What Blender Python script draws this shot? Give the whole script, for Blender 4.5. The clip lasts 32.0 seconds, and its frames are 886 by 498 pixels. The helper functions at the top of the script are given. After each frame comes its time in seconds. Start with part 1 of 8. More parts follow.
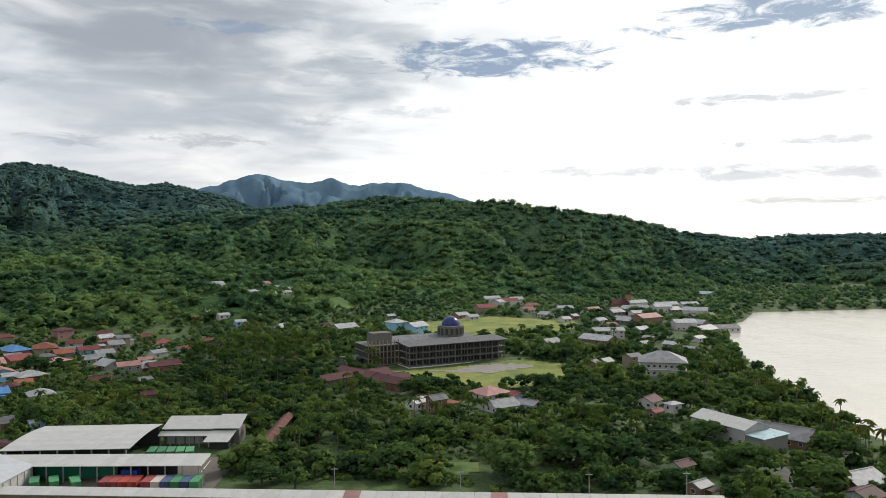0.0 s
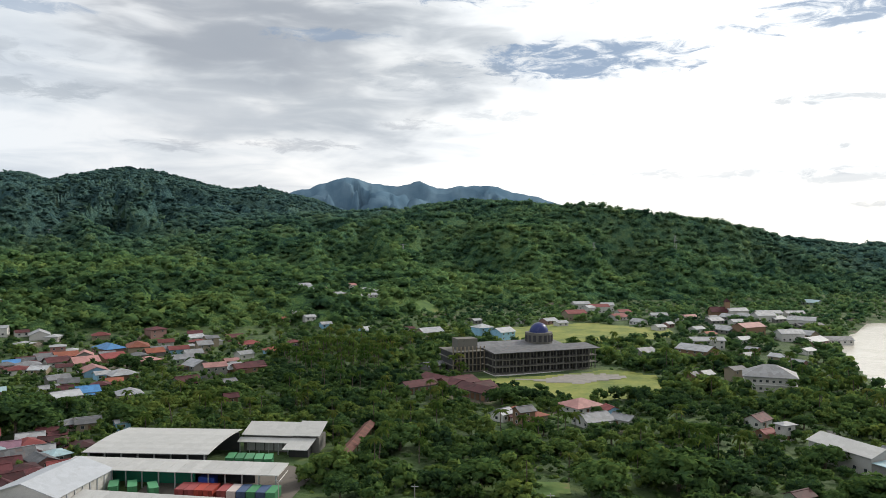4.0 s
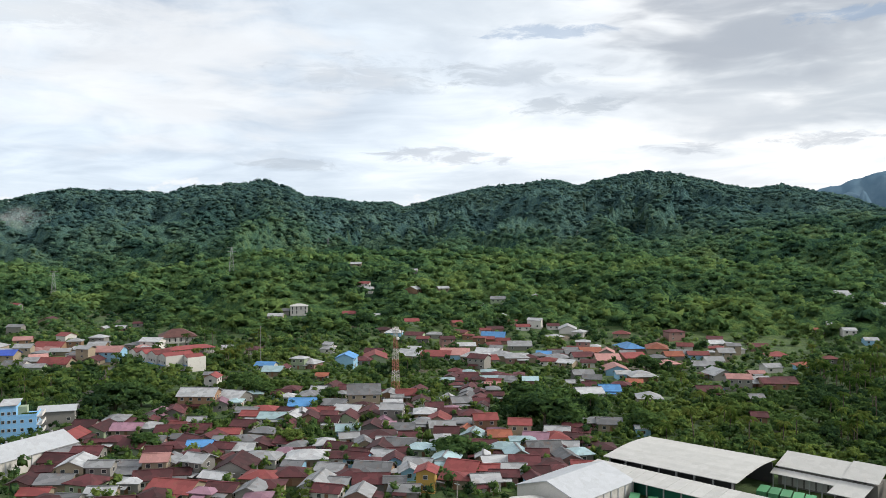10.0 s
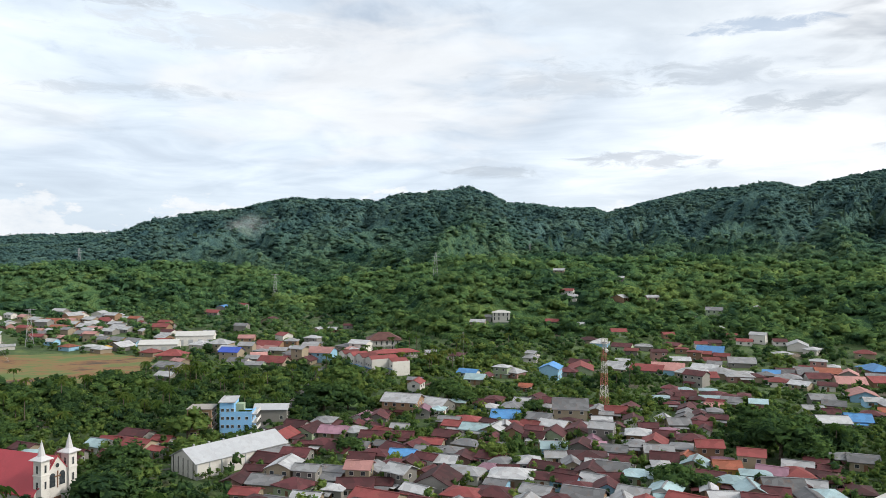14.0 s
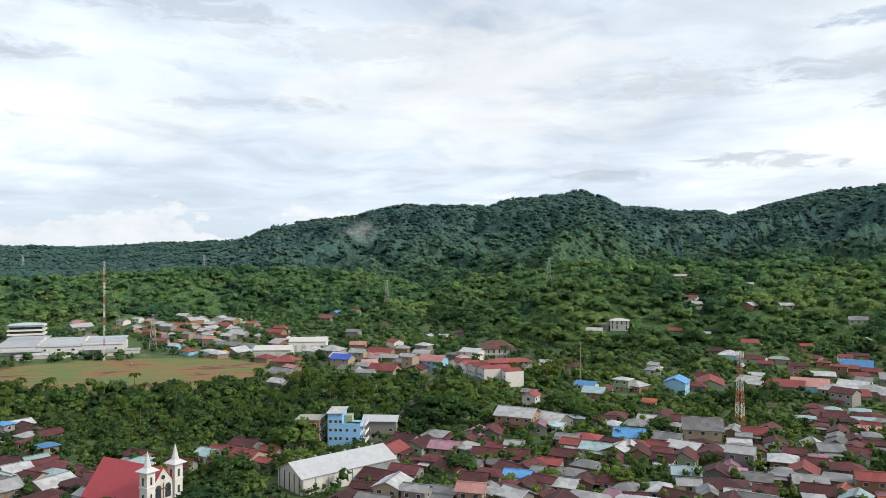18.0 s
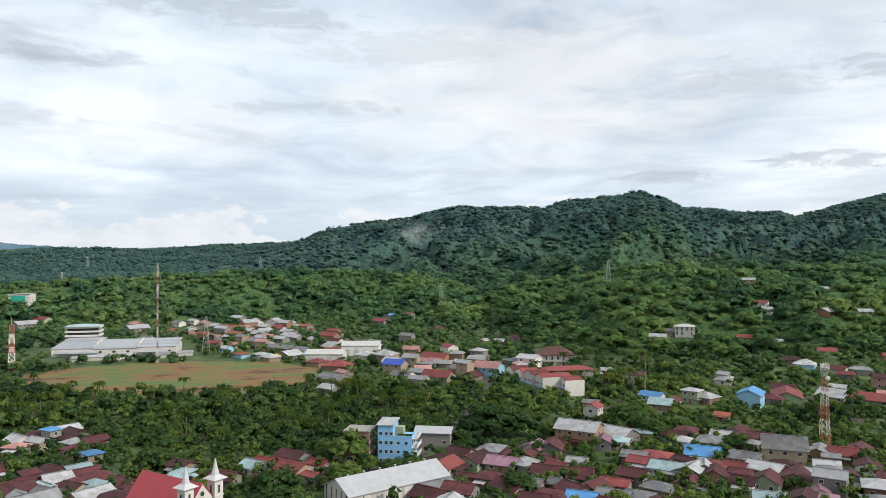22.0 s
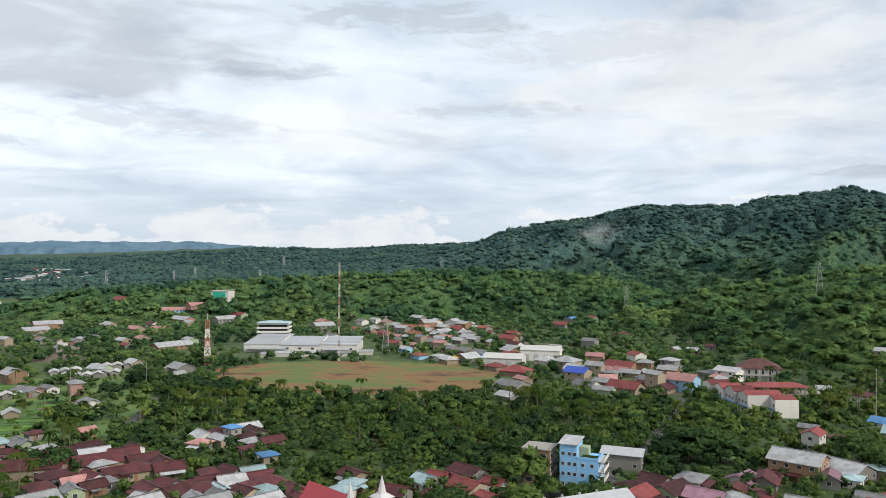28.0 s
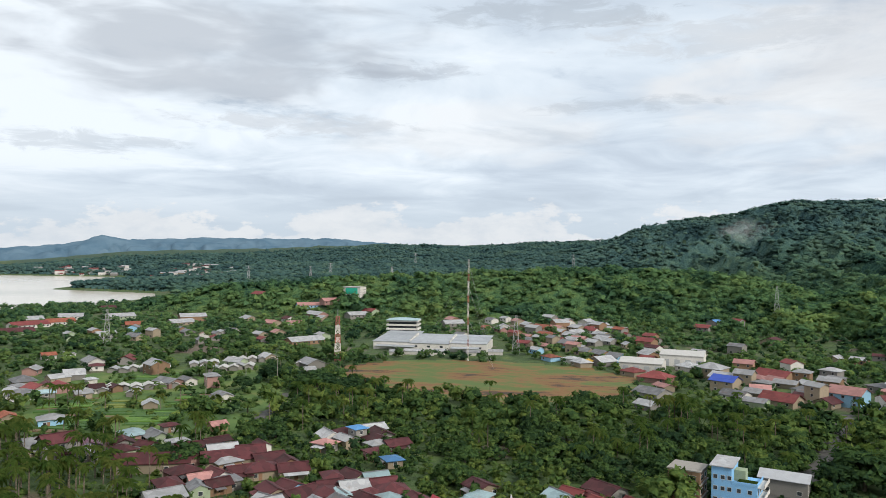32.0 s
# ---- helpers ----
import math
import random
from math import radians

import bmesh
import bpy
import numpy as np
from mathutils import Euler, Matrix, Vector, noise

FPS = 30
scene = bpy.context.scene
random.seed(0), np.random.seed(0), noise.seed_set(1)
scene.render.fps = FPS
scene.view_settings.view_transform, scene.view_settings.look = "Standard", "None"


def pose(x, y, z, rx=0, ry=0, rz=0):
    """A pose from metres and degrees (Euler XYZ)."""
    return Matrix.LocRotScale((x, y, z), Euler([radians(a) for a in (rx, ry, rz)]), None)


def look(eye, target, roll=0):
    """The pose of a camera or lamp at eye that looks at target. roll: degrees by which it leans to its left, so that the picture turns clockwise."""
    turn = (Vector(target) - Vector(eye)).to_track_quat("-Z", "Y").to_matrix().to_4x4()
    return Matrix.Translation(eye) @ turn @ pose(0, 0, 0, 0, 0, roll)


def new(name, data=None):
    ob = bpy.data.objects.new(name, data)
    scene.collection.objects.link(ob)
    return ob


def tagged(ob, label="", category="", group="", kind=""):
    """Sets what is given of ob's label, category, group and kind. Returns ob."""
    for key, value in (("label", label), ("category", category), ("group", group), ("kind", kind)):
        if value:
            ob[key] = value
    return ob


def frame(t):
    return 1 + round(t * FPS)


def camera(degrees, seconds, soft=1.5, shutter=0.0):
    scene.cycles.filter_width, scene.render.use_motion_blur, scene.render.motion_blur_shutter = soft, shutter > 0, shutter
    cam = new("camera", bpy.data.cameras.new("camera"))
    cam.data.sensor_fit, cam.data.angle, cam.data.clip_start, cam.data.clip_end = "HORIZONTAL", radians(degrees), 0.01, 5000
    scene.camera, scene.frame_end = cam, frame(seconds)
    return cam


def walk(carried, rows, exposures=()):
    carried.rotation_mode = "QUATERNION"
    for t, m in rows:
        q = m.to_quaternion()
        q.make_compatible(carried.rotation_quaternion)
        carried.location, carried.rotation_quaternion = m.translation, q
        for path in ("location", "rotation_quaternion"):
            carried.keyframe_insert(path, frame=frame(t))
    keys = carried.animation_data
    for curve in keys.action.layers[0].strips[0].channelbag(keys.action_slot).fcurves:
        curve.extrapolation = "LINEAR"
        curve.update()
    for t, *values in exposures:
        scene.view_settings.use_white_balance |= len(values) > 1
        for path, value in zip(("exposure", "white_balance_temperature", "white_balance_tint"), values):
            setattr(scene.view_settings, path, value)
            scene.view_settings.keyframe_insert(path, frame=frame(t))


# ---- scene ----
import itertools

cam = camera(59.75, 32.0, 0.7)
# seconds, x, y, z, yaw, pitch, lean
ROWS = [
    (0, -0.0, 0.0, 72.0, 0.00, -1.03, -0.36),
    (0.5, -0.1, 1.9, 71.9, 2.39, -1.14, -0.28),
    (1, -0.1, 4.0, 72.0, 3.68, -1.13, -0.33),
    (1.5, -0.1, 5.7, 71.7, 4.57, -1.04, -0.20),
    (2, -0.2, 7.3, 71.7, 5.21, -0.99, -0.03),
    (2.5, -0.4, 8.8, 71.8, 5.61, -0.93, -0.01),
    (4.5, -0.8, 15.8, 71.6, 7.45, -0.65, -0.10),
    (5, -0.9, 17.6, 71.4, 20.84, -0.82, -0.10),
    (5.5, -1.6, 19.6, 71.3, 24.18, -0.82, -0.12),
    (6, -2.8, 21.2, 71.2, 26.29, -0.84, -0.12),
    (6.5, -3.8, 22.6, 71.2, 27.79, -0.89, 0.03),
    (7, -4.7, 23.8, 71.2, 28.80, -0.86, 0.10),
    (7.5, -6.1, 25.8, 71.0, 29.47, -0.77, 0.08),
    (8, -7.7, 28.2, 70.9, 32.61, -0.67, 0.03),
    (8.5, -9.4, 30.1, 70.7, 38.97, -0.74, 0.06),
    (9, -11.0, 31.7, 70.7, 40.96, -0.70, 0.01),
    (9.5, -12.4, 33.1, 70.7, 42.40, -0.68, 0.02),
    (10, -13.6, 34.3, 70.8, 43.37, -0.64, 0.11),
    (10.5, -14.9, 35.2, 70.8, 43.97, -0.56, 0.10),
    (11, -16.4, 36.5, 70.8, 44.38, -0.46, -0.05),
    (11.5, -17.7, 37.9, 70.7, 44.73, -0.35, -0.08),
    (12, -19.4, 39.1, 70.6, 45.47, -0.20, -0.12),
    (12.5, -22.0, 40.6, 70.6, 52.68, -0.26, 0.01),
    (13, -23.8, 41.6, 70.3, 55.20, -0.23, 0.06),
    (13.5, -26.1, 42.6, 70.2, 56.98, -0.21, 0.17),
    (14, -27.9, 43.5, 70.1, 58.19, -0.21, 0.29),
    (14.5, -29.7, 44.4, 70.2, 58.96, -0.19, 0.30),
    (16.5, -36.6, 48.2, 70.1, 60.52, 0.08, 0.01),
    (17, -38.5, 49.3, 70.1, 60.82, 0.16, -0.06),
    (17.5, -40.5, 50.0, 70.0, 64.67, 0.14, -0.03),
    (18, -42.7, 50.6, 69.8, 66.42, 0.19, -0.01),
    (18.5, -44.4, 51.3, 69.8, 67.70, 0.20, 0.13),
    (19, -46.3, 52.0, 69.8, 68.55, 0.20, 0.16),
    (19.5, -48.2, 52.6, 69.8, 69.13, 0.22, 0.24),
    (20, -50.0, 53.2, 69.9, 69.50, 0.26, 0.16),
    (20.5, -51.8, 53.9, 70.0, 69.82, 0.25, 0.17),
    (21, -53.6, 54.6, 70.1, 70.09, 0.28, 0.14),
    (21.5, -55.2, 55.4, 70.1, 70.32, 0.29, 0.08),
    (22, -57.2, 56.1, 69.9, 70.47, 0.34, 0.05),
    (22.5, -59.4, 56.6, 69.8, 72.74, 0.36, 0.16),
    (23, -61.3, 57.4, 69.7, 75.25, 0.32, 0.13),
    (23.5, -63.3, 57.7, 69.7, 76.79, 0.32, 0.20),
    (24, -65.0, 58.2, 69.7, 77.87, 0.30, 0.33),
    (24.5, -66.8, 58.6, 69.7, 78.55, 0.29, 0.38),
    (26.5, -73.8, 60.2, 69.7, 79.78, 0.34, 0.26),
    (27, -75.4, 60.9, 69.7, 80.09, 0.37, 0.22),
    (27.5, -77.0, 61.1, 69.7, 82.77, 0.35, 0.24),
    (28, -79.0, 61.2, 69.6, 83.79, 0.35, 0.29),
    (28.5, -80.7, 61.5, 69.7, 84.53, 0.33, 0.38),
    (29, -82.7, 61.9, 69.6, 85.19, 0.31, 0.35),
    (29.5, -85.2, 62.0, 69.6, 89.10, 0.15, 0.44),
    (30, -87.4, 61.8, 69.4, 90.69, 0.16, 0.47),
    (30.5, -89.5, 62.0, 69.3, 91.85, 0.12, 0.60),
    (31, -91.6, 61.8, 69.2, 92.57, 0.11, 0.68),
    (31.5, -93.1, 61.9, 69.3, 93.14, 0.11, 0.64),
    (32, -94.9, 61.7, 69.3, 93.46, 0.10, 0.59),
]
walk(cam, [(t, pose(x, y, z, 90 + p, -r, a)) for t, x, y, z, a, p, r in ROWS],
     exposures=[(0.0, -0.25), (2.0, -0.08), (4.5, -0.15), (5.0, -0.13), (6.0, 0.06), (9.0, 0.1), (13.0, 0.13), (19.0, 0.1), (23.0, 0.04), (28.0, 0.02), (32.0, -0.07)])

# ---- world, sun ----
SUN_AZ, SUN_EL = -44.0, 35.0      # degrees to the left of +y, and up


class Nodes:
    """Short hand for a node tree."""

    def __init__(self, tree):
        self.tree = tree
        tree.nodes.clear()

    def add(self, kind, **settings):
        n = self.tree.nodes.new(kind)
        for k, val in settings.items():
            if k == "op":
                n.operation = val
            elif k == "blend":
                n.blend_type = val
            elif k == "dims":
                n.noise_dimensions = val
        return n

    def put(self, socket, value):
        if isinstance(value, bpy.types.NodeSocket):
            self.tree.links.new(value, socket)
        elif value is not None:
            socket.default_value = value

    def math(self, op, a, b=None, clamp=False):
        n = self.add("ShaderNodeMath", op=op)
        n.use_clamp = clamp
        self.put(n.inputs[0], a)
        self.put(n.inputs[1], b)
        return n.outputs[0]

    def noise(self, vec, scale, detail=4.0, rough=0.55, warp=0.0):
        n = self.add("ShaderNodeTexNoise")
        self.put(n.inputs["Vector"], vec)
        n.inputs["Scale"].default_value = scale
        n.inputs["Detail"].default_value = detail
        n.inputs["Roughness"].default_value = rough
        n.inputs["Distortion"].default_value = warp
        return n.outputs[0]

    def ramp(self, fac, stops):
        n = self.add("ShaderNodeValToRGB")
        e = n.color_ramp.elements
        while len(e) < len(stops):
            e.new(0.5)
        for el, (p, c) in zip(e, stops):
            el.position = p
            el.color = (*c, 1) if len(c) == 3 else c
        self.put(n.inputs[0], fac)
        return n.outputs[0]

    def mix(self, fac, a, b, blend="MIX"):
        n = self.add("ShaderNodeMix")
        n.data_type, n.blend_type = "RGBA", blend
        self.put(n.inputs[0], fac)
        for s, c in ((n.inputs[6], a), (n.inputs[7], b)):
            self.put(s, (*c, 1) if isinstance(c, tuple) and len(c) == 3 else c)
        return n.outputs[2]

    def smooth(self, val, lo, hi):
        n = self.add("ShaderNodeMapRange")
        n.interpolation_type = "SMOOTHSTEP"
        self.put(n.inputs[0], val)
        n.inputs[1].default_value, n.inputs[2].default_value = lo, hi
        return n.outputs[0]


BLUE, GREY, DULL, PALE, WHITE = (0.27, 0.40, 0.60), (0.50, 0.56, 0.63), (0.40, 0.44, 0.51), (0.70, 0.75, 0.81), (1.0, 1.0, 1.0)
# bearing, height, half-widths, colour, strength
SHREDS = [(16, 13, 13, 6, GREY, 0.8), (22, 16, 10, 5, DULL, 0.6), (64, 12, 13, 5, WHITE, 0.6), (90, 9, 9, 2.5, WHITE, 0.4), (110, 14, 13, 4, DULL, 0.55), (43, 17, 9, 3, GREY, 0.25), (24, 9, 6, 2, PALE, 0.6),
          (3, 18.5, 13, 1.7, BLUE, 0.9), (-4, 12.8, 9, 1.4, BLUE, 0.85), (-23, 14.6, 9, 1.2, BLUE, 0.8), (-20, 18.5, 5, 0.7, BLUE, 0.6), (15, 14.6, 5, 0.5, BLUE, 0.5), (36, 15.0, 5, 0.5, BLUE, 0.5),
          (-22, 9.2, 7, 0.35, GREY, 0.6), (-26, 6.2, 6, 0.3, GREY, 0.6), (-13, 4.6, 9, 0.5, PALE, 0.6), (-24, 4.0, 7, 0.5, PALE, 0.6), (2, 9.0, 4, 0.5, PALE, 0.5), (-25, 2.2, 6, 0.3, GREY, 0.5),
          (7, 12.0, 6, 1.2, GREY, 0.4), (17, 6.8, 4, 0.5, DULL, 0.5), (26, 6.5, 3, 0.4, DULL, 0.45), (9, 8.4, 3, 0.4, DULL, 0.4), (34, 9.8, 4, 0.7, GREY, 0.6), (48, 12, 8, 1.5, GREY, 0.35), (39, 12.0, 7, 1.0, GREY, 0.4),
          (44, 6.2, 5, 0.7, DULL, 0.5), (54, 5.4, 4, 0.5, GREY, 0.55), (74, 15, 10, 1.6, PALE, 0.6), (104, 9, 9, 0.9, PALE, 0.6), (118, 7, 6, 0.9, GREY, 0.4), (97, 13, 6, 0.8, DULL, 0.35), (80, 10.5, 7, 0.6, GREY, 0.4), (86, 17, 9, 1.2, GREY, 0.5)]


def build_world():
    world = bpy.data.worlds.new("world")
    scene.world = world
    world.use_nodes = True
    k = Nodes(world.node_tree)
    sky = k.add("ShaderNodeTexSky")
    sky.sky_type, sky.sun_disc = "NISHITA", False
    sky.sun_elevation, sky.sun_rotation = radians(SUN_EL), radians(-SUN_AZ)
    sky.dust_density = 2.0
    way = k.add("ShaderNodeTexCoord").outputs["Generated"]
    sep = k.add("ShaderNodeSeparateXYZ")
    k.put(sep.inputs[0], way)
    x, y, z = sep.outputs
    up = k.math("MAXIMUM", z, 0.0)
    lift = k.math("ADD", up, 0.10)
    flat = k.add("ShaderNodeCombineXYZ")
    k.put(flat.inputs[0], k.math("DIVIDE", x, lift))
    k.put(flat.inputs[1], k.math("DIVIDE", y, lift))
    k.put(flat.inputs[2], k.math("MULTIPLY", z, 1.5))
    plane = flat.outputs[0]
    big = k.noise(plane, 0.42, 5.0, 0.5, 0.5)
    fine = k.noise(plane, 1.5, 6.0, 0.55, 0.6)
    holes = k.noise(plane, 0.62, 9.0, 0.62, 0.4)
    # thick layer: bright where thin, grey where thick
    dense = k.math("ADD", k.math("MULTIPLY", big, 0.6), k.math("MULTIPLY", fine, 0.4))
    cloud = k.ramp(dense, [(0.42, (1.08, 1.08, 1.08)), (0.50, (0.90, 0.93, 0.96)), (0.57, (0.76, 0.80, 0.85)), (0.69, (0.58, 0.62, 0.68))])
    # the side towards the sun is brighter
    dot = k.add("ShaderNodeVectorMath")
    dot.operation = "DOT_PRODUCT"
    k.put(dot.inputs[0], way)
    dot.inputs[1].default_value = (0.55, 0.80, 0.25)
    glow = k.smooth(dot.outputs["Value"], 0.45, 1.0)
    cloud = k.mix(1.0, cloud, k.mix(glow, (1.0, 1.0, 1.0), (1.65, 1.62, 1.56)), "MULTIPLY")
    far_side = k.smooth(k.math("MULTIPLY", x, -1.0), 0.2, 0.95)
    cloud = k.mix(far_side, cloud, k.mix(1.0, cloud, (0.92, 1.0, 1.08), "MULTIPLY"))
    blue = k.mix(1.0, sky.outputs[0], (0.10, 0.10, 0.10), "MULTIPLY")
    blue = k.mix(0.55, blue, (0.62, 0.72, 0.86))
    gap = k.smooth(holes, 0.57, 0.68)
    gap = k.math("MULTIPLY", gap, k.smooth(z, 0.08, 0.2))
    colour = k.mix(k.math("MULTIPLY", gap, 0.85), cloud, blue)
    # pale band low down, bluer away from the sun, with white heaps in it
    away = k.smooth(k.math("MULTIPLY", x, -1.0), 0.35, 0.9)
    band = k.mix(away, k.mix(glow, (0.90, 0.92, 0.95), (1.45, 1.40, 1.30)), (0.66, 0.76, 0.86))
    low = k.smooth(z, 0.01, 0.11)
    colour = k.mix(low, band, colour)
    side = k.add("ShaderNodeCombineXYZ")
    k.put(side.inputs[0], k.math("MULTIPLY", x, 2.0))
    k.put(side.inputs[1], k.math("MULTIPLY", y, 2.0))
    k.put(side.inputs[2], k.math("MULTIPLY", z, 4.5))
    heap = k.noise(side.outputs[0], 4.5, 7.0, 0.62)
    top = k.math("SUBTRACT", k.math("MULTIPLY", heap, 0.22), 0.065)
    puff = k.smooth(k.math("SUBTRACT", top, z), -0.003, 0.010)
    lit = k.ramp(k.noise(side.outputs[0], 9.0, 5.0, 0.6), [(0.35, (0.80, 0.84, 0.89)), (0.6, (1.0, 1.0, 1.0))])
    colour = k.mix(k.math("MULTIPLY", k.math("MULTIPLY", puff, 0.6), away), colour, lit)
    # single gaps and grey shreds, by bearing and height (degrees)
    bearing = k.math("MULTIPLY", k.math("ARCTAN2", k.math("MULTIPLY", x, -1.0), y), 57.2958)
    height = k.math("MULTIPLY", k.math("ARCSINE", z), 57.2958)
    ragged = k.add("ShaderNodeCombineXYZ")
    k.put(ragged.inputs[0], k.math("MULTIPLY", bearing, 0.34))
    k.put(ragged.inputs[1], k.math("MULTIPLY", height, 1.25))
    torn = k.noise(ragged.outputs[0], 0.9, 9.0, 0.68, 0.6)
    calm = k.noise(ragged.outputs[0], 0.45, 4.0, 0.5, 0.4)
    for a, e, wa, we, tone, much in SHREDS:
        u = k.math("DIVIDE", k.math("SUBTRACT", bearing, a), wa)
        v = k.math("DIVIDE", k.math("SUBTRACT", height, e), we)
        inside = k.math("SUBTRACT", 1.0, k.math("ADD", k.math("MULTIPLY", u, u), k.math("MULTIPLY", v, v)))
        inside = k.math("ADD", inside, k.math("MULTIPLY", k.math("SUBTRACT", calm if we >= 1.9 else torn, 0.52), 4.0 if we >= 1.9 else 6.5))
        colour = k.mix(k.math("MULTIPLY", k.smooth(inside, -0.8 if we >= 1.9 else -0.3, 1.0), much), colour, tone)
    bg = k.add("ShaderNodeBackground")
    k.put(bg.inputs[0], colour)
    bg.inputs[1].default_value = 0.95
    out = k.add("ShaderNodeOutputWorld")
    k.put(out.inputs[0], bg.outputs[0])


build_world()
sun = new("sun", bpy.data.lights.new("sun", "SUN"))
sun.data.energy, sun.data.angle, sun.data.color = 3.2, radians(9), (1.0, 0.93, 0.82)
sun.matrix_world = look((0, 0, 500), (500 * math.sin(radians(SUN_AZ)), -500 * math.cos(radians(SUN_AZ)), 500 - 500 * math.tan(radians(SUN_EL))))

# ---- materials ----
def material(name):
    m = bpy.data.materials.new(name)
    m.use_nodes = True
    k = Nodes(m.node_tree)
    out = k.add("ShaderNodeOutputMaterial")
    b = k.add("ShaderNodeBsdfPrincipled")
    k.put(out.inputs[0], b.outputs[0])
    return m, k, b


def place(k):
    return k.add("ShaderNodeNewGeometry").outputs["Position"]


def foliage(name, rough=0.6, puffy=True, tones=None, crown=0.2):
    """Leaves: colour by tree (tint), by clump, by patches of the wood and, unless tones are given, by painted haze."""
    m, k, b = material(name)
    tint = k.add("ShaderNodeAttribute")
    tint.attribute_name = "tint"
    isl = k.add("ShaderNodeNewGeometry").outputs["Random Per Island"]
    patch = k.noise(place(k), 0.012, 3.0)
    if not puffy and not tones:
        # crowns too far to be built leaf by leaf
        cells = k.add("ShaderNodeTexVoronoi")
        cells.inputs["Scale"].default_value = crown
        k.put(cells.inputs["Vector"], place(k))
        sep = k.add("ShaderNodeSeparateColor")
        k.put(sep.inputs[0], cells.outputs["Color"])
        isl = sep.outputs[0]
    v = k.math("ADD", k.math("MULTIPLY", tint.outputs["Fac"], 0.5), k.math("MULTIPLY", isl, 0.3))
    v = k.math("ADD", v, k.math("MULTIPLY", k.math("SUBTRACT", k.noise(place(k), 1.1 if puffy else 0.4, 5.0, 0.8), 0.48), 1.1))
    v = k.math("ADD", v, k.math("MULTIPLY", k.math("SUBTRACT", patch, 0.47), 1.4))
    colours = [k.ramp(v, list(zip((0.1, 0.45, 0.95), t))) for t in (tones or (LOWLAND, MID_HAZED, FAR_HAZED))]
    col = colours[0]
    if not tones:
        # painted distance haze: the leaf greens turn bluer and paler away from the town
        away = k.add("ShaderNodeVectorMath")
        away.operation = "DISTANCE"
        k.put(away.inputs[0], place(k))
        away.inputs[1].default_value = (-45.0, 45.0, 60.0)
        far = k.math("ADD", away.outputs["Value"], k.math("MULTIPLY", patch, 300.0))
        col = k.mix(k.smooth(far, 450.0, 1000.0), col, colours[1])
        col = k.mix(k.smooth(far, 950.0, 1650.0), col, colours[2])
    k.put(b.inputs["Base Color"], col)
    b.inputs["Roughness"].default_value = rough
    b.inputs["Specular IOR Level"].default_value = 0.0
    if puffy or tones:
        # light that comes through the leaves
        thin, both = k.add("ShaderNodeBsdfTranslucent"), k.add("ShaderNodeMixShader")
        k.put(thin.inputs[0], k.mix(1.0, col, (1.35, 1.25, 0.9), "MULTIPLY"))
        both.inputs[0].default_value = 0.35
        k.put(both.inputs[1], b.outputs[0])
        k.put(both.inputs[2], thin.outputs[0])
        k.put([n for n in k.tree.nodes if n.type == "OUTPUT_MATERIAL"][0].inputs[0], both.outputs[0])
    if puffy:
        # rounded shading of the whole clump
        puff = k.add("ShaderNodeAttribute")
        puff.attribute_name = "puff"
        turn = k.add("ShaderNodeVectorTransform")
        turn.vector_type, turn.convert_from, turn.convert_to = "NORMAL", "OBJECT", "WORLD"
        rough_leaf = k.add("ShaderNodeTexNoise")
        k.put(rough_leaf.inputs["Vector"], place(k))
        rough_leaf.inputs["Scale"].default_value, rough_leaf.inputs["Detail"].default_value, rough_leaf.inputs["Roughness"].default_value = 1.3, 4.0, 0.75
        ruffle = k.add("ShaderNodeVectorMath")
        ruffle.operation = "MULTIPLY_ADD"
        k.put(ruffle.inputs[0], rough_leaf.outputs["Color"])
        ruffle.inputs[1].default_value, ruffle.inputs[2].default_value = (2.6, 2.6, 2.6), (-1.3, -1.3, -1.3)
        total = k.add("ShaderNodeVectorMath")
        k.put(total.inputs[0], puff.outputs["Vector"])
        k.put(total.inputs[1], ruffle.outputs[0])
        k.put(turn.inputs[0], total.outputs[0])
        unit = k.add("ShaderNodeVectorMath")
        unit.operation = "NORMALIZE"
        k.put(unit.inputs[0], turn.outputs[0])
        k.put(b.inputs["Normal"], unit.outputs[0])
    else:
        bump = k.add("ShaderNodeBump")
        bump.inputs["Strength"].default_value = 0.9
        bump.inputs["Distance"].default_value = 1.0
        high = k.math("MULTIPLY", k.noise(place(k), 0.45, 5.0, 0.75), 7.0)
        if not tones:
            high = k.math("ADD", high, k.math("MULTIPLY", k.math("POWER", k.math("SUBTRACT", 1.0, cells.outputs["Distance"], True), 0.5), 1.1 / crown))
        k.put(bump.inputs["Height"], high)
        k.put(b.inputs["Normal"], bump.outputs[0])
    return m


# haze painted in: darkest greens lifted, and bluer for woods farther off
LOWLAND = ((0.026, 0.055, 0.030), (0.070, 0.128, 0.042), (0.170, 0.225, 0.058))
MID_HAZED = ((0.036, 0.086, 0.058), (0.096, 0.186, 0.082), (0.180, 0.260, 0.090))
FAR_HAZED = ((0.042, 0.090, 0.100), (0.078, 0.148, 0.142), (0.122, 0.200, 0.150))
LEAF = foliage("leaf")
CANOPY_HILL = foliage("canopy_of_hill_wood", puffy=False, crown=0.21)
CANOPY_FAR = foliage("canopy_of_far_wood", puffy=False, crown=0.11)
PALM = foliage("palm_leaf", puffy=False, tones=(((0.040, 0.085, 0.022), (0.090, 0.150, 0.036), (0.18, 0.195, 0.055)),))


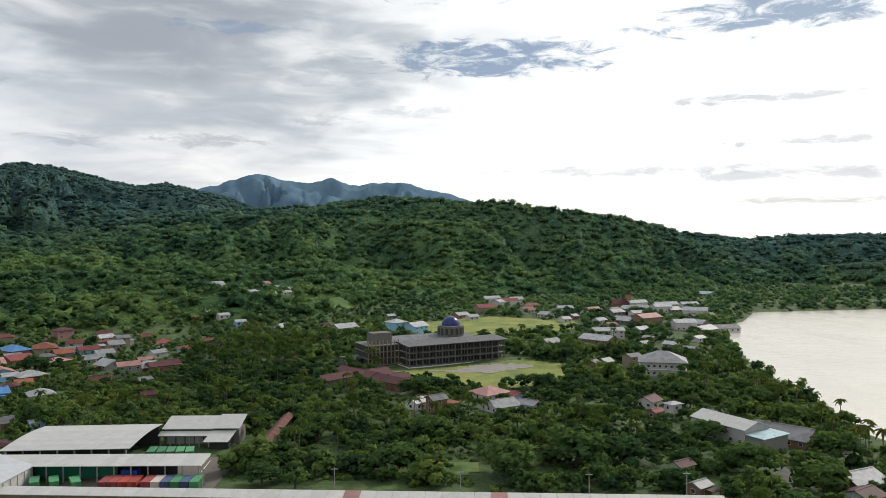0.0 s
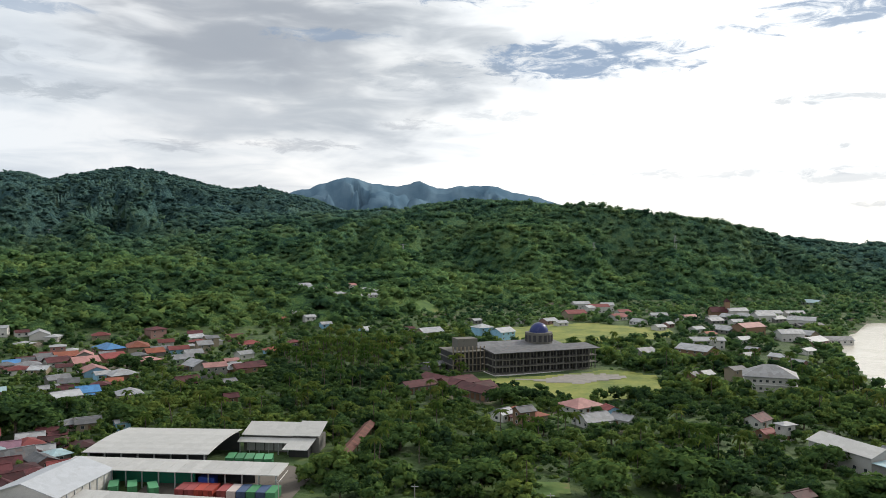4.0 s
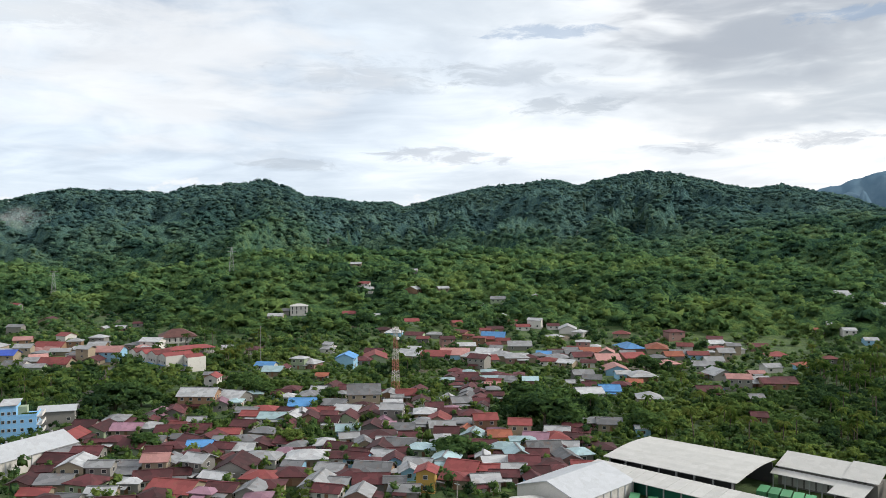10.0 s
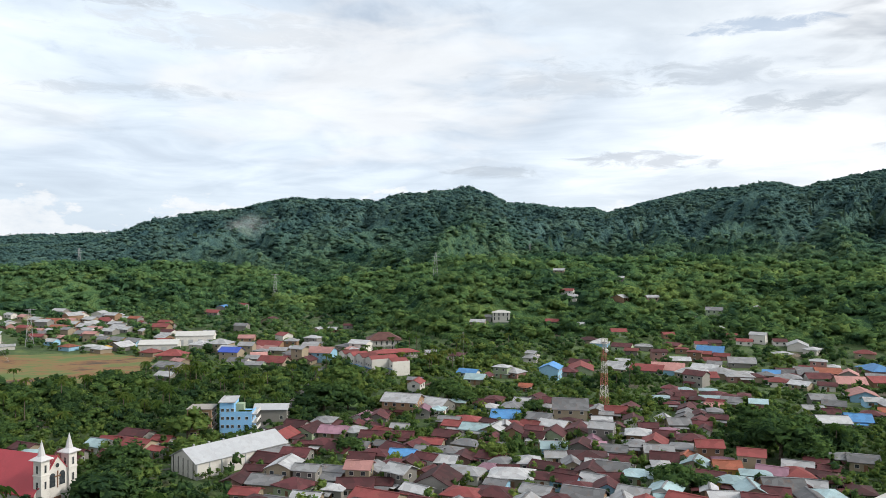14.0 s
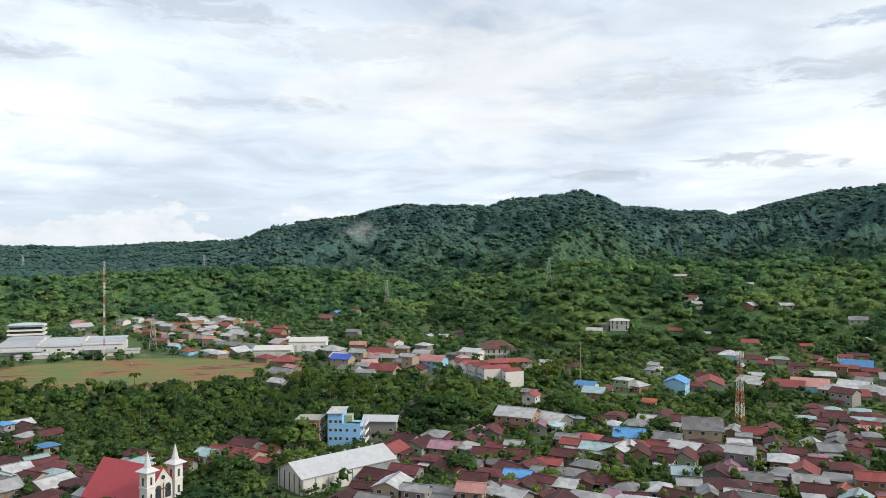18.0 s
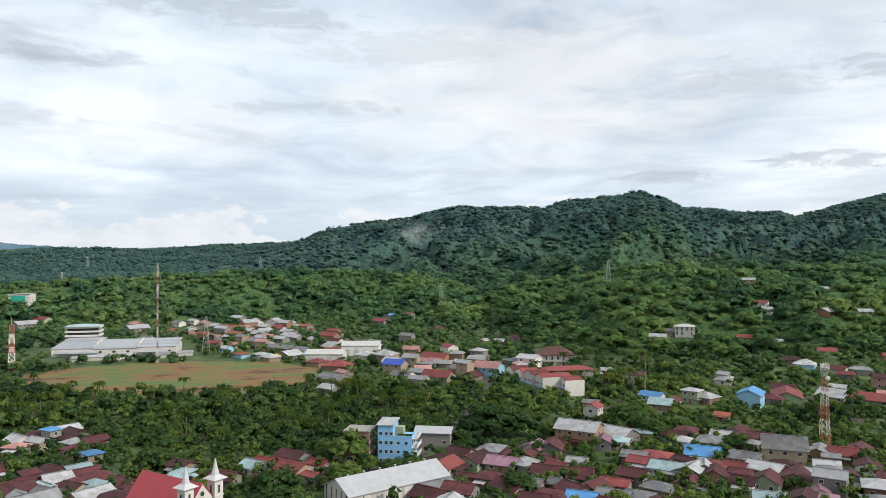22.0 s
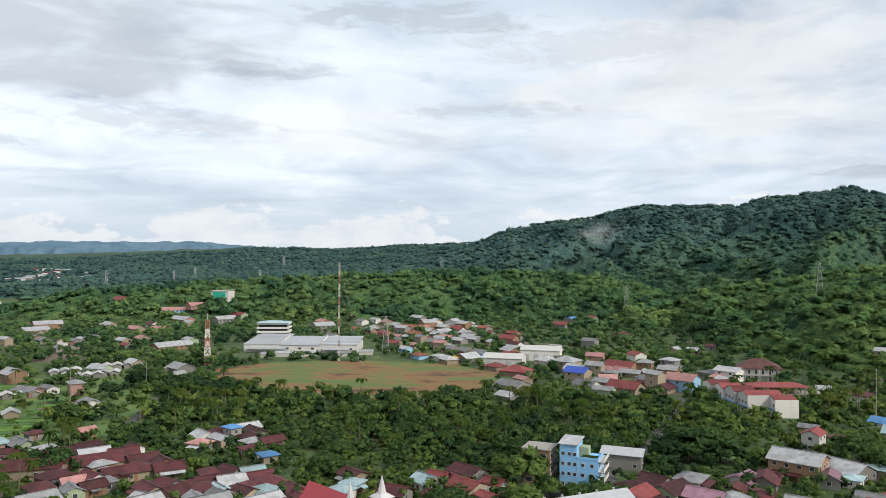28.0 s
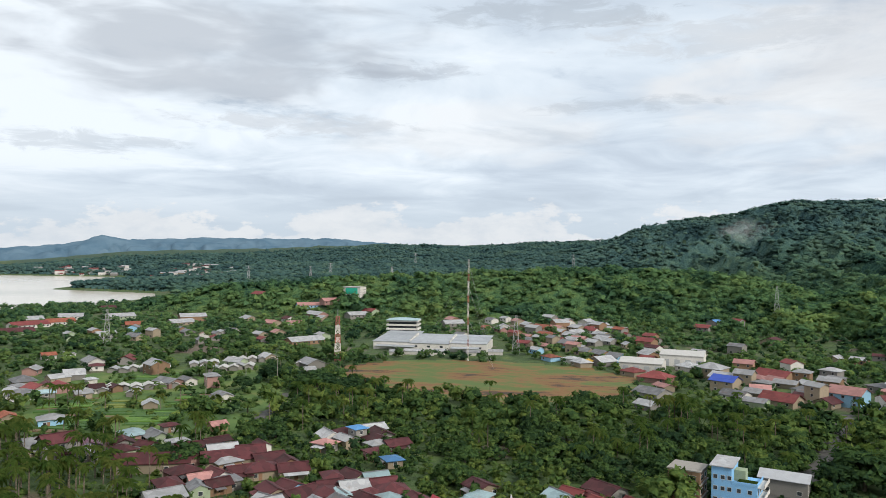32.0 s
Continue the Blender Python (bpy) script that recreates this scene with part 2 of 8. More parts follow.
def bark():
    m, k, b = material("bark")
    n = k.noise(place(k), 1.7, 5.0)
    k.put(b.inputs["Base Color"], k.ramp(n, [(0.3, (0.05, 0.04, 0.03)), (0.7, (0.19, 0.16, 0.12))]))
    b.inputs["Roughness"].default_value = 0.9
    return m


BARK = bark()


def ground_material():
    m, k, b = material("soil_and_grass")
    p = place(k)
    big, mid, fine = k.noise(p, 0.02, 4.0), k.noise(p, 0.12, 5.0), k.noise(p, 1.1, 4.0)
    grass = k.ramp(mid, [(0.3, (0.020, 0.045, 0.010)), (0.55, (0.042, 0.080, 0.017)), (0.75, (0.09, 0.12, 0.028))])
    soil = k.ramp(fine, [(0.3, (0.07, 0.055, 0.04)), (0.7, (0.15, 0.12, 0.09))])
    near = k.mix(k.smooth(big, 0.58, 0.68), grass, soil)
    wood = k.ramp(k.noise(p, 0.05, 6.0, 0.7), [(0.3, (0.007, 0.030, 0.014)), (0.7, (0.022, 0.066, 0.028))])
    sep = k.add("ShaderNodeSeparateXYZ")
    k.put(sep.inputs[0], p)
    k.put(b.inputs["Base Color"], k.mix(k.smooth(sep.outputs[2], 9.0, 16.0), near, wood))
    b.inputs["Roughness"].default_value = 0.95
    bump = k.add("ShaderNodeBump")
    bump.inputs["Strength"].default_value = 0.6
    bump.inputs["Distance"].default_value = 3.0
    k.put(bump.inputs["Height"], k.noise(p, 0.09, 6.0, 0.7))
    k.put(b.inputs["Normal"], bump.outputs[0])
    return m


def sea_material():
    m, k, b = material("sea_water_with_glare")
    p = place(k)
    # pale cream base holds painted sky glare on top of the real reflection
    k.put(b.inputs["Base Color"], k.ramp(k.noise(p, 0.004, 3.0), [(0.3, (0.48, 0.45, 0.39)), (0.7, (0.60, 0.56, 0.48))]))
    b.inputs["Roughness"].default_value = 0.16
    b.inputs["IOR"].default_value = 1.33
    bump = k.add("ShaderNodeBump")
    bump.inputs["Strength"].default_value = 0.25
    bump.inputs["Distance"].default_value = 1.0
    swell = k.add("ShaderNodeTexWave")
    swell.bands_direction = "X"
    for key, val in (("Scale", 0.007), ("Distortion", 14.0), ("Detail", 3.0), ("Detail Scale", 0.4)):
        swell.inputs[key].default_value = val
    k.put(swell.inputs["Vector"], p)
    crest = k.math("POWER", swell.outputs["Fac"], 12.0)
    k.put(bump.inputs["Height"], k.math("ADD", k.math("ADD", k.noise(p, 0.25, 4.0), k.math("MULTIPLY", crest, 0.4)), k.math("MULTIPLY", k.noise(p, 0.03, 2.0), 2.0)))
    k.put(b.inputs["Normal"], bump.outputs[0])
    return m


# ---- the land ----
EYE = (-45.0, 45.0, 71.0)
COAST = [(3000, 900), (1200, 800), (417, 725), (281, 701), (202, 555), (166, 414), (158, 324), (149, 259), (125, 120), (60, -60),
         (-100, -210), (-350, -330), (-700, -430), (-889, -460), (-967, -409), (-1146, -399), (-1230, -440), (-1302, -646),
         (-1500, -680), (-1604, -543), (-1842, -813), (-1857, -1096), (-2000, -1900), (-2500, -4900)]


def coast_distance(x, y):
    """Metres inland of the coast; below nought at sea."""
    pts = COAST + [(5200, -5200), (5200, 900)]
    best = np.full(x.shape, 1e9)
    inside = np.zeros(x.shape, bool)
    for i, ((ax, ay), (bx, by)) in enumerate(zip(pts, pts[1:] + pts[:1])):
        ux, uy = bx - ax, by - ay
        s = np.clip(((x - ax) * ux + (y - ay) * uy) / (ux * ux + uy * uy), 0, 1)
        if i < len(COAST) - 1:
            best = np.minimum(best, np.hypot(x - ax - s * ux, y - ay - s * uy))
        if uy:
            cross = ((ay > y) != (by > y)) & (x < ux * (y - ay) / uy + ax)
            inside ^= cross
    return np.where(inside, -best, best)


# ridges: bearing (degrees to the left of +y), how high the crest stands over the eye's level (degrees), distance; then the foot
MID = [(-35, -3.6, 1150), (-20, -3.3, 900), (-10, -2.7, 850), (0, -2.5, 800), (10, -2.0, 720), (20, -1.5, 720), (30, -0.9, 760), (40, -0.6, 800),
       (50, -0.7, 780), (57, -1.0, 730), (63, -1.9, 760), (68, -2.3, 820), (72, -1.35, 880), (77, -1.2, 900), (84, -1.1, 880), (92, -1.5, 880),
       (100, -1.85, 860), (107, -2.3, 850), (112, -3.4, 850), (117, -4.6, 850), (125, -4.8, 850)]
DARK = [(-60, -0.6, 1500), (-31, -0.05, 1450), (-27, -0.1, 1430), (-23.5, -0.3, 1400), (-21.6, 0.0, 1300), (-20, 0.25, 1250), (-18, 0.65, 1150), (-16, 1.2, 1100), (-13.9, 1.65, 1080),
        (-11.8, 1.8, 1060), (-10.1, 2.05, 1050), (-8, 2.4, 1050), (-5.8, 2.5, 1070), (-3.7, 2.75, 1090), (-0.7, 2.95, 1120), (3.5, 2.85, 1150), (5.6, 2.65, 1180), (11, 2.1, 1250), (15, 2.0, 1300), (19, 1.8, 1350),
        (24, 1.2, 1400), (30, 0.6, 1400), (40, 0.2, 1400), (60, -0.5, 1400), (130, -2.5, 1400)]
MAIN = [(-60, -3, 2300), (5, -2, 2300), (10, 1.0, 2300), (15, 2.9, 2300), (17.3, 3.35, 2300), (19, 3.75, 2300), (20.6, 3.55, 2300), (22.7, 3.9, 2250), (25.6, 4.6, 2200), (28, 4.95, 2200), (30, 4.65, 2200), (31.7, 4.35, 2250),
        (32.9, 4.0, 2300), (35, 4.5, 2350), (37.2, 4.1, 2350), (40.2, 3.85, 2350), (42.9, 3.25, 2350), (45.9, 2.4, 2400), (47, 2.8, 2500), (49.5, 2.8, 2500), (51.5, 3.1, 2500), (53.5, 3.1, 2500),
        (55, 2.0, 2500), (60, 0.5, 2500), (130, -2.5, 2500)]
PEAK = [(-60, -3, 1800), (46, -1.5, 1800), (50, 0.4, 1800), (53, 3.0, 1800), (54.5, 3.8, 1800), (56, 4.3, 1800), (58.7, 3.95, 1820), (60.8, 3.75, 1850), (63, 3.2, 1850), (67, 3.3, 1900), (69.7, 3.35, 1900),
        (73.3, 2.4, 1900), (75.8, 2.2, 1900), (78.7, 1.6, 1900), (80.5, 0.85, 1900), (83, 0.1, 1900), (90, -1.0, 1900), (130, -2.4, 1900)]
PLAIN = [(-60, -3, 2900), (70, -0.5, 2900), (79, 0.8, 2700), (81, 0.8, 2700), (86, 0.65, 2700), (90.7, 0.4, 2800), (97, 0.45, 2800), (100, 0.3, 2900), (104, 0.1, 3000), (110, -0.1, 3100), (117, -0.3, 3200), (124, -0.55, 3200), (135, -0.9, 3200)]
FAR = [(-60, -2, 4300), (-8, -1.0, 4300), (-4, 2.1, 4300), (-1.4, 3.1, 4300), (0.6, 3.5, 4300), (2.5, 4.05, 4300), (4.9, 3.95, 4300), (6.3, 3.8, 4300), (7.6, 4.4, 4300), (9.3, 3.95, 4300), (11.3, 4.2, 4300), (13.1, 4.7, 4300), (15.7, 3.85, 4300),
       (17.5, 3.4, 4300), (22, 2.5, 4300), (40, 1.0, 4300), (60, 0.0, 4300), (95, 0.2, 4300), (98, 0.55, 4300), (101.6, 0.8, 4300), (105, 0.7, 4300), (109, 0.75, 4300), (113, 0.62, 4300), (115, 0.5, 4300),
       (116.8, 0.82, 4300), (118.7, 0.25, 4300), (121, 0.0, 4300), (126, -0.3, 4300)]
FOOT = [(-60, 1000), (-20, 790), (-10, 740), (0, 660), (6, 480), (12, 450), (20, 480), (30, 480), (40, 470), (50, 420), (57, 440), (63, 500), (68, 600), (75, 640), (85, 660), (95, 700), (105, 760), (125, 800)]


def fbm(x, y, scale, octaves=4, seed=0):
    """Smooth noise of about -1 to 1 from turned waves."""
    rng = np.random.default_rng(seed)
    total, amp = np.zeros(x.shape), 0.0
    for o in range(octaves):
        f = 2.0 ** o / scale
        part_sum = np.zeros(x.shape)
        for _ in range(5):
            a, ph = rng.uniform(0, 2 * np.pi, 2)
            g = f * rng.uniform(0.6, 1.5)
            part_sum += np.sin((x * np.cos(a) + y * np.sin(a)) * g * 2 * np.pi + ph + 1.3 * np.sin((x * np.sin(a) - y * np.cos(a)) * g * 3.1 + ph))
        total += part_sum / 5 * 0.5 ** o
        amp += 0.5 ** o
    return total / amp * 1.6


def ridge(az, r, rows, foot, power, trees=9.0, back=0.30, spur=0.0, seed=0, wide=330.0):
    bearing, el, dist = np.array(rows, float).T
    top = EYE[2] + dist * np.tan(np.radians(el)) - trees
    rk, zk = np.interp(az, bearing, dist), np.interp(az, bearing, top)
    ft = np.minimum(foot, rk - 60)
    p = np.clip((r - ft) / (rk - ft), 0, 1)
    a = np.radians(az)
    # spurs and gullies run down the slope, bending a little on the way
    bend = fbm(-np.sin(a) * r, np.cos(a) * r, 700.0, 2, seed + 20) * 0.12 * rk
    cut = np.abs(fbm(a * rk + bend, r * 0.45, wide, 3, seed))
    wave = spur * (0.35 - 1.3 * cut) * np.minimum(p * 2.2, 1) * np.minimum((1 - p) * 3.0, 1)
    up = zk * np.clip(p + wave, 0, 1 - (1 - p) * 0.6) ** power
    down = zk * np.exp(-((np.maximum(r - rk, 0)) / (back * rk)) ** 2)
    return np.where(r < rk, up, down)


def land_height(x, y):
    dx, dy = x - EYE[0], y - EYE[1]
    r = np.hypot(dx, dy) + 1e-6
    az = np.degrees(np.arctan2(-dx, dy))
    az = np.where(az < -70, az + 360, az)
    d = coast_distance(x, y)
    foot = np.interp(az, *np.array(FOOT, float).T)
    hs = [ridge(az, r, MID, foot, 1.15, 10.0, 0.20, 0.40, 1, 240.0),
          ridge(az, r, DARK, foot * 1.03, 1.4, 10.0, 0.30, 0.45, 2, 380.0),
          ridge(az, r, MAIN, foot * 1.5, 1.1, 8.0, 0.3, 0.42, 3, 420.0),
          ridge(az, r, PEAK, foot * 1.5, 1.25, 8.0, 0.3, 0.42, 4, 400.0),
          ridge(az, r, PLAIN, np.maximum(foot * 1.4, 1300), 1.0, 6.0, 0.3, 0.10, 5),
          np.zeros(r.shape)]
    h = np.log(sum(np.exp(np.minimum(k, 600) / 7.0) for k in hs)) * 7.0
    h = np.maximum(h - 7.0 * math.log(6.0) * np.exp(-(h - 7.0 * math.log(6.0)) / 25.0), 0)
    fade = np.clip((126 - az) / 12, 0, 1)
    h = h * fade * fade * (3 - 2 * fade)
    rough = fbm(x, y, 130.0, 4, 9) * np.clip(h * 0.09, 0, 5.0)
    plain = np.clip(4.0 + fbm(x, y, 260.0, 3, 10) * 1.0, 2.5, 6)
    shore = np.clip(d * 0.05, -8, 1.0)
    base = np.where(d < 0, np.clip(d * 0.05, -8, 0), np.minimum(plain, 0.3 + d * 0.07))
    inland = np.clip((d - 10) / 150, 0, 1)
    return base + (h + rough) * inland


def mesh_from(name, verts, faces, mat, smooth=False):
    me = bpy.data.meshes.new(name)
    verts, faces = np.asarray(verts, np.float32), np.asarray(faces, np.int32)
    n = faces.shape[1]
    me.vertices.add(len(verts))
    me.vertices.foreach_set("co", verts.ravel())
    me.loops.add(faces.size)
    me.loops.foreach_set("vertex_index", faces.ravel())
    me.polygons.add(len(faces))
    me.polygons.foreach_set("loop_start", np.arange(0, faces.size, n, dtype=np.int32))
    me.polygons.foreach_set("loop_total", np.full(len(faces), n, np.int32))
    if smooth:
        me.polygons.foreach_set("use_smooth", np.ones(len(faces), bool))
    me.materials.append(mat)
    me.update(calc_edges=True)
    return me


def build_ground():
    az = np.radians(np.concatenate([np.arange(-50, 130, 0.45), np.arange(130, 310, 2.0)]))
    r = np.concatenate([[0.5], np.concatenate([np.geomspace(25, 380, 60), np.geomspace(390, 2600, 150), np.geomspace(2650, 4900, 18)])])
    A, R = np.meshgrid(az, r, indexing="ij")
    X, Y = EYE[0] - np.sin(A) * R, EYE[1] + np.cos(A) * R
    Z = land_height(X, Y)
    na, nr = A.shape
    i, j = np.meshgrid(np.arange(na), np.arange(nr - 1), indexing="ij")
    i2 = (i + 1) % na
    f = np.stack([i * nr + j, i * nr + j + 1, i2 * nr + j + 1, i2 * nr + j], -1).reshape(-1, 4)
    me = mesh_from("ground", np.stack([X, Y, Z], -1).reshape(-1, 3), f[:, ::-1], ground_material(), True)
    return tagged(new("ground", me), "green tropical land rising from a coastal plain to wooded hills", "ground", kind="structure")


def build_backdrop():
    """The farthest mountains, far behind the rest."""
    az = np.arange(-45, 128, 0.15)
    r = np.linspace(3400, 4700, 24)
    A, R = np.meshgrid(az, r, indexing="ij")
    Z = ridge(A, R, FAR, np.full(R.shape, 3300.0), 1.3, 0.0, 0.4, 0.5, 6, 900.0) - 4
    Z = Z + fbm(A * 30, R * 0.15, 60.0, 4, 7) * 9 * np.clip((R - 3400) / 400, 0, 1)
    X, Y = EYE[0] - np.sin(np.radians(A)) * R, EYE[1] + np.cos(np.radians(A)) * R
    na, nr = A.shape
    i, j = np.meshgrid(np.arange(na - 1), np.arange(nr - 1), indexing="ij")
    f = np.stack([i * nr + j, (i + 1) * nr + j, (i + 1) * nr + j + 1, i * nr + j + 1], -1).reshape(-1, 4)
    m, k, b = material("hazed_mountain")
    # blue-grey distance haze is painted into the base colour
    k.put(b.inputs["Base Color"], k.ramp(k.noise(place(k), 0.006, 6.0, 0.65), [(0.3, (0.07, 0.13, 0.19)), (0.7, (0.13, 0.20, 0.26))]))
    b.inputs["Roughness"].default_value = 1.0
    b.inputs["Specular IOR Level"].default_value = 0.0
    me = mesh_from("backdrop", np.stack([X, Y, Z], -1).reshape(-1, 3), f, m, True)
    return tagged(new("backdrop", me), "far mountains beyond the hills with painted blue-grey haze", "mountains", kind="structure")


build_ground()
build_backdrop()
bm = bmesh.new()
bmesh.ops.create_circle(bm, cap_ends=True, segments=96, radius=4950)
me = bpy.data.meshes.new("water")
bm.to_mesh(me)
bm.free()
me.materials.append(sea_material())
sea = tagged(new("water", me), "calm sea, bright sky reflection painted into its pale colour", "sea", kind="structure")
sea.location = (EYE[0], EYE[1], 0.0)


# ---- trees ----
def icosahedron():
    g = (1 + 5 ** 0.5) / 2
    v = np.array([p for i in (-1, 1) for j in (-g, g) for p in ((i, j, 0), (0, i, j), (j, 0, i))], float)
    v /= np.linalg.norm(v, axis=1)[:, None]
    f = []
    for i, j, k in itertools.combinations(range(12), 3):
        if max(np.linalg.norm(v[i] - v[j]), np.linalg.norm(v[j] - v[k]), np.linalg.norm(v[i] - v[k])) < 1.2:
            f.append((i, j, k) if np.dot(np.cross(v[j] - v[i], v[k] - v[i]), v[i]) > 0 else (i, k, j))
    return v, np.array(f)


ICO = icosahedron()


def crown(rng, lobes, leaves, size, flat=0.8):
    """A crown about one metre in radius: flattened inner masses under many loose sprays of leaves, its foot at nought."""
    a = rng.uniform(0, 2 * np.pi) + np.arange(lobes) * 2.4
    up = np.linspace(0.05, 1.0, lobes) if lobes > 1 else np.array([0.3])
    reach = (0.66 * np.sqrt(np.maximum(0, 1 - (up - 0.1) ** 2)) if lobes > 1 else np.zeros(1)) * rng.uniform(0.7, 1.3, lobes)
    c = np.stack([np.cos(a) * reach, np.sin(a) * reach, up * 0.62 + rng.normal(0, 0.08, lobes)], -1)
    rad = rng.uniform(0.24, 0.42, lobes) if lobes > 4 else rng.uniform(0.40, 0.60, lobes) if lobes > 1 else np.array([0.78])
    V, F, N, o = [], [], [], 0
    middle = np.array([0, 0, 0.15])
    squash = np.array([1.0, 1.0, 0.72])
    for i in range(lobes):
        v = ICO[0] * rng.uniform(0.66, 1.12, (12, 1)) * rad[i] * squash
        n = ICO[0] * 0.6 + (c[i] - middle) * 0.7 + rng.normal(0, 0.22, (12, 3)) + np.array([0, 0, 0.8])
        V.append(v + c[i])
        N.append(n)
        F.append(ICO[1] + o)
        o += 12
    if leaves:
        which = rng.integers(0, lobes, leaves)
        d = rng.normal(0, 1, (leaves, 3)) + (c[which] - middle) * 1.0 + np.array([0, 0, 0.35])
        d /= np.linalg.norm(d, axis=1)[:, None]
        p = c[which] + d * rad[which][:, None] * rng.uniform(0.80, 1.42, (leaves, 1)) * squash
        nrm = d * 0.6 + rng.normal(0, 0.45, (leaves, 3)) + np.array([0, 0, 0.5])
        nrm /= np.linalg.norm(nrm, axis=1)[:, None]
        u = np.cross(nrm, rng.normal(0, 1, (leaves, 3)))
        u /= np.linalg.norm(u, axis=1)[:, None]
        w = np.cross(nrm, u)
        s = size * rng.uniform(0.5, 1.5, (leaves, 1))
        V.append(np.stack([p - u * s * 1.2, p + u * s * 0.9 - w * s * 0.5, p + u * s * 0.4 + w * s * 0.9], 1).reshape(-1, 3))
        N.append(np.repeat(d + rng.normal(0, 0.25, (leaves, 3)) + np.array([0, 0, 0.7]), 3, 0))
        F.append(np.arange(3 * leaves).reshape(-1, 3) + o)
    V, N = np.concatenate(V), np.concatenate(N)
    V[:, 2] = (V[:, 2] + 0.2) * flat
    return V, np.concatenate(F), N / np.linalg.norm(N, axis=1)[:, None]


def scatter(name, templates, pos, size, tall, tint, mat, label, category):
    """Many crowns joined into one sheet of leaves."""
    rng = np.random.default_rng(5)
    V, F, Tn, Pn, off = [], [], [], [], 0
    pick = rng.integers(0, len(templates), len(pos))
    for t, (tv, tf, tn) in enumerate(templates):
        sel = pick == t
        m = int(sel.sum())
        if not m:
            continue
        a = rng.uniform(0, 2 * np.pi, m)
        c, s = np.cos(a)[:, None], np.sin(a)[:, None]
        x = (tv[None, :, 0] * c - tv[None, :, 1] * s) * size[sel][:, None] + pos[sel][:, :1]
        y = (tv[None, :, 0] * s + tv[None, :, 1] * c) * size[sel][:, None] + pos[sel][:, 1:2]
        z = tv[None, :, 2] * tall[sel][:, None] + pos[sel][:, 2:3]
        V.append(np.stack([x, y, z], -1).reshape(-1, 3))
        F.append((tf[None] + (np.arange(m) * len(tv))[:, None, None]).reshape(-1, tf.shape[1]) + off)
        Tn.append(np.repeat(tint[sel], len(tv)))
        Pn.append(np.stack([tn[None, :, 0] * c - tn[None, :, 1] * s, tn[None, :, 0] * s + tn[None, :, 1] * c, np.repeat(tn[None, :, 2], m, 0)], -1).reshape(-1, 3))
        off += m * len(tv)
    me = mesh_from(name, np.concatenate(V), np.concatenate(F), mat)
    at = me.attributes.new("tint", "FLOAT", "POINT")
    at.data.foreach_set("value", np.concatenate(Tn).astype(np.float32))
    at = me.attributes.new("puff", "FLOAT_VECTOR", "POINT")
    at.data.foreach_set("vector", np.concatenate(Pn).astype(np.float32).ravel())
    return tagged(new(name, me), label, category, kind="stuff")


def hashed(i, j, salt):
    v = np.sin(i * 127.1 + j * 311.7 + salt * 74.7) * 43758.5453
    return v - np.floor(v)


def canopy(name, az0, az1, daz, r0, r1, nr, cell, height, lift, wooded, mat, label):
    """Closed roof of round crowns over the wooded slopes."""
    A, R = np.meshgrid(np.radians(np.arange(az0, az1, daz)), np.linspace(r0, r1, nr), indexing="ij")
    X, Y = EYE[0] - np.sin(A) * R, EYE[1] + np.cos(A) * R
    gi, gj = np.floor(X / cell), np.floor(Y / cell)
    best, tint = np.full(X.shape, -1.0), np.zeros(X.shape)
    for di in (-1, 0, 1):
        for dj in (-1, 0, 1):
            i, j = gi + di, gj + dj
            cx, cy = (i + hashed(i, j, 1)) * cell, (j + hashed(i, j, 2)) * cell
            big = 0.6 + 0.5 * hashed(i, j, 3)
            dome = np.sqrt(np.maximum(0, 1 - ((X - cx) ** 2 + (Y - cy) ** 2) / (cell * big) ** 2)) * (0.5 + 0.5 * big)
            tint = np.where(dome > best, hashed(i, j, 4), tint)
            best = np.maximum(best, dome)
    Z = land_height(X, Y)
    keep = wooded(X.ravel(), Y.ravel(), Z.ravel(), np.degrees(A).ravel()).reshape(X.shape)
    edge = np.clip(np.minimum(R - r0, r1 - R) / 45.0, 0, 1)
    Z = Z + np.where(keep, (lift + best * height + 1.5) * edge - 1.5, -2.0)
    na, m = X.shape
    i, j = np.nonzero(keep[:-1, :-1] | keep[1:, 1:])
    f = np.stack([i * m + j, i * m + j + 1, (i + 1) * m + j + 1, (i + 1) * m + j], -1)[:, ::-1]
    me = mesh_from(name, np.stack([X, Y, Z], -1).reshape(-1, 3), f, mat, True)
    at = me.attributes.new("tint", "FLOAT", "POINT")
    at.data.foreach_set("value", (0.1 + 0.7 * tint).astype(np.float32).ravel())
    return tagged(new(name, me), label, "woodland", kind="stuff")


def polar_spots(rng, az0, az1, r0, r1, spacing):
    """Spots spread evenly over a sector."""
    area = abs(math.radians(az1 - az0)) * (r1 * r1 - r0 * r0) / 2
    n = int(area / spacing ** 2)
    az = np.radians(rng.uniform(az0, az1, n))
    r = np.sqrt(rng.uniform(r0 * r0, r1 * r1, n))
    return EYE[0] - np.sin(az) * r, EYE[1] + np.cos(az) * r, np.degrees(az), r


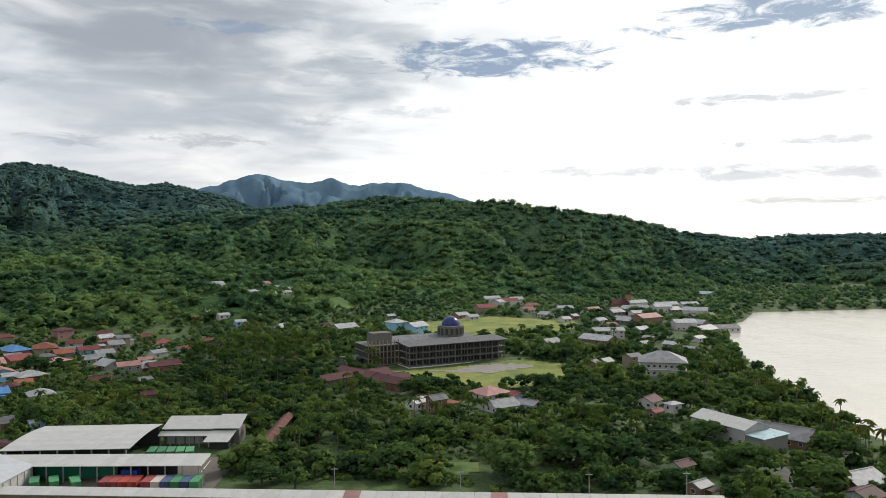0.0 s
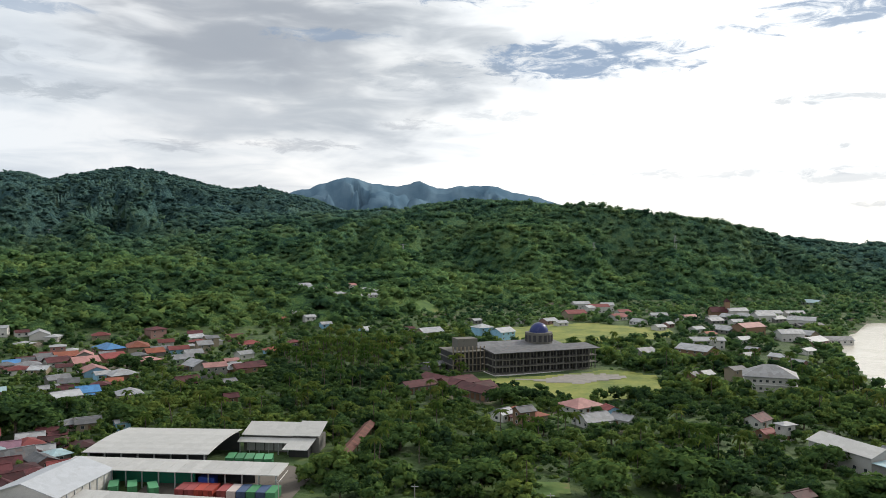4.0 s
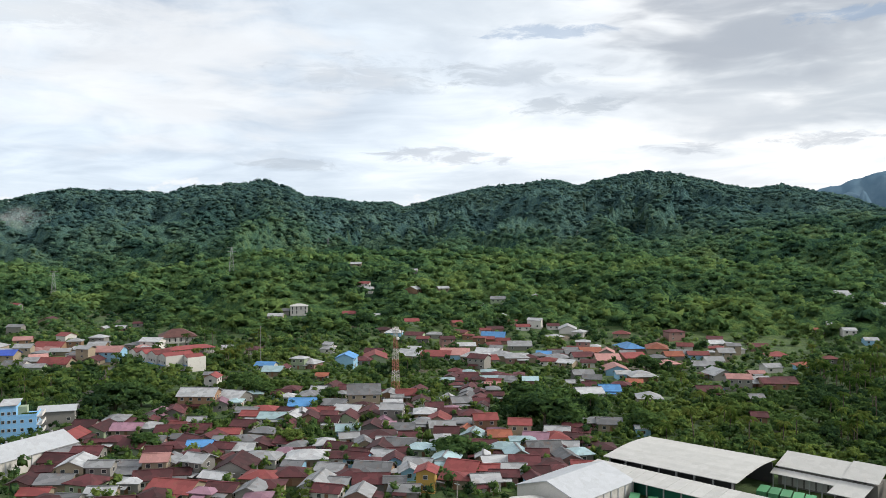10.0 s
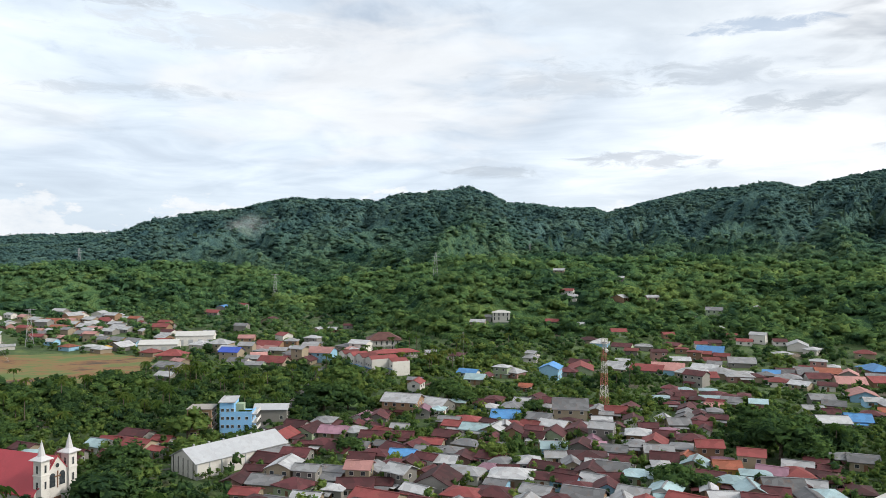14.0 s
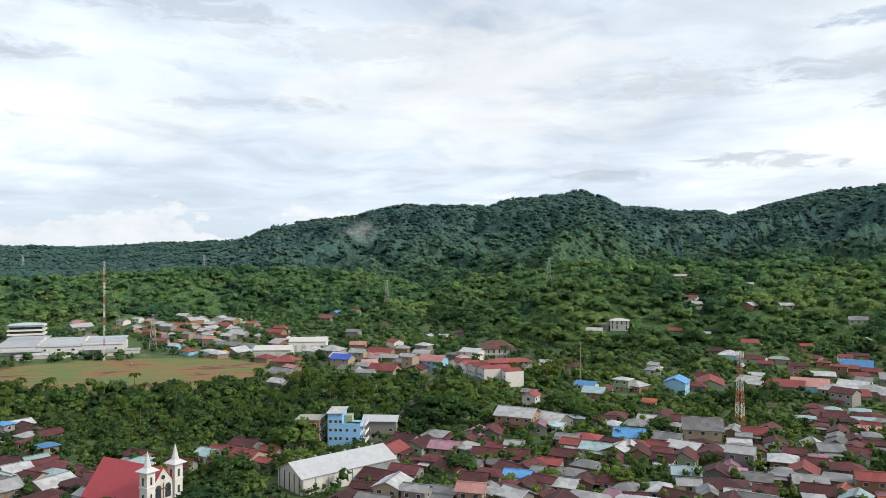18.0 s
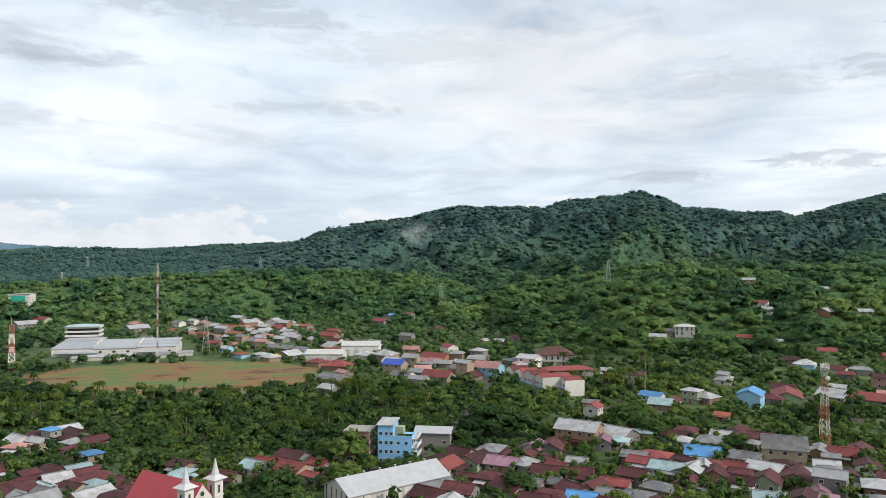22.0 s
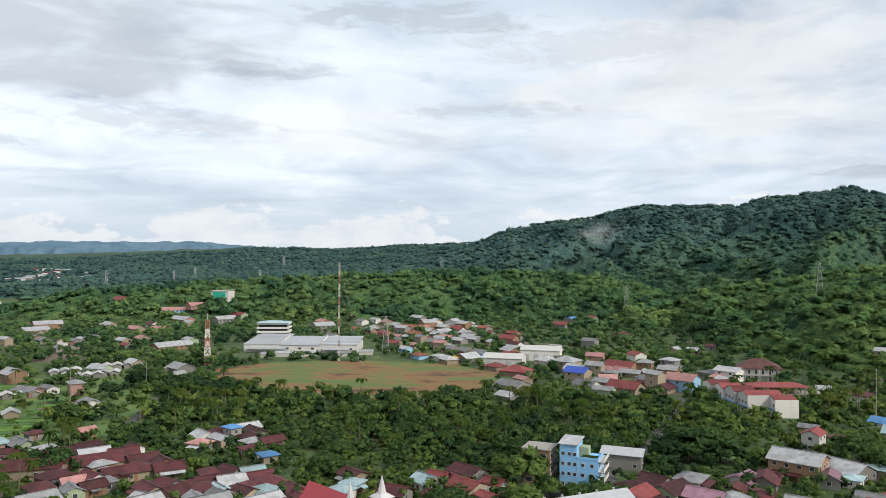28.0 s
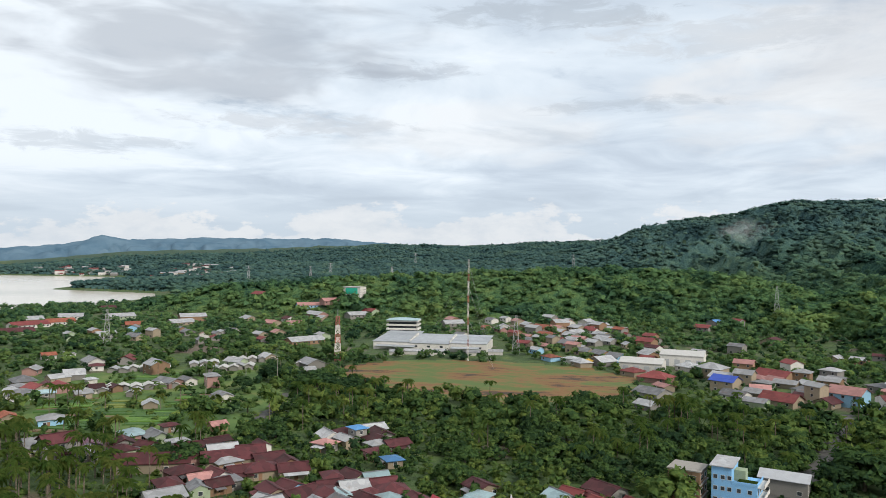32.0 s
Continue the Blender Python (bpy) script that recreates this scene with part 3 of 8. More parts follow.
def in_sight(x, y, top):
    """Spots on slopes turned towards the town: not behind a nearer crest."""
    az, r = np.radians(np.arange(-66, 126, 0.5)), np.arange(300.0, 2700.0, 12.0)
    A, R = np.meshgrid(az, r, indexing="ij")
    rise = (land_height(EYE[0] - np.sin(A) * R, EYE[1] + np.cos(A) * R) + 2.0 - EYE[2]) / R
    crest = np.maximum.accumulate(rise, axis=1)
    dx, dy = x - EYE[0], y - EYE[1]
    d = np.hypot(dx, dy)
    i = np.clip(np.round((np.degrees(np.arctan2(-dx, dy)) + 66) / 0.5).astype(int), 0, len(az) - 1)
    j = np.clip(((d - 300.0 - 24.0) / 12.0).astype(int), 0, len(r) - 1)
    return (top - EYE[2]) / d > crest[i, j] - 0.006


def hill_woods():
    rng = np.random.default_rng(11)
    mid = [crown(rng, 1, 28, 0.33, 0.8) for _ in range(12)]
    far = [crown(rng, 1, 5, 0.38, 0.85) for _ in range(12)]

    def on_hill(x, y, z, az):
        return (z > 8.5) & (coast_distance(x, y) > 5) & free_of_buildings(x, y, 2.0)

    def on_mountain(x, y, z, az):
        return ((z > 14) | ((az > 82) & (z > 2))) & (coast_distance(x, y) > 6) & free_of_buildings(x, y, 0.0, False)

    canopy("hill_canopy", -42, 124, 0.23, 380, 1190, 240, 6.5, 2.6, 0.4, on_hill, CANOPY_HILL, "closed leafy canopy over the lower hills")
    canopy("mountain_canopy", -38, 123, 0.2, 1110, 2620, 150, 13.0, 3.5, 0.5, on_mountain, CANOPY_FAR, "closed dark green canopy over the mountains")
    x, y, az, r = polar_spots(rng, -42, 124, 380, 1190, 8.0)
    z = land_height(x, y)
    keep = in_sight(x, y, z + 7)
    x, y, z, az = x[keep], y[keep], z[keep], az[keep]
    keep = on_hill(x, y, z, az)
    x, y, z = x[keep], y[keep], z[keep]
    n = len(x)
    size = rng.uniform(3.0, 5.8, n) * rng.choice([0.8, 1.0, 1.0, 1.35], n)
    scatter("hill_wood", mid, np.stack([x, y, z + rng.uniform(1.2, 5.0, n)], -1), size, size * rng.uniform(0.8, 1.3, n),
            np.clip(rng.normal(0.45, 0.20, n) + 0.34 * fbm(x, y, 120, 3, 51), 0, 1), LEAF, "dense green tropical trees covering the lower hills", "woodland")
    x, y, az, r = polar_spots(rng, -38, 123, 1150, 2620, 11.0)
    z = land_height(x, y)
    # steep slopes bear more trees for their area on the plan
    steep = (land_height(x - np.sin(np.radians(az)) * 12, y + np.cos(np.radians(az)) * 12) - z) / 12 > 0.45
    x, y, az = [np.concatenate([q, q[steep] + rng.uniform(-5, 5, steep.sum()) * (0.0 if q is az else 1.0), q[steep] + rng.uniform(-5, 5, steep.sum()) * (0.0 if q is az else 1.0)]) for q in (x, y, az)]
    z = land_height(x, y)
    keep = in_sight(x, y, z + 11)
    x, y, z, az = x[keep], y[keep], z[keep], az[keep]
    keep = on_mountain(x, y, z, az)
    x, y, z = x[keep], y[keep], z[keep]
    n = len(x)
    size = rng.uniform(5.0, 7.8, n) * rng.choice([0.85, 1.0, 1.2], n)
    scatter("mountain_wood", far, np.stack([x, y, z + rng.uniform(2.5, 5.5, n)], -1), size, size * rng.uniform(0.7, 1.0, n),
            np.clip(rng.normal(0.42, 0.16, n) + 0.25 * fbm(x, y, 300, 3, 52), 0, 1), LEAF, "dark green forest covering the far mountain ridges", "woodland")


# ---- building materials ----
def paint(name, base, rough=0.7, metal=0.0, vary=0.25, grime=(0.12, 0.10, 0.08), dirt=0.35, sheets=0.0):
    """Painted or bare surface: tone by object, sheets, stains and fine grain."""
    m, k, b = material(name)
    p = place(k)
    rnd = k.add("ShaderNodeObjectInfo").outputs["Random"]
    lo, hi = tuple(c * (1 - vary) for c in base), tuple(min(1, c * (1 + vary)) for c in base)
    col = k.mix(rnd, lo, hi)
    if sheets:
        vor = k.add("ShaderNodeTexVoronoi")
        vor.inputs["Scale"].default_value = 0.55
        k.put(vor.inputs["Vector"], p)
        tone = k.ramp(vor.outputs["Color"], [(0.2, (1 - sheets,) * 3), (0.8, (1 + sheets,) * 3)])
        col = k.mix(1.0, col, tone, "MULTIPLY")
    stain = k.smooth(k.noise(p, 0.45, 5.0, 0.65), 0.52, 0.75)
    col = k.mix(k.math("MULTIPLY", stain, dirt), col, grime)
    fine = k.ramp(k.noise(p, 6.0, 3.0), [(0.3, (0.9, 0.9, 0.9)), (0.7, (1.08, 1.08, 1.08))])
    k.put(b.inputs["Base Color"], k.mix(1.0, col, fine, "MULTIPLY"))
    b.inputs["Roughness"].default_value, b.inputs["Metallic"].default_value = rough, metal
    b.inputs["Specular IOR Level"].default_value = 0.3
    return m


RUST = (0.16, 0.085, 0.055)
ROOFS = {"m": ("maroon metal", paint("roof_maroon", (0.062, 0.017, 0.020), 0.7, 0, 0.45, (0.05, 0.035, 0.03), 0.55, 0.25)),
         "r": ("red metal", paint("roof_red", (0.155, 0.036, 0.036), 0.7, 0, 0.35, RUST, 0.45, 0.15)),
         "o": ("orange tiled", paint("roof_orange", (0.22, 0.07, 0.042), 0.7, 0, 0.3, RUST, 0.45, 0.15)),
         "g": ("grey zinc", paint("roof_grey", (0.13, 0.135, 0.145), 0.65, 0.0, 0.35, RUST, 0.5, 0.2)),
         "w": ("pale zinc", paint("roof_pale", (0.27, 0.28, 0.295), 0.6, 0.0, 0.35, (0.2, 0.15, 0.12), 0.5, 0.16)),
         "b": ("bright blue metal", paint("roof_blue", (0.06, 0.19, 0.40), 0.55, 0, 0.25, (0.2, 0.25, 0.3), 0.3, 0.12)),
         "n": ("deep blue metal", paint("roof_deep_blue", (0.03, 0.07, 0.36), 0.55, 0, 0.15, (0.1, 0.1, 0.2), 0.3, 0.12)),
         "c": ("pale teal metal", paint("roof_teal", (0.24, 0.34, 0.37), 0.55, 0, 0.25, RUST, 0.35, 0.12)),
         "p": ("faded pink metal", paint("roof_pink", (0.31, 0.16, 0.15), 0.65, 0, 0.25, RUST, 0.4, 0.12)),
         "v": ("mauve metal", paint("roof_mauve", (0.20, 0.11, 0.15), 0.6, 0, 0.25, RUST, 0.35, 0.12)),
         "y": ("yellow metal", paint("roof_yellow", (0.5, 0.32, 0.06), 0.65, 0, 0.2, RUST, 0.35, 0.12))}
WALLS = {"e": ("cream", paint("wall_cream", (0.25, 0.21, 0.155), 0.85)), "w": ("white", paint("wall_white", (0.50, 0.49, 0.47), 0.85, 0, 0.2)),
         "p": ("pink", paint("wall_pink", (0.26, 0.155, 0.14), 0.85)), "g": ("grey", paint("wall_grey", (0.19, 0.185, 0.175), 0.9)),
         "b": ("pale blue", paint("wall_blue", (0.25, 0.45, 0.62), 0.85)), "y": ("yellow", paint("wall_yellow", (0.48, 0.31, 0.08), 0.85)),
         "l": ("pale green", paint("wall_green", (0.26, 0.32, 0.22), 0.85)), "t": ("timber", paint("wall_timber", (0.22, 0.14, 0.09), 0.85))}
CONCRETE = paint("concrete", (0.26, 0.25, 0.23), 0.9, 0, 0.1, (0.1, 0.09, 0.08), 0.5)
# dark steel parts, and the painted shade inside open buildings
DARK_STEEL_AND_SHADE = paint("dark_steel_and_shade", (0.05, 0.05, 0.055), 0.6, 0, 0.2)
AGED = paint("weathered_concrete", (0.15, 0.145, 0.13), 0.9, 0, 0.1, (0.05, 0.045, 0.04), 0.6)
STEEL = paint("galvanised_steel", (0.38, 0.39, 0.40), 0.45, 0.4, 0.1)
WHITE_STEEL = paint("white_coated_steel", (0.40, 0.40, 0.39), 0.5, 0, 0.06, (0.35, 0.33, 0.28), 0.35, 0.05)
GREY_STEEL = paint("grey_coated_steel", (0.36, 0.38, 0.41), 0.5, 0, 0.06, (0.25, 0.24, 0.22), 0.35, 0.05)
FACTORY_ROOF = paint("factory_roof", (0.29, 0.315, 0.345), 0.55, 0, 0.12, (0.12, 0.12, 0.12), 0.4, 0.08)
RED_PAINT = paint("red_mast_paint", (0.34, 0.13, 0.10), 0.6)
WHITE_PAINT = paint("white_mast_paint", (0.55, 0.53, 0.50), 0.6)
WOOD = paint("door_wood", (0.18, 0.10, 0.06), 0.7)
SPIRE = paint("spire_sheet", (0.46, 0.46, 0.48), 0.5, 0, 0.05)
CHURCH_RED = paint("church_roof_red", (0.34, 0.05, 0.065), 0.55, 0, 0.03, (0.2, 0.05, 0.055), 0.3, 0.04)
GREEN_PAINT = paint("green_screen", (0.015, 0.16, 0.10), 0.7)


def glass_material():
    m, k, b = material("window_glass")
    k.put(b.inputs["Base Color"], k.ramp(k.noise(place(k), 0.8, 2.0), [(0.3, (0.02, 0.025, 0.03)), (0.7, (0.06, 0.07, 0.08))]))
    b.inputs["Roughness"].default_value = 0.12
    return m


GLASS = glass_material()


# ---- shapes and parts ----
def box(x0, y0, z0, x1, y1, z1):
    v = [(x, y, z) for z in (z0, z1) for x, y in ((x0, y0), (x1, y0), (x1, y1), (x0, y1))]
    return v, [(3, 2, 1, 0), (4, 5, 6, 7), (0, 1, 5, 4), (1, 2, 6, 5), (2, 3, 7, 6), (3, 0, 4, 7)]


def gable_block(w, d, z0, h, rise):
    """Walls with two gables; the ridge runs along x."""
    a, b = w / 2, d / 2
    v = [(-a, -b, z0), (a, -b, z0), (a, b, z0), (-a, b, z0), (-a, -b, h), (a, -b, h), (a, b, h), (-a, b, h), (-a, 0, h + rise), (a, 0, h + rise)]
    return v, [(3, 2, 1, 0), (0, 1, 5, 4), (2, 3, 7, 6), (1, 2, 6, 9, 5), (3, 0, 4, 8, 7), (4, 5, 9, 8), (6, 7, 8, 9)]


def gable_sheet(w, d, h, rise, over=0.6, thick=0.14, sag=0.0):
    """Two sloping sheets meeting at a ridge along x."""
    a, b = w / 2 + over, d / 2 + over
    lo = h - rise * over / (d / 2)
    sec = [(-b, lo), (0, h + rise), (b, lo), (b, lo + thick), (0, h + rise + thick * 1.2), (-b, lo + thick)]
    v = [(x, y, z) for x in (-a, a) for y, z in sec]
    f = [(0, 1, 7, 6), (1, 2, 8, 7), (2, 3, 9, 8), (3, 4, 10, 9), (4, 5, 11, 10), (5, 0, 6, 11), (5, 4, 1, 0), (4, 3, 2, 1), (6, 7, 10, 11), (7, 8, 9, 10)]
    return v, f


def hip_sheet(w, d, h, rise, over=0.7, thick=0.16):
    a, b = w / 2 + over, d / 2 + over
    r = max(a - b, 0.05)
    v = [(-a, -b, h - 0.1), (a, -b, h - 0.1), (a, b, h - 0.1), (-a, b, h - 0.1), (-a, -b, h - 0.1 + thick), (a, -b, h - 0.1 + thick), (a, b, h - 0.1 + thick), (-a, b, h - 0.1 + thick),
         (-r, 0, h + rise), (r, 0, h + rise)]
    return v, [(3, 2, 1, 0), (0, 1, 5, 4), (1, 2, 6, 5), (2, 3, 7, 6), (3, 0, 4, 7), (4, 5, 9, 8), (5, 6, 9), (6, 7, 8, 9), (7, 4, 8)]


def slab(pts, thick):
    """A sheet through four corners, given thickness downwards."""
    v = [tuple(p) for p in pts] + [(x, y, z - thick) for x, y, z in pts]
    return v, [(0, 1, 2, 3), (7, 6, 5, 4), (0, 4, 5, 1), (1, 5, 6, 2), (2, 6, 7, 3), (3, 7, 4, 0)]


def tube(p, q, r, r2=None, n=6):
    p, q = Vector(p), Vector(q)
    ax = (q - p).normalized()
    u = ax.orthogonal().normalized()
    w = ax.cross(u)
    v = []
    for c, rad in ((p, r), (q, r if r2 is None else r2)):
        v += [tuple(c + (u * math.cos(2 * math.pi * i / n) + w * math.sin(2 * math.pi * i / n)) * rad) for i in range(n)]
    return v, [(i, (i + 1) % n, n + (i + 1) % n, n + i) for i in range(n)] + [tuple(range(n))[::-1], tuple(range(n, 2 * n))]


def mesh_of(name, pieces, mats):
    v, f, mi = [], [], []
    for piece in pieces:
        pv, pf = piece[0], piece[1]
        o = len(v)
        v += pv
        f += [tuple(i + o for i in q) for q in pf]
        mi += [piece[2] if len(piece) > 2 else 0] * len(pf)
    me = bpy.data.meshes.new(name)
    me.from_pydata(v, [], f)
    for m in mats if isinstance(mats, (list, tuple)) else [mats]:
        me.materials.append(m)
    if any(mi):
        me.polygons.foreach_set("material_index", mi)
    me.update()
    return me


def part(name, pieces, mats, parent, label="", at=None):
    """One mesh object under a thing or a part; pieces may be a finished mesh."""
    ob = new(name, pieces if isinstance(pieces, bpy.types.Mesh) else mesh_of(name, pieces, mats))
    ob.parent = parent
    if at is not None:
        ob.matrix_basis = at
    return tagged(ob, label) if label else ob


def thing(name, x, y, rot, label, category, group="", z=None):
    ob = new(name)
    ob.empty_display_size = 1
    ob.matrix_basis = pose(x, y, spot(x, y) if z is None else z, 0, 0, rot)
    return tagged(ob, label, category, group)


def spot(x, y):
    return float(land_height(np.array([float(x)]), np.array([float(y)]))[0])


def window_mesh(w, h):
    f = 0.09
    pieces = [(*box(-w / 2, -0.05, 0, w / 2, 0.05, f), 0), (*box(-w / 2, -0.05, h - f, w / 2, 0.05, h), 0), (*box(-w / 2, -0.05, f, -w / 2 + f, 0.05, h - f), 0),
              (*box(w / 2 - f, -0.05, f, w / 2, 0.05, h - f), 0), (*box(-w / 2 + f, -0.02, f, w / 2 - f, 0.03, h - f), 1)]
    return mesh_of("window", pieces, [WALLS["w"][1], GLASS])


WINDOW, WIDE_WINDOW, TALL_WINDOW = window_mesh(1.3, 1.2), window_mesh(2.2, 1.4), window_mesh(1.0, 2.4)
BELFRY = window_mesh(0.75, 2.0)
DOOR = mesh_of("door", [(*box(-0.5, -0.05, 0, 0.5, 0.05, 2.05), 0), (*box(-0.42, -0.07, 0.1, 0.42, -0.05, 1.9), 0)], WOOD)
BUILT = []          # x, y, half-width of all that stands on the plain


def windows_round(root, w, d, floors, storey, mesh=None, sides="fbse", step=3.2, sill=0.9, base=0.0):
    """Windows in rows on the walls of a block."""
    mesh = mesh or WINDOW
    for fl in range(floors):
        z = base + fl * storey + sill
        for side in sides:
            n = max(1, int((w if side in "fb" else d) / step))
            for i in range(n):
                s = ((i + 0.5) / n - 0.5) * (w if side in "fb" else d)
                if side == "f" and fl == 0 and i == n // 2 and n > 1:
                    continue
                m = {"f": pose(s, -d / 2 - 0.02, z), "b": pose(s, d / 2 + 0.02, z, 0, 0, 180), "s": pose(w / 2 + 0.02, s, z, 0, 0, 90), "e": pose(-w / 2 - 0.02, s, z, 0, 0, 270)}[side]
                part("window", mesh, None, root, at=m)


FAR_HOUSE = 520.0
FAR_PIECES, HOUSES = [], []


def far_house(x, y, rot, w, d, roof, wall, floors):
    """A house of the far quarters, added to the joined mesh of them."""
    m = pose(x, y, spot(x, y), 0, 0, rot)
    h = 2.8 * floors
    mats = list(WALLS) + list(ROOFS)
    for (v, f), key in ((gable_block(w, d, -1.5, h, d * 0.2), wall), (gable_sheet(w, d, h, d * 0.21, 0.5), roof)):
        FAR_PIECES.append(([tuple(m @ Vector(p)) for p in v], f, list(WALLS).index(wall) if key is wall and len(v) == 10 else len(WALLS) + list(ROOFS).index(roof)))
    n = max(1, int(w / 3.5))
    for i in range(n):
        s = ((i + 0.5) / n - 0.5) * w
        v, f = box(s - 0.6, -d / 2 - 0.06, 0.9, s + 0.6, -d / 2 + 0.02, 2.1)
        FAR_PIECES.append(([tuple(m @ Vector(p)) for p in v], f, len(WALLS) + len(ROOFS)))
    BUILT.append((x, y, max(w, d) / 2 + 0.8))
    HOUSES.append((x, y))


def far_town():
    """The town across the bay: pale blocks along the shore, thinning out uphill."""
    rng = random.Random(8)
    quarters = ((-1671, -585, 60, 44), (-1590, -570, 40, 26), (-1740, -570, 70, 30), (-1900, -620, 70, 18), (-1900, -850, 45, 30), (-1880, -960, 40, 20), (-1990, -1010, 40, 20))
    for cx, cy, spread, count in quarters:
        n = 0
        while n < count:
            x, y = rng.gauss(cx, spread), rng.gauss(cy, spread * 0.7)
            n += 1
            if coast_distance(np.array([x]), np.array([y]))[0] < 12:
                continue
            large = rng.random() < 0.3
            far_house(x, y, rng.uniform(60, 150), rng.uniform(13, 22) if large else rng.uniform(6, 11), rng.uniform(6, 9), rng.choice("wwwwgrrm"), rng.choice("wwwge"), rng.choice((2, 3)) if large else 1)


def join_far_houses():
    mats = [WALLS[q][1] for q in WALLS] + [ROOFS[q][1] for q in ROOFS] + [GLASS]
    tagged(new("far_houses", mesh_of("far_houses", FAR_PIECES, mats)), "small far-off houses with pale and red roofs", "houses", kind="stuff")


HOUSE_RNG = random.Random(21)
WALL_MIX = "eeewwwpgggbltt"


def house(x, y, rot, w, d, roof, floors=1, wall=""):
    """A village house: walls, roof, door, windows and sometimes a porch."""
    rng = HOUSE_RNG
    wall = wall or rng.choice(WALL_MIX)
    far = math.hypot(x - EYE[0], y - EYE[1])
    facing = math.degrees(math.atan2(EYE[1] - y, EYE[0] - x))
    if math.cos(math.radians(facing - (rot - 90))) < 0:
        rot += 180
    rname, rmat = ROOFS[roof]
    wname, wmat = WALLS[wall]
    storeys = {1: "single-storey", 2: "two-storey", 3: "three-storey"}[floors]
    if far > FAR_HOUSE:
        far_house(x, y, rot, w, d, roof, wall, floors)
        return None
    hip = rng.random() < 0.3
    kind = "two_storey_house" if floors > 1 else "hipped_house" if hip else "house"
    root = thing(kind, x, y, rot, f"{storeys} house with {rname} roof and {wname} walls", "house", "houses of the town")
    storey = 2.8 if floors > 1 else rng.uniform(2.5, 3.0)
    h, rise = storey * floors, d * rng.uniform(0.17, 0.26)
    BUILT.append((x, y, max(w, d) / 2 + 0.8))
    HOUSES.append((x, y))
    if hip:
        part("wall", [box(-w / 2, -d / 2, -1.2, w / 2, d / 2, h)], wmat, root)
        part("roof", [hip_sheet(w, d, h, rise)], rmat, root)
    else:
        part("wall", [gable_block(w, d, -1.2, h, rise - 0.02)], wmat, root)
        part("roof", [gable_sheet(w, d, h, rise, rng.uniform(0.4, 0.8))], rmat, root)
        if far < 330:
            part("ridge_cap", [gable_sheet(w + 0.9, 0.7, h + rise + 0.10, 0.10, 0.0, 0.05)], ROOFS["g"][1] if roof in "wgc" else rmat, root)
    if far < 400:
        windows_round(root, w, d, floors, storey, sides="fse" if far < 330 else "f")
        part("door", DOOR, None, root, at=pose(rng.choice((-0.1, 0.05)) * w, -d / 2 - 0.02, 0))
        if rng.random() < 0.5:
            pw, pd = w * rng.uniform(0.4, 0.9), rng.uniform(1.8, 3.2)
            s = rng.uniform(-0.5, 0.5) * (w - pw)
            pr = ROOFS[rng.choice((roof, roof, "g", "w", "m"))][1]
            part("porch_roof", [slab([(s - pw / 2, -d / 2 - pd, 2.05), (s + pw / 2, -d / 2 - pd, 2.05), (s + pw / 2, -d / 2 + 0.1, 2.45), (s - pw / 2, -d / 2 + 0.1, 2.45)], 0.1)], pr, root)
            for e in (-1, 1):
                part("post", [box(s + e * pw * 0.46 - 0.07, -d / 2 - pd + 0.1, -1.0, s + e * pw * 0.46 + 0.07, -d / 2 - pd + 0.24, 2.02)], WOOD, root)
    else:
        windows_round(root, w, d, floors, storey, sides="f", step=4.0)
    return root


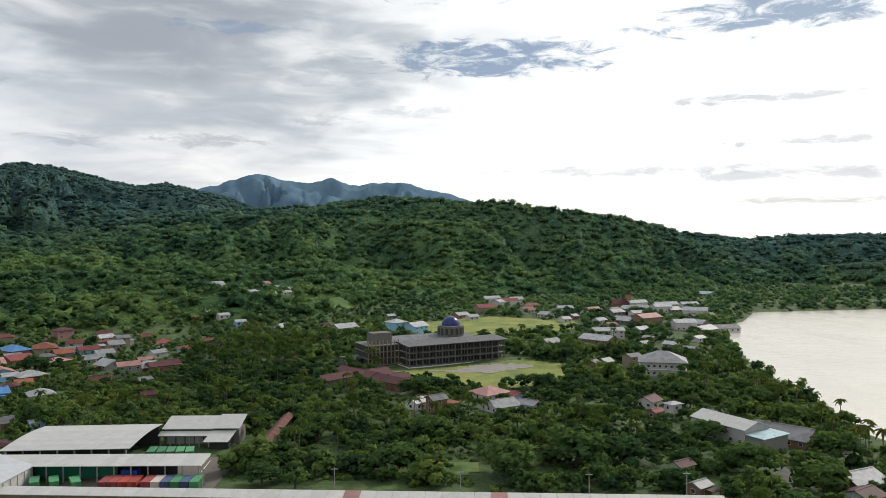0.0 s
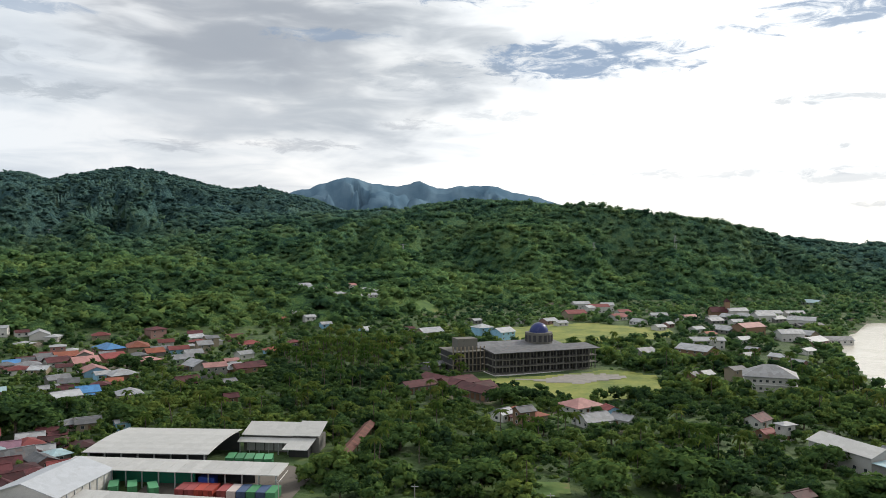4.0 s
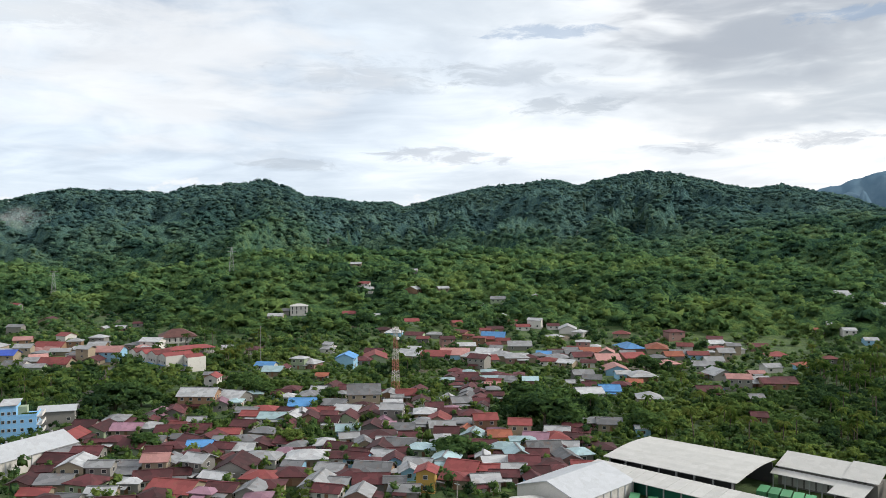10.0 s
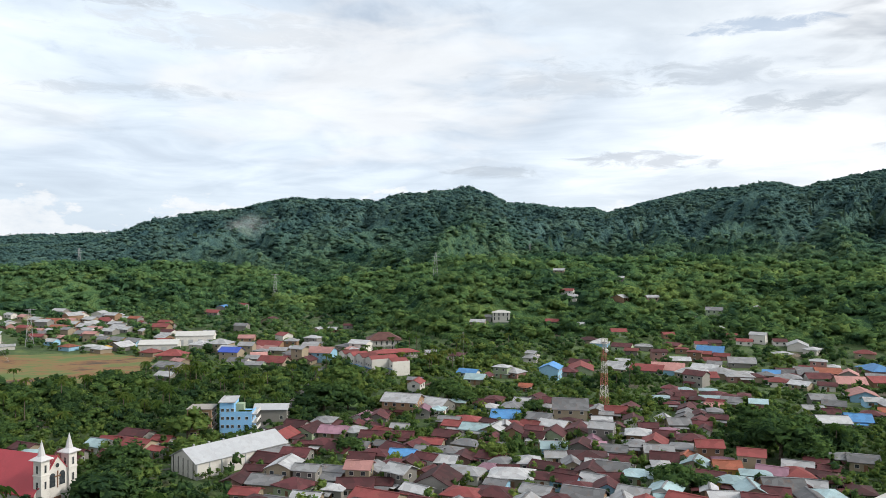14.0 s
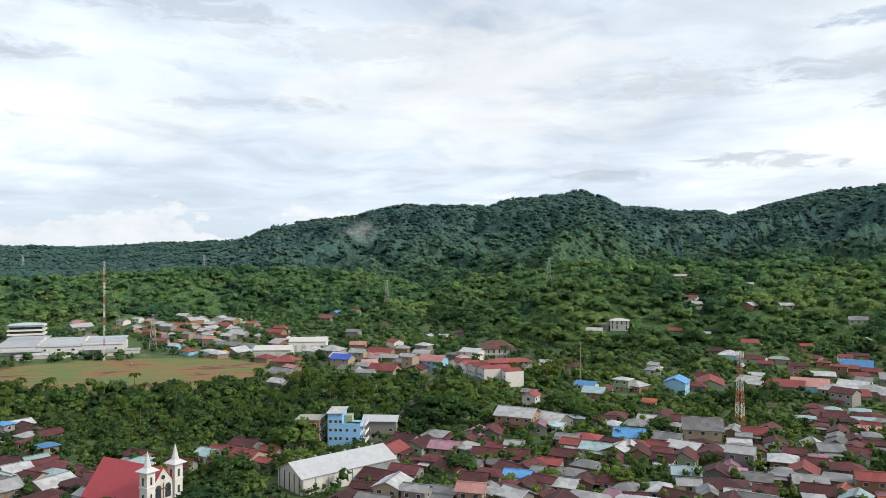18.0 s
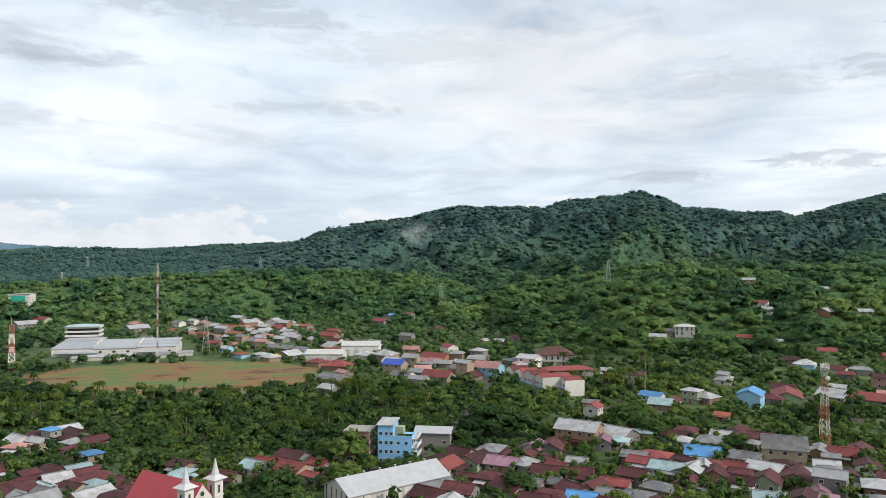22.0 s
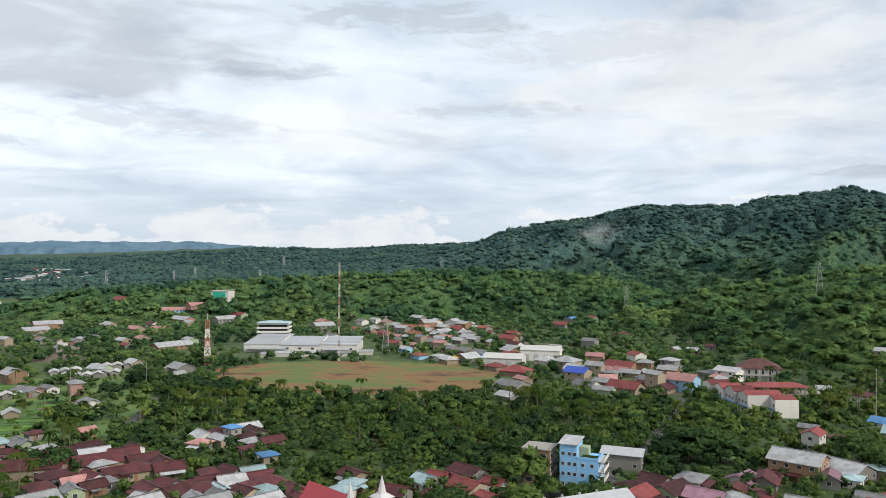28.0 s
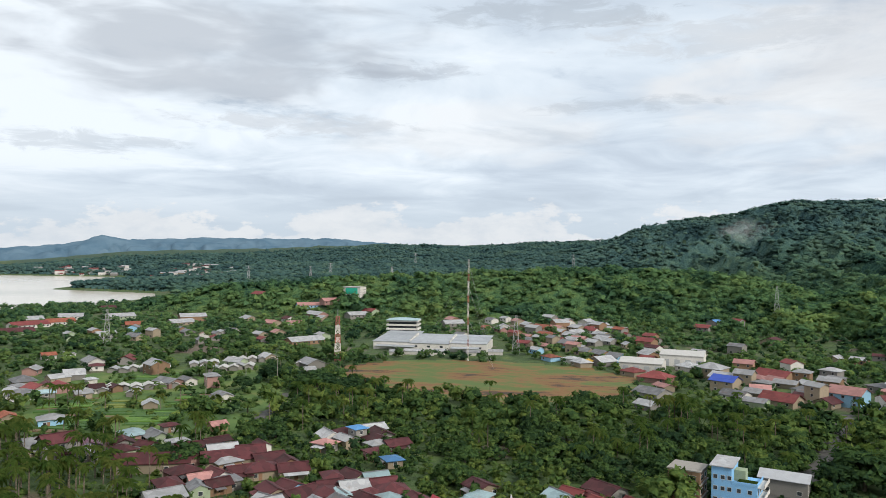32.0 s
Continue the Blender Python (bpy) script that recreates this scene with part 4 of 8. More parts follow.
# ---- the freight yard ----
def freight_yard():
    def shed(name, label, x0, y0, x1, y1):
        BUILT.append(((x0 + x1) / 2, (y0 + y1) / 2, 1))
        FOOTPRINTS.append((x0 - 3, y0 - 3, x1 + 3, y1 + 3))
        return thing(name, (x0 + x1) / 2, (y0 + y1) / 2, 0, label, "warehouse", z=4.0)

    # wide hall under a gently arched white roof
    x0, y0, x1, y1 = -129, 224, -92.5, 249.5
    w, d = x1 - x0, y1 - y0
    root = shed("warehouse", "open warehouse under a wide arched white metal roof", x0, y0, x1, y1)
    for i in range(12):
        a, b = -d / 2 - 0.6 + (d + 1.2) * i / 12, -d / 2 - 0.6 + (d + 1.2) * (i + 1) / 12
        (za, zb) = [6.5 + 1.1 * math.sin(math.pi * min(1, max(0, (q + d / 2) / d)) * 0.8) for q in (a, b)]
        drop = 0.5
        part("roof_sheet", [slab([(-w / 2 - 0.8, a, za - drop), (w / 2 + 0.8, a, za), (w / 2 + 0.8, b, zb), (-w / 2 - 0.8, b, zb - drop)], 0.18)], WHITE_STEEL, root)
    # near-black walls, one set inside, paint in the open hall's shade
    part("back_wall", [box(-w / 2, d / 2 - 0.3, 0, w / 2, d / 2, 6.2)], DARK_STEEL_AND_SHADE, root)
    part("inner_wall", [box(-w / 2 + 2, -d / 2 + 5, 0, w / 2 - 2, -d / 2 + 5.3, 6.0)], DARK_STEEL_AND_SHADE, root)
    part("side_wall", [box(-w / 2, -d / 2 + 2, 0, -w / 2 + 0.3, d / 2 - 0.3, 5.8)], DARK_STEEL_AND_SHADE, root)
    for i in range(8):
        part("column", [box(-w / 2 + 0.5 + i * (w - 1.4) / 7, -d / 2 + 0.3, 0, -w / 2 + 0.9 + i * (w - 1.4) / 7, -d / 2 + 0.7, 5.9)], STEEL, root)

    # offices with a stepped white roof and a porch
    root = shed("office_building", "long white office and store with stepped metal roofs", -92, 247, -66, 257)
    part("wall", [box(-12, -2.4, 0, 12.4, 5.4, 5.2)], WALLS["g"][1], root)
    part("upper_roof", [slab([(-12.6, -3.0, 5.7), (4.2, -3.0, 5.7), (4.2, 6.2, 7.9), (-12.6, 6.2, 7.9)], 0.16)], WHITE_STEEL, root)
    part("end_roof", [slab([(4.3, -3.2, 5.9), (12.8, -3.2, 5.9), (12.8, 6.6, 8.3), (4.3, 6.6, 8.3)], 0.16)], WHITE_STEEL, root)
    part("lower_roof", [slab([(-13, -5.6, 4.1), (3.6, -5.6, 4.1), (3.6, -2.9, 5.0), (-13, -2.9, 5.0)], 0.14)], WHITE_STEEL, root)
    part("porch_roof", [slab([(2.6, -9.4, 3.1), (10.6, -9.4, 3.1), (11.6, -2.9, 5.1), (3.7, -2.9, 5.1)], 0.14)], WHITE_STEEL, root)
    part("porch_wall", [box(4.2, -7.2, 0, 10.2, -2.5, 3.2)], DARK_STEEL_AND_SHADE, root)
    for i in range(5):
        part("shutter", [box(-11.0 + i * 3.0, -2.55, 0.8, -8.5 + i * 3.0, -2.4, 3.2)], WHITE_STEEL, root)
    for i in range(6):
        part("column", [box(-12.4 + i * 3.1, -5.4, 0, -12.15 + i * 3.1, -5.15, 4.0)], STEEL, root)

    # long open loading shed with a green screen
    root = shed("loading_shed", "long open loading shed with a pale corrugated roof", -130, 211, -67, 221)
    for i in range(20):
        a = -31.5 + i * 3.15
        part("roof_sheet", [slab([(a, -4.6, 4.95), (a + 3.1, -4.6, 4.95), (a + 3.1, 4.8, 5.65), (a, 4.8, 5.65)], 0.14)], WHITE_STEEL, root)
    for i in range(14):
        part("post", [box(-30.8 + i * 4.7, -3.6, 0, -30.5 + i * 4.7, -3.3, 4.9)], STEEL, root)
    part("screen", [box(-20, 1.0, 0, 6, 1.2, 4.4)], GREEN_PAINT, root, "dark green cladding")
    # near-black wall paints the dark interior under the long roof
    part("back_wall", [box(-31, 3.8, 0, 22, 4.0, 5.3)], DARK_STEEL_AND_SHADE, root)
    part("end_truss", [tube((31.2, -4.2, 4.6), (31.2, 4.4, 5.2), 0.12), tube((31.2, -4.2, 2.9), (31.2, 4.4, 3.6), 0.12)], WHITE_PAINT, root)
    part("crate", [box(8.5, -2.8, 0, 13, -0.2, 3.2)], ROOFS["n"][1], root, "blue stacked crate")

    # gabled grey warehouse
    root = shed("grey_warehouse", "gabled warehouse with grey metal roof and pale walls", -134, 188, -113, 214)
    root.matrix_basis = pose(-124, 201, 4.0, 0, 0, 88)
    part("wall", [gable_block(24, 19, 0, 4.8, 2.9)], WALLS["w"][1], root)
    part("roof", [gable_sheet(24, 19, 4.8, 3.0, 0.4, 0.16)], GREY_STEEL, root)
    for i in range(8):
        part("pilaster", [box(-11.5 + i * 3.2, -9.7, 0, -11.2 + i * 3.2, -9.5, 4.7)], GREY_STEEL, root)

    # white hall in front, and the long row of stores along the road
    root = shed("white_warehouse", "white warehouse with a low gabled metal roof", -127, 168, -76, 188)
    part("wall", [gable_block(50, 18.6, 0, 4.0, 1.7)], WALLS["w"][1], root)
    part("roof", [gable_sheet(50, 18.6, 4.0, 1.8, 0.6, 0.16)], WHITE_STEEL, root)
    for i in range(5):
        part("skylight", [slab([(-20 + i * 8.2, -7.2, 4.62), (-19.3 + i * 8.2, -7.2, 4.62), (-19.3 + i * 8.2, -3.0, 5.42), (-20 + i * 8.2, -3.0, 5.42)], 0.12)], DARK_STEEL_AND_SHADE, root)
    root = shed("row_of_stores", "very long low store with pale roof panels", -114, 186, 68, 197)
    root.matrix_basis = pose(-23, 190.6, 4.0, 0, 0, -3.4)
    part("wall", [box(-91, -1.6, 0, 91, 1.6, 3.2)], WALLS["e"][1], root)
    for i in range(45):
        a = -91.4 + i * 4.06
        mat = ROOFS["p"][1] if i in (22, 31) else WHITE_STEEL
        part("roof_panel", [slab([(a, -2.4, 3.3), (a + 4.0, -2.4, 3.3), (a + 4.0, 2.4, 3.9), (a, 2.4, 3.9)], 0.14)], mat, root)
        if i % 3 == 0:
            part("pillar", [box(a, -1.75, 0, a + 0.35, -1.6, 3.2)], CONCRETE, root)

    root = thing("covered_way", -56.2, 257, 90, "long narrow covered way with a rusty red-brown roof", "shelter")
    FOOTPRINTS.append((-58.5, 233, -54, 280))
    BUILT.append((-56, 257, 1))
    part("roof", [gable_sheet(42, 3.2, 2.9, 0.9, 0.4)], paint("rusty_roof", (0.115, 0.045, 0.035), 0.8, 0, 0.1, (0.06, 0.045, 0.04), 0.6, 0.2), root)
    for i in range(9):
        for e in (-1.4, 1.4):
            part("post", [box(-20.4 + i * 5.1, e - 0.1, -0.5, -20.2 + i * 5.1, e + 0.1, 2.9)], WOOD, root)

    # paved yard
    yard = part("yard", [box(-113, 194, 3.4, YARD_EDGE, 248, 4.06)], paint("yard_paving", (0.125, 0.11, 0.095), 0.9, 0, 0.05, (0.05, 0.045, 0.04), 0.6), None)
    tagged(yard, "stained concrete paving of the freight yard", "yard", kind="structure")
    FOOTPRINTS.append((-113, 192, YARD_EDGE + 0.5, 258))


FOOTPRINTS = [(-135, 164, -67, 258)]
YARD_EDGE = -62.5


def container(x, y, rot, mat, label, long=6.06):
    root = thing("container", x, y, rot, label, "container", "shipping containers", z=4.06)
    part("body", [box(-1.2, -long / 2, 0.12, 1.2, long / 2, 2.55)], mat, root)
    for i in range(14):
        yy = -long / 2 + 0.3 + i * (long - 0.6) / 13
        part("rib", [box(-1.24, yy - 0.09, 0.2, 1.24, yy + 0.09, 2.5)], mat, root) if i % 2 else None
    part("roof", [box(-1.22, -long / 2 - 0.02, 2.55, 1.22, long / 2 + 0.02, 2.62)], mat, root)
    for e in (-1, 1):
        part("door", [box(e * 0.6 - 0.56, -long / 2 - 0.06, 0.2, e * 0.6 + 0.56, -long / 2, 2.48)], mat, root)
        part("skid", [box(e * 1.0 - 0.12, -long / 2, 0, e * 1.0 + 0.12, long / 2, 0.12)], DARK_STEEL_AND_SHADE, root)
    return root


def containers():
    red, deep, green, navy, pale = [paint("container_" + n, c, 0.6) for n, c in (("red", (0.30, 0.05, 0.035)), ("maroon", (0.22, 0.05, 0.05)), ("green", (0.06, 0.21, 0.10)), ("navy", (0.05, 0.08, 0.15)), ("pale", (0.55, 0.47, 0.45)))]
    row = [(deep, "maroon"), (deep, "maroon"), (red, "red"), (red, "red"), (deep, "maroon"), (pale, "pale pink"), (navy, "navy"), (green, "green"), (navy, "navy"), (green, "green")]
    for i, (mat, name) in enumerate(row):
        container(-91.5 + i * 2.62 + (0.9 if i > 3 else 0), 207.5, 2, mat, f"{name} steel shipping container in a row in the yard")
    for x, y, r in ((-111.0, 207.5, 25), (-106.0, 208, 28), (-100.0, 207.5, 32)):
        container(x, y, r, green, "green steel container standing apart in the yard")
    for i in range(5):
        container(-90 + i * 2.9, 236.5, 10 + i, green, "green steel container beside the office building")


# ---- landmarks ----
def sports_hall():
    root = thing("long_hall", -260, 109.2, 108, "long white hall with a pale gabled metal roof", "hall")
    BUILT.extend([(-257, 99, 7), (-259, 106, 9), (-261, 113, 9), (-263, 120, 9), (-265, 126, 8)])
    part("wall", [gable_block(32, 13, -1, 4.8, 2.9)], WALLS["w"][1], root, at=pose(3.5, 0, 0))
    part("roof", [gable_sheet(32, 13, 4.8, 3.0, 0.5, 0.16)], GREY_STEEL, root, at=pose(3.5, 0, 0))
    part("lean_to_roof", [slab([(7.5, -10.8, 2.6), (20, -10.8, 2.6), (20, -6.75, 4.3), (7.5, -6.75, 4.3)], 0.14)], ROOFS["g"][1], root)
    part("lean_to_wall", [box(8, -10.2, -1, 19.5, -6.6, 2.7)], WALLS["g"][1], root)
    for i in range(2, 9):
        for s in (-1, 1):
            part("pilaster", [box(-20.6 + i * 4.1, s * 6.62 - 0.1, -1, -20.3 + i * 4.1, s * 6.62 + 0.1, 4.6)], GREY_STEEL, root)
    for i in range(5):
        part("gable_joint", [box(-12.62, -5.2 + i * 2.6, -1, -12.5, -4.95 + i * 2.6, 5.2)], DARK_STEEL_AND_SHADE, root)
    for i in range(6):
        part("roof_vent", [tube((-9 + i * 5.0, 0.3, 7.4), (-9 + i * 5.0, 0.3, 8.4), 0.35)], STEEL, root)


def church():
    root = thing("church", -243.4, 62.9, 38, "church with a steep red roof and twin white steeples", "church")
    BUILT.extend([(-243, 63, 6), (-248, 58.5, 8), (-254, 54, 8), (-259, 50, 8), (-236, 66, 5)])
    white = WALLS["w"][1]
    part("nave", [gable_block(20, 12.4, -1, 5.0, 7.6)], white, root, at=pose(-10, 0, 0))
    part("roof", [gable_sheet(20, 12.4, 5.0, 7.8, 0.5, 0.2)], CHURCH_RED, root, at=pose(-10.4, 0, 0))
    part("facade", [gable_block(0.7, 10.8, -1, 6.6, 6.4)], white, root, "white gabled front", at=pose(0.4, 0, 0))
    for e in (-1, 1):
        part("gable_trim", [slab([(0.3, e * 5.6, 6.45), (0.95, e * 5.6, 6.45), (0.95, 0, 13.25), (0.3, 0, 13.25)], 0.25)], CHURCH_RED, root)
    for y, h in ((-1.5, 2.6), (1.5, 2.6)):
        part("arched_window", [box(0.74, y - 0.85, 5.6, 0.84, y + 0.85, 5.6 + h), tube((0.74, y, 5.6 + h), (0.84, y, 5.6 + h), 0.85, n=12)], GLASS, root)
    part("rose_window", [tube((0.74, 0, 10.7), (0.84, 0, 10.7), 0.55, n=12)], GLASS, root)
    part("door", [box(0.74, -1.1, 0, 0.86, 1.1, 3.0)], WOOD, root)
    part("cross", [box(0.86, -0.14, 5.2, 1.0, 0.14, 9.4), box(0.86, -0.95, 7.9, 1.0, 0.95, 8.2)], WOOD, root)
    for y in (-4.25, 4.25):
        tower = part("steeple", [box(-1.25, -1.25, -1, 1.25, 1.25, 13.2), box(-1.4, -1.4, 9.2, 1.4, 1.4, 9.5), box(-1.4, -1.4, 12.9, 1.4, 1.4, 13.2)], white, root, "white square tower", at=pose(0.2, y, 0))
        spire = [(hip_sheet(2.5, 2.5, 13.2, 1.4, 0.75, 0.15)), tube((0, 0, 13.6), (0, 0, 17.9), 1.05, 0.05, 8)]
        part("spire", spire, SPIRE, tower, "pale grey pointed spire")
        for a in range(4):
            for z in (9.9, 5.9):
                part("opening", BELFRY, None, tower, at=pose(1.28 * math.sin(math.pi / 2 * a), -1.28 * math.cos(math.pi / 2 * a), z, 0, 0, 90 * a))


def blue_hotel():
    root = thing("blue_building", -293, 124.6, 62, "four-storey pale blue building with balconies", "building")
    FOOTPRINTS.extend([(-302, 116, -287, 133), (-303, 108, -293, 119), (-317, 134, -303, 148)])
    root.scale = (0.8, 0.8, 0.9)
    blue = paint("wall_sky_blue", (0.20, 0.42, 0.68), 0.85, 0, 0.05)
    part("tower", [box(-7, -5, -1, -1, 5.5, 13.8)], blue, root)
    part("wing", [box(-0.98, -5, -1, 6.5, 5.5, 9.4)], blue, root)
    part("tower_roof", [slab([(-7.6, -5.6, 13.9), (-0.4, -5.6, 13.9), (-0.4, 6, 14.5), (-7.6, 6, 14.5)], 0.25)], ROOFS["w"][1], root)
    part("stair_head", [box(-0.95, -1, 9.4, 2.4, 3, 12.4)], WALLS["l"][1], root)
    part("roof_garden", [box(0.6, -4.6, 9.4, 6.2, -1.4, 10.2)], PALM, root, "planted roof terrace")
    part("terrace_wall", [box(-0.9, -5.1, 9.4, 6.6, -4.9, 10.2), box(6.4, -5, 9.4, 6.6, 5.5, 10.2)], blue, root)
    for fl in range(4):
        z = 0.9 + fl * 3.1
        for x in (-5.8, -3.6, -1.6, 1.2, 4.4):
            if fl == 3 and x > -1:
                continue
            part("window", WINDOW, None, root, at=pose(x, -5.03, z))
    for fl in range(3):
        z = fl * 3.1
        part("balcony", [box(6.5, -4.6, z + 2.8, 8.6, 5.2, z + 3.0), box(8.45, -4.6, z + 3.0, 8.6, 5.2, z + 3.9)], WALLS["w"][1], root, "white balcony")
        for y in (-3, 0.4, 3.6):
            part("window", WIDE_WINDOW, None, root, at=pose(6.53, y, z + 0.5, 0, 0, 90))
    root = thing("brick_building", -298, 113.4, 62, "unfinished brown brick building with concrete floors", "building")
    part("wall", [box(-4, -4, -1, 4, 4, 10.2)], WALLS["t"][1], root)
    for fl in range(3):
        part("floor_slab", [box(-4.3, -4.3, 3.3 + fl * 3.4, 4.3, 4.3, 3.6 + fl * 3.4)], CONCRETE, root)
    windows_round(root, 8, 8, 3, 3.4, WIDE_WINDOW, "fs", 3.0)
    root = thing("grey_roofed_hall", -311, 143, 62, "low hall with a grey metal roof", "hall")
    part("wall", [gable_block(12, 8, -1, 4.6, 1.2)], WALLS["g"][1], root)
    part("roof", [gable_sheet(12, 8, 4.6, 1.3)], GREY_STEEL, root)
    windows_round(root, 12, 8, 1, 3.0, None, "fs")


def shop_row():
    """Red-roofed shop houses, the frame beside them and the villa behind."""
    wall = WALLS["w"][1]
    for i, (x, y, h) in enumerate(((-384, 224.6, 7.6), (-378.5, 233.4, 6.8), (-394, 224.0, 7.9), (-404, 223.6, 7.4), (-388.5, 233.0, 7.0), (-414, 223.2, 7.2))):
        w, d = 9.3, 9.8
        root = thing("shop_house", x, y, 86, "white two-storey shop house with red metal roof", "shop house", "shop houses in a row")
        BUILT.append((x, y, w / 2 + 1.5))
        part("wall", [gable_block(w, d, -1, h, 1.5)], wall, root)
        part("roof", [gable_sheet(w, d, h, 1.6, 0.15, 0.18)], ROOFS["r"][1], root)
        if i < 2:
            part("parapet", [box(-w / 2 - 0.2, -d / 2 - 0.3, -1, w / 2 + 0.2, -d / 2 - 0.02, h + 0.5)], wall, root, "blank white end wall")
        for fl in range(2):
            for k in (-3.2, 0, 3.2):
                part("window", WINDOW, None, root, at=pose(-w / 2 - 0.02, k, 1.0 + fl * 3.3, 0, 0, 270))
        part("ledge", [box(-w / 2 - 1.0, -d / 2 + 0.3, 3.2, -w / 2 - 0.01, d / 2 - 0.3, 3.4)], ROOFS["b"][1], root)
    root = thing("open_pavilion", -410, 249, 82, "concrete frame with a long red roof", "pavilion")
    BUILT.extend([(-410, 243, 9), (-409, 256, 9)])
    part("roof", [hip_sheet(25, 10, 6.6, 1.6)], ROOFS["r"][1], root)
    for i in range(8):
        for y in (-4.6, 0, 4.6):
            part("column", [box(-12 + i * 4.6, y - 0.25, -1, -11.5 + i * 4.6, y + 0.25, 6.5 if i < 6 else 5.6)], CONCRETE, root)
    part("floor_slab", [box(-12.4, -5.0, 3.2, 20.8, 5.0, 3.5)], CONCRETE, root)
    root = thing("villa", -464, 270, 66, "large white villa with a brown hipped roof", "house")
    BUILT.append((-464, 270, 13))
    part("wall", [box(-10, -7, -2, 10, 7, 6.6)], wall, root)
    part("roof", [hip_sheet(20, 14, 6.6, 4.6, 1.2, 0.3)], paint("villa_roof_brown", (0.085, 0.038, 0.034), 0.7, 0, 0.1, RUST, 0.5, 0.15), root)
    windows_round(root, 20, 14, 2, 3.2, TALL_WINDOW, "fse", 3.0, 0.5)
    part("balcony", [box(-9.0, -8.4, 3.0, 9.0, -7.02, 3.25), box(-9.0, -8.5, 3.25, 9.0, -8.35, 4.0)], wall, root)
    for x in (-8.6, -4.3, 0, 4.3, 8.6):
        part("column", [box(x - 0.25, -8.4, -1, x + 0.25, -7.9, 6.5)], wall, root)
    root = thing("white_villa", -487, 379, 52, "white two-storey villa among hillside trees", "house")
    BUILT.extend([(-487, 379, 10), (-476, 370, 7), (-468, 364, 5)])
    part("wall", [box(-6.2, -4.5, -3, 6.2, 4.5, 5.8)], wall, root)
    part("roof", [hip_sheet(12.4, 9, 5.8, 1.7, 0.6)], WHITE_STEEL, root)
    windows_round(root, 12.4, 9, 2, 2.9, TALL_WINDOW, "fse", 2.6, 0.3)
    part("annex", [gable_block(6, 5, -3, 2.6, 1.2)], WALLS["g"][1], root, at=pose(-10.4, -1, 0))
    part("annex_roof", [gable_sheet(6, 5, 2.6, 1.3)], ROOFS["g"][1], root, at=pose(-10.4, -1, 0))


def domed_building():
    root = thing("domed_building", 7.0, 414, 27, "unfinished three-storey concrete building with a blue dome", "building")
    for s in range(7):
        BUILT.append((-20 + s * 9, 402 + s * 4.4, 11))
    BUILT.extend([(-34, 424, 15), (-14, 428, 15), (8, 440, 16)])
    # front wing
    # near-black box stands for the shade behind the open floors
    part("core", [box(-28, 2, -1, 28, 9, 10)], DARK_STEEL_AND_SHADE, root)
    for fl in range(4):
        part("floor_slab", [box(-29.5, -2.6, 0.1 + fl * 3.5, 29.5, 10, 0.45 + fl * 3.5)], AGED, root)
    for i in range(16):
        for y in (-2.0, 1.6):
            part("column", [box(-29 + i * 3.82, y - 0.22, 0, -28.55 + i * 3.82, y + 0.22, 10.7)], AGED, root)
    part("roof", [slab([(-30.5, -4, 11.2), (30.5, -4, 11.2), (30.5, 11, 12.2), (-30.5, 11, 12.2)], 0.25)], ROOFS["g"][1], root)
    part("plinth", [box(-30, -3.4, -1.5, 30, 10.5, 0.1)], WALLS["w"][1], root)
    # side block with tall posts, its near-black body painted as inner shade
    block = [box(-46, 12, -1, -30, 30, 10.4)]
    part("side_block", block, DARK_STEEL_AND_SHADE, root)
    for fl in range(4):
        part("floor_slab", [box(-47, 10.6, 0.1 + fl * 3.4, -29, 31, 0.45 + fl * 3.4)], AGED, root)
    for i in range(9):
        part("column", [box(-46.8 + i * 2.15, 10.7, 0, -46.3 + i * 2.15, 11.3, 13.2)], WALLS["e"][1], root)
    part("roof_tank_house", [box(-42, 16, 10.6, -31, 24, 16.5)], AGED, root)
    # rear wing and dome; wing body and drum openings are near-black painted shade
    part("rear_wing", [box(-29, 20, -1, 20, 32, 10.5)], DARK_STEEL_AND_SHADE, root)
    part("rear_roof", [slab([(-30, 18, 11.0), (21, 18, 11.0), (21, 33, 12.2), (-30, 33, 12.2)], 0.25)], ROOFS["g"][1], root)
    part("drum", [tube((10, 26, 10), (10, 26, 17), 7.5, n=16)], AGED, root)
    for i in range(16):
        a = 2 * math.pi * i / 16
        part("drum_opening", [box(-0.8, -0.1, 0, 0.8, 0.1, 3.6)], DARK_STEEL_AND_SHADE, root, at=pose(10 + 7.5 * math.cos(a), 26 + 7.5 * math.sin(a), 12.2, 0, 0, math.degrees(a) + 90))
    bm = bmesh.new()
    bmesh.ops.create_uvsphere(bm, u_segments=28, v_segments=14, radius=5.2)
    bmesh.ops.delete(bm, geom=[v for v in bm.verts if v.co.z < -0.05], context="VERTS")
    me = bpy.data.meshes.new("dome")
    for f in bm.faces:
        f.smooth = True
    bm.to_mesh(me)
    bm.free()
    me.materials.append(paint("dome_blue", (0.018, 0.03, 0.13), 0.3, 0, 0.02, (0.1, 0.1, 0.2), 0.3))
    part("dome", me, None, root, "dark blue dome", at=pose(10, 26, 17))
    part("finial", [tube((10, 26, 22), (10, 26, 24.4), 0.15, 0.03)], STEEL, root)
    part("scaffold", [tube((-28.5, -2.7, 0), (-28.5, -2.7, 10), 0.06)], DARK_STEEL_AND_SHADE, root)


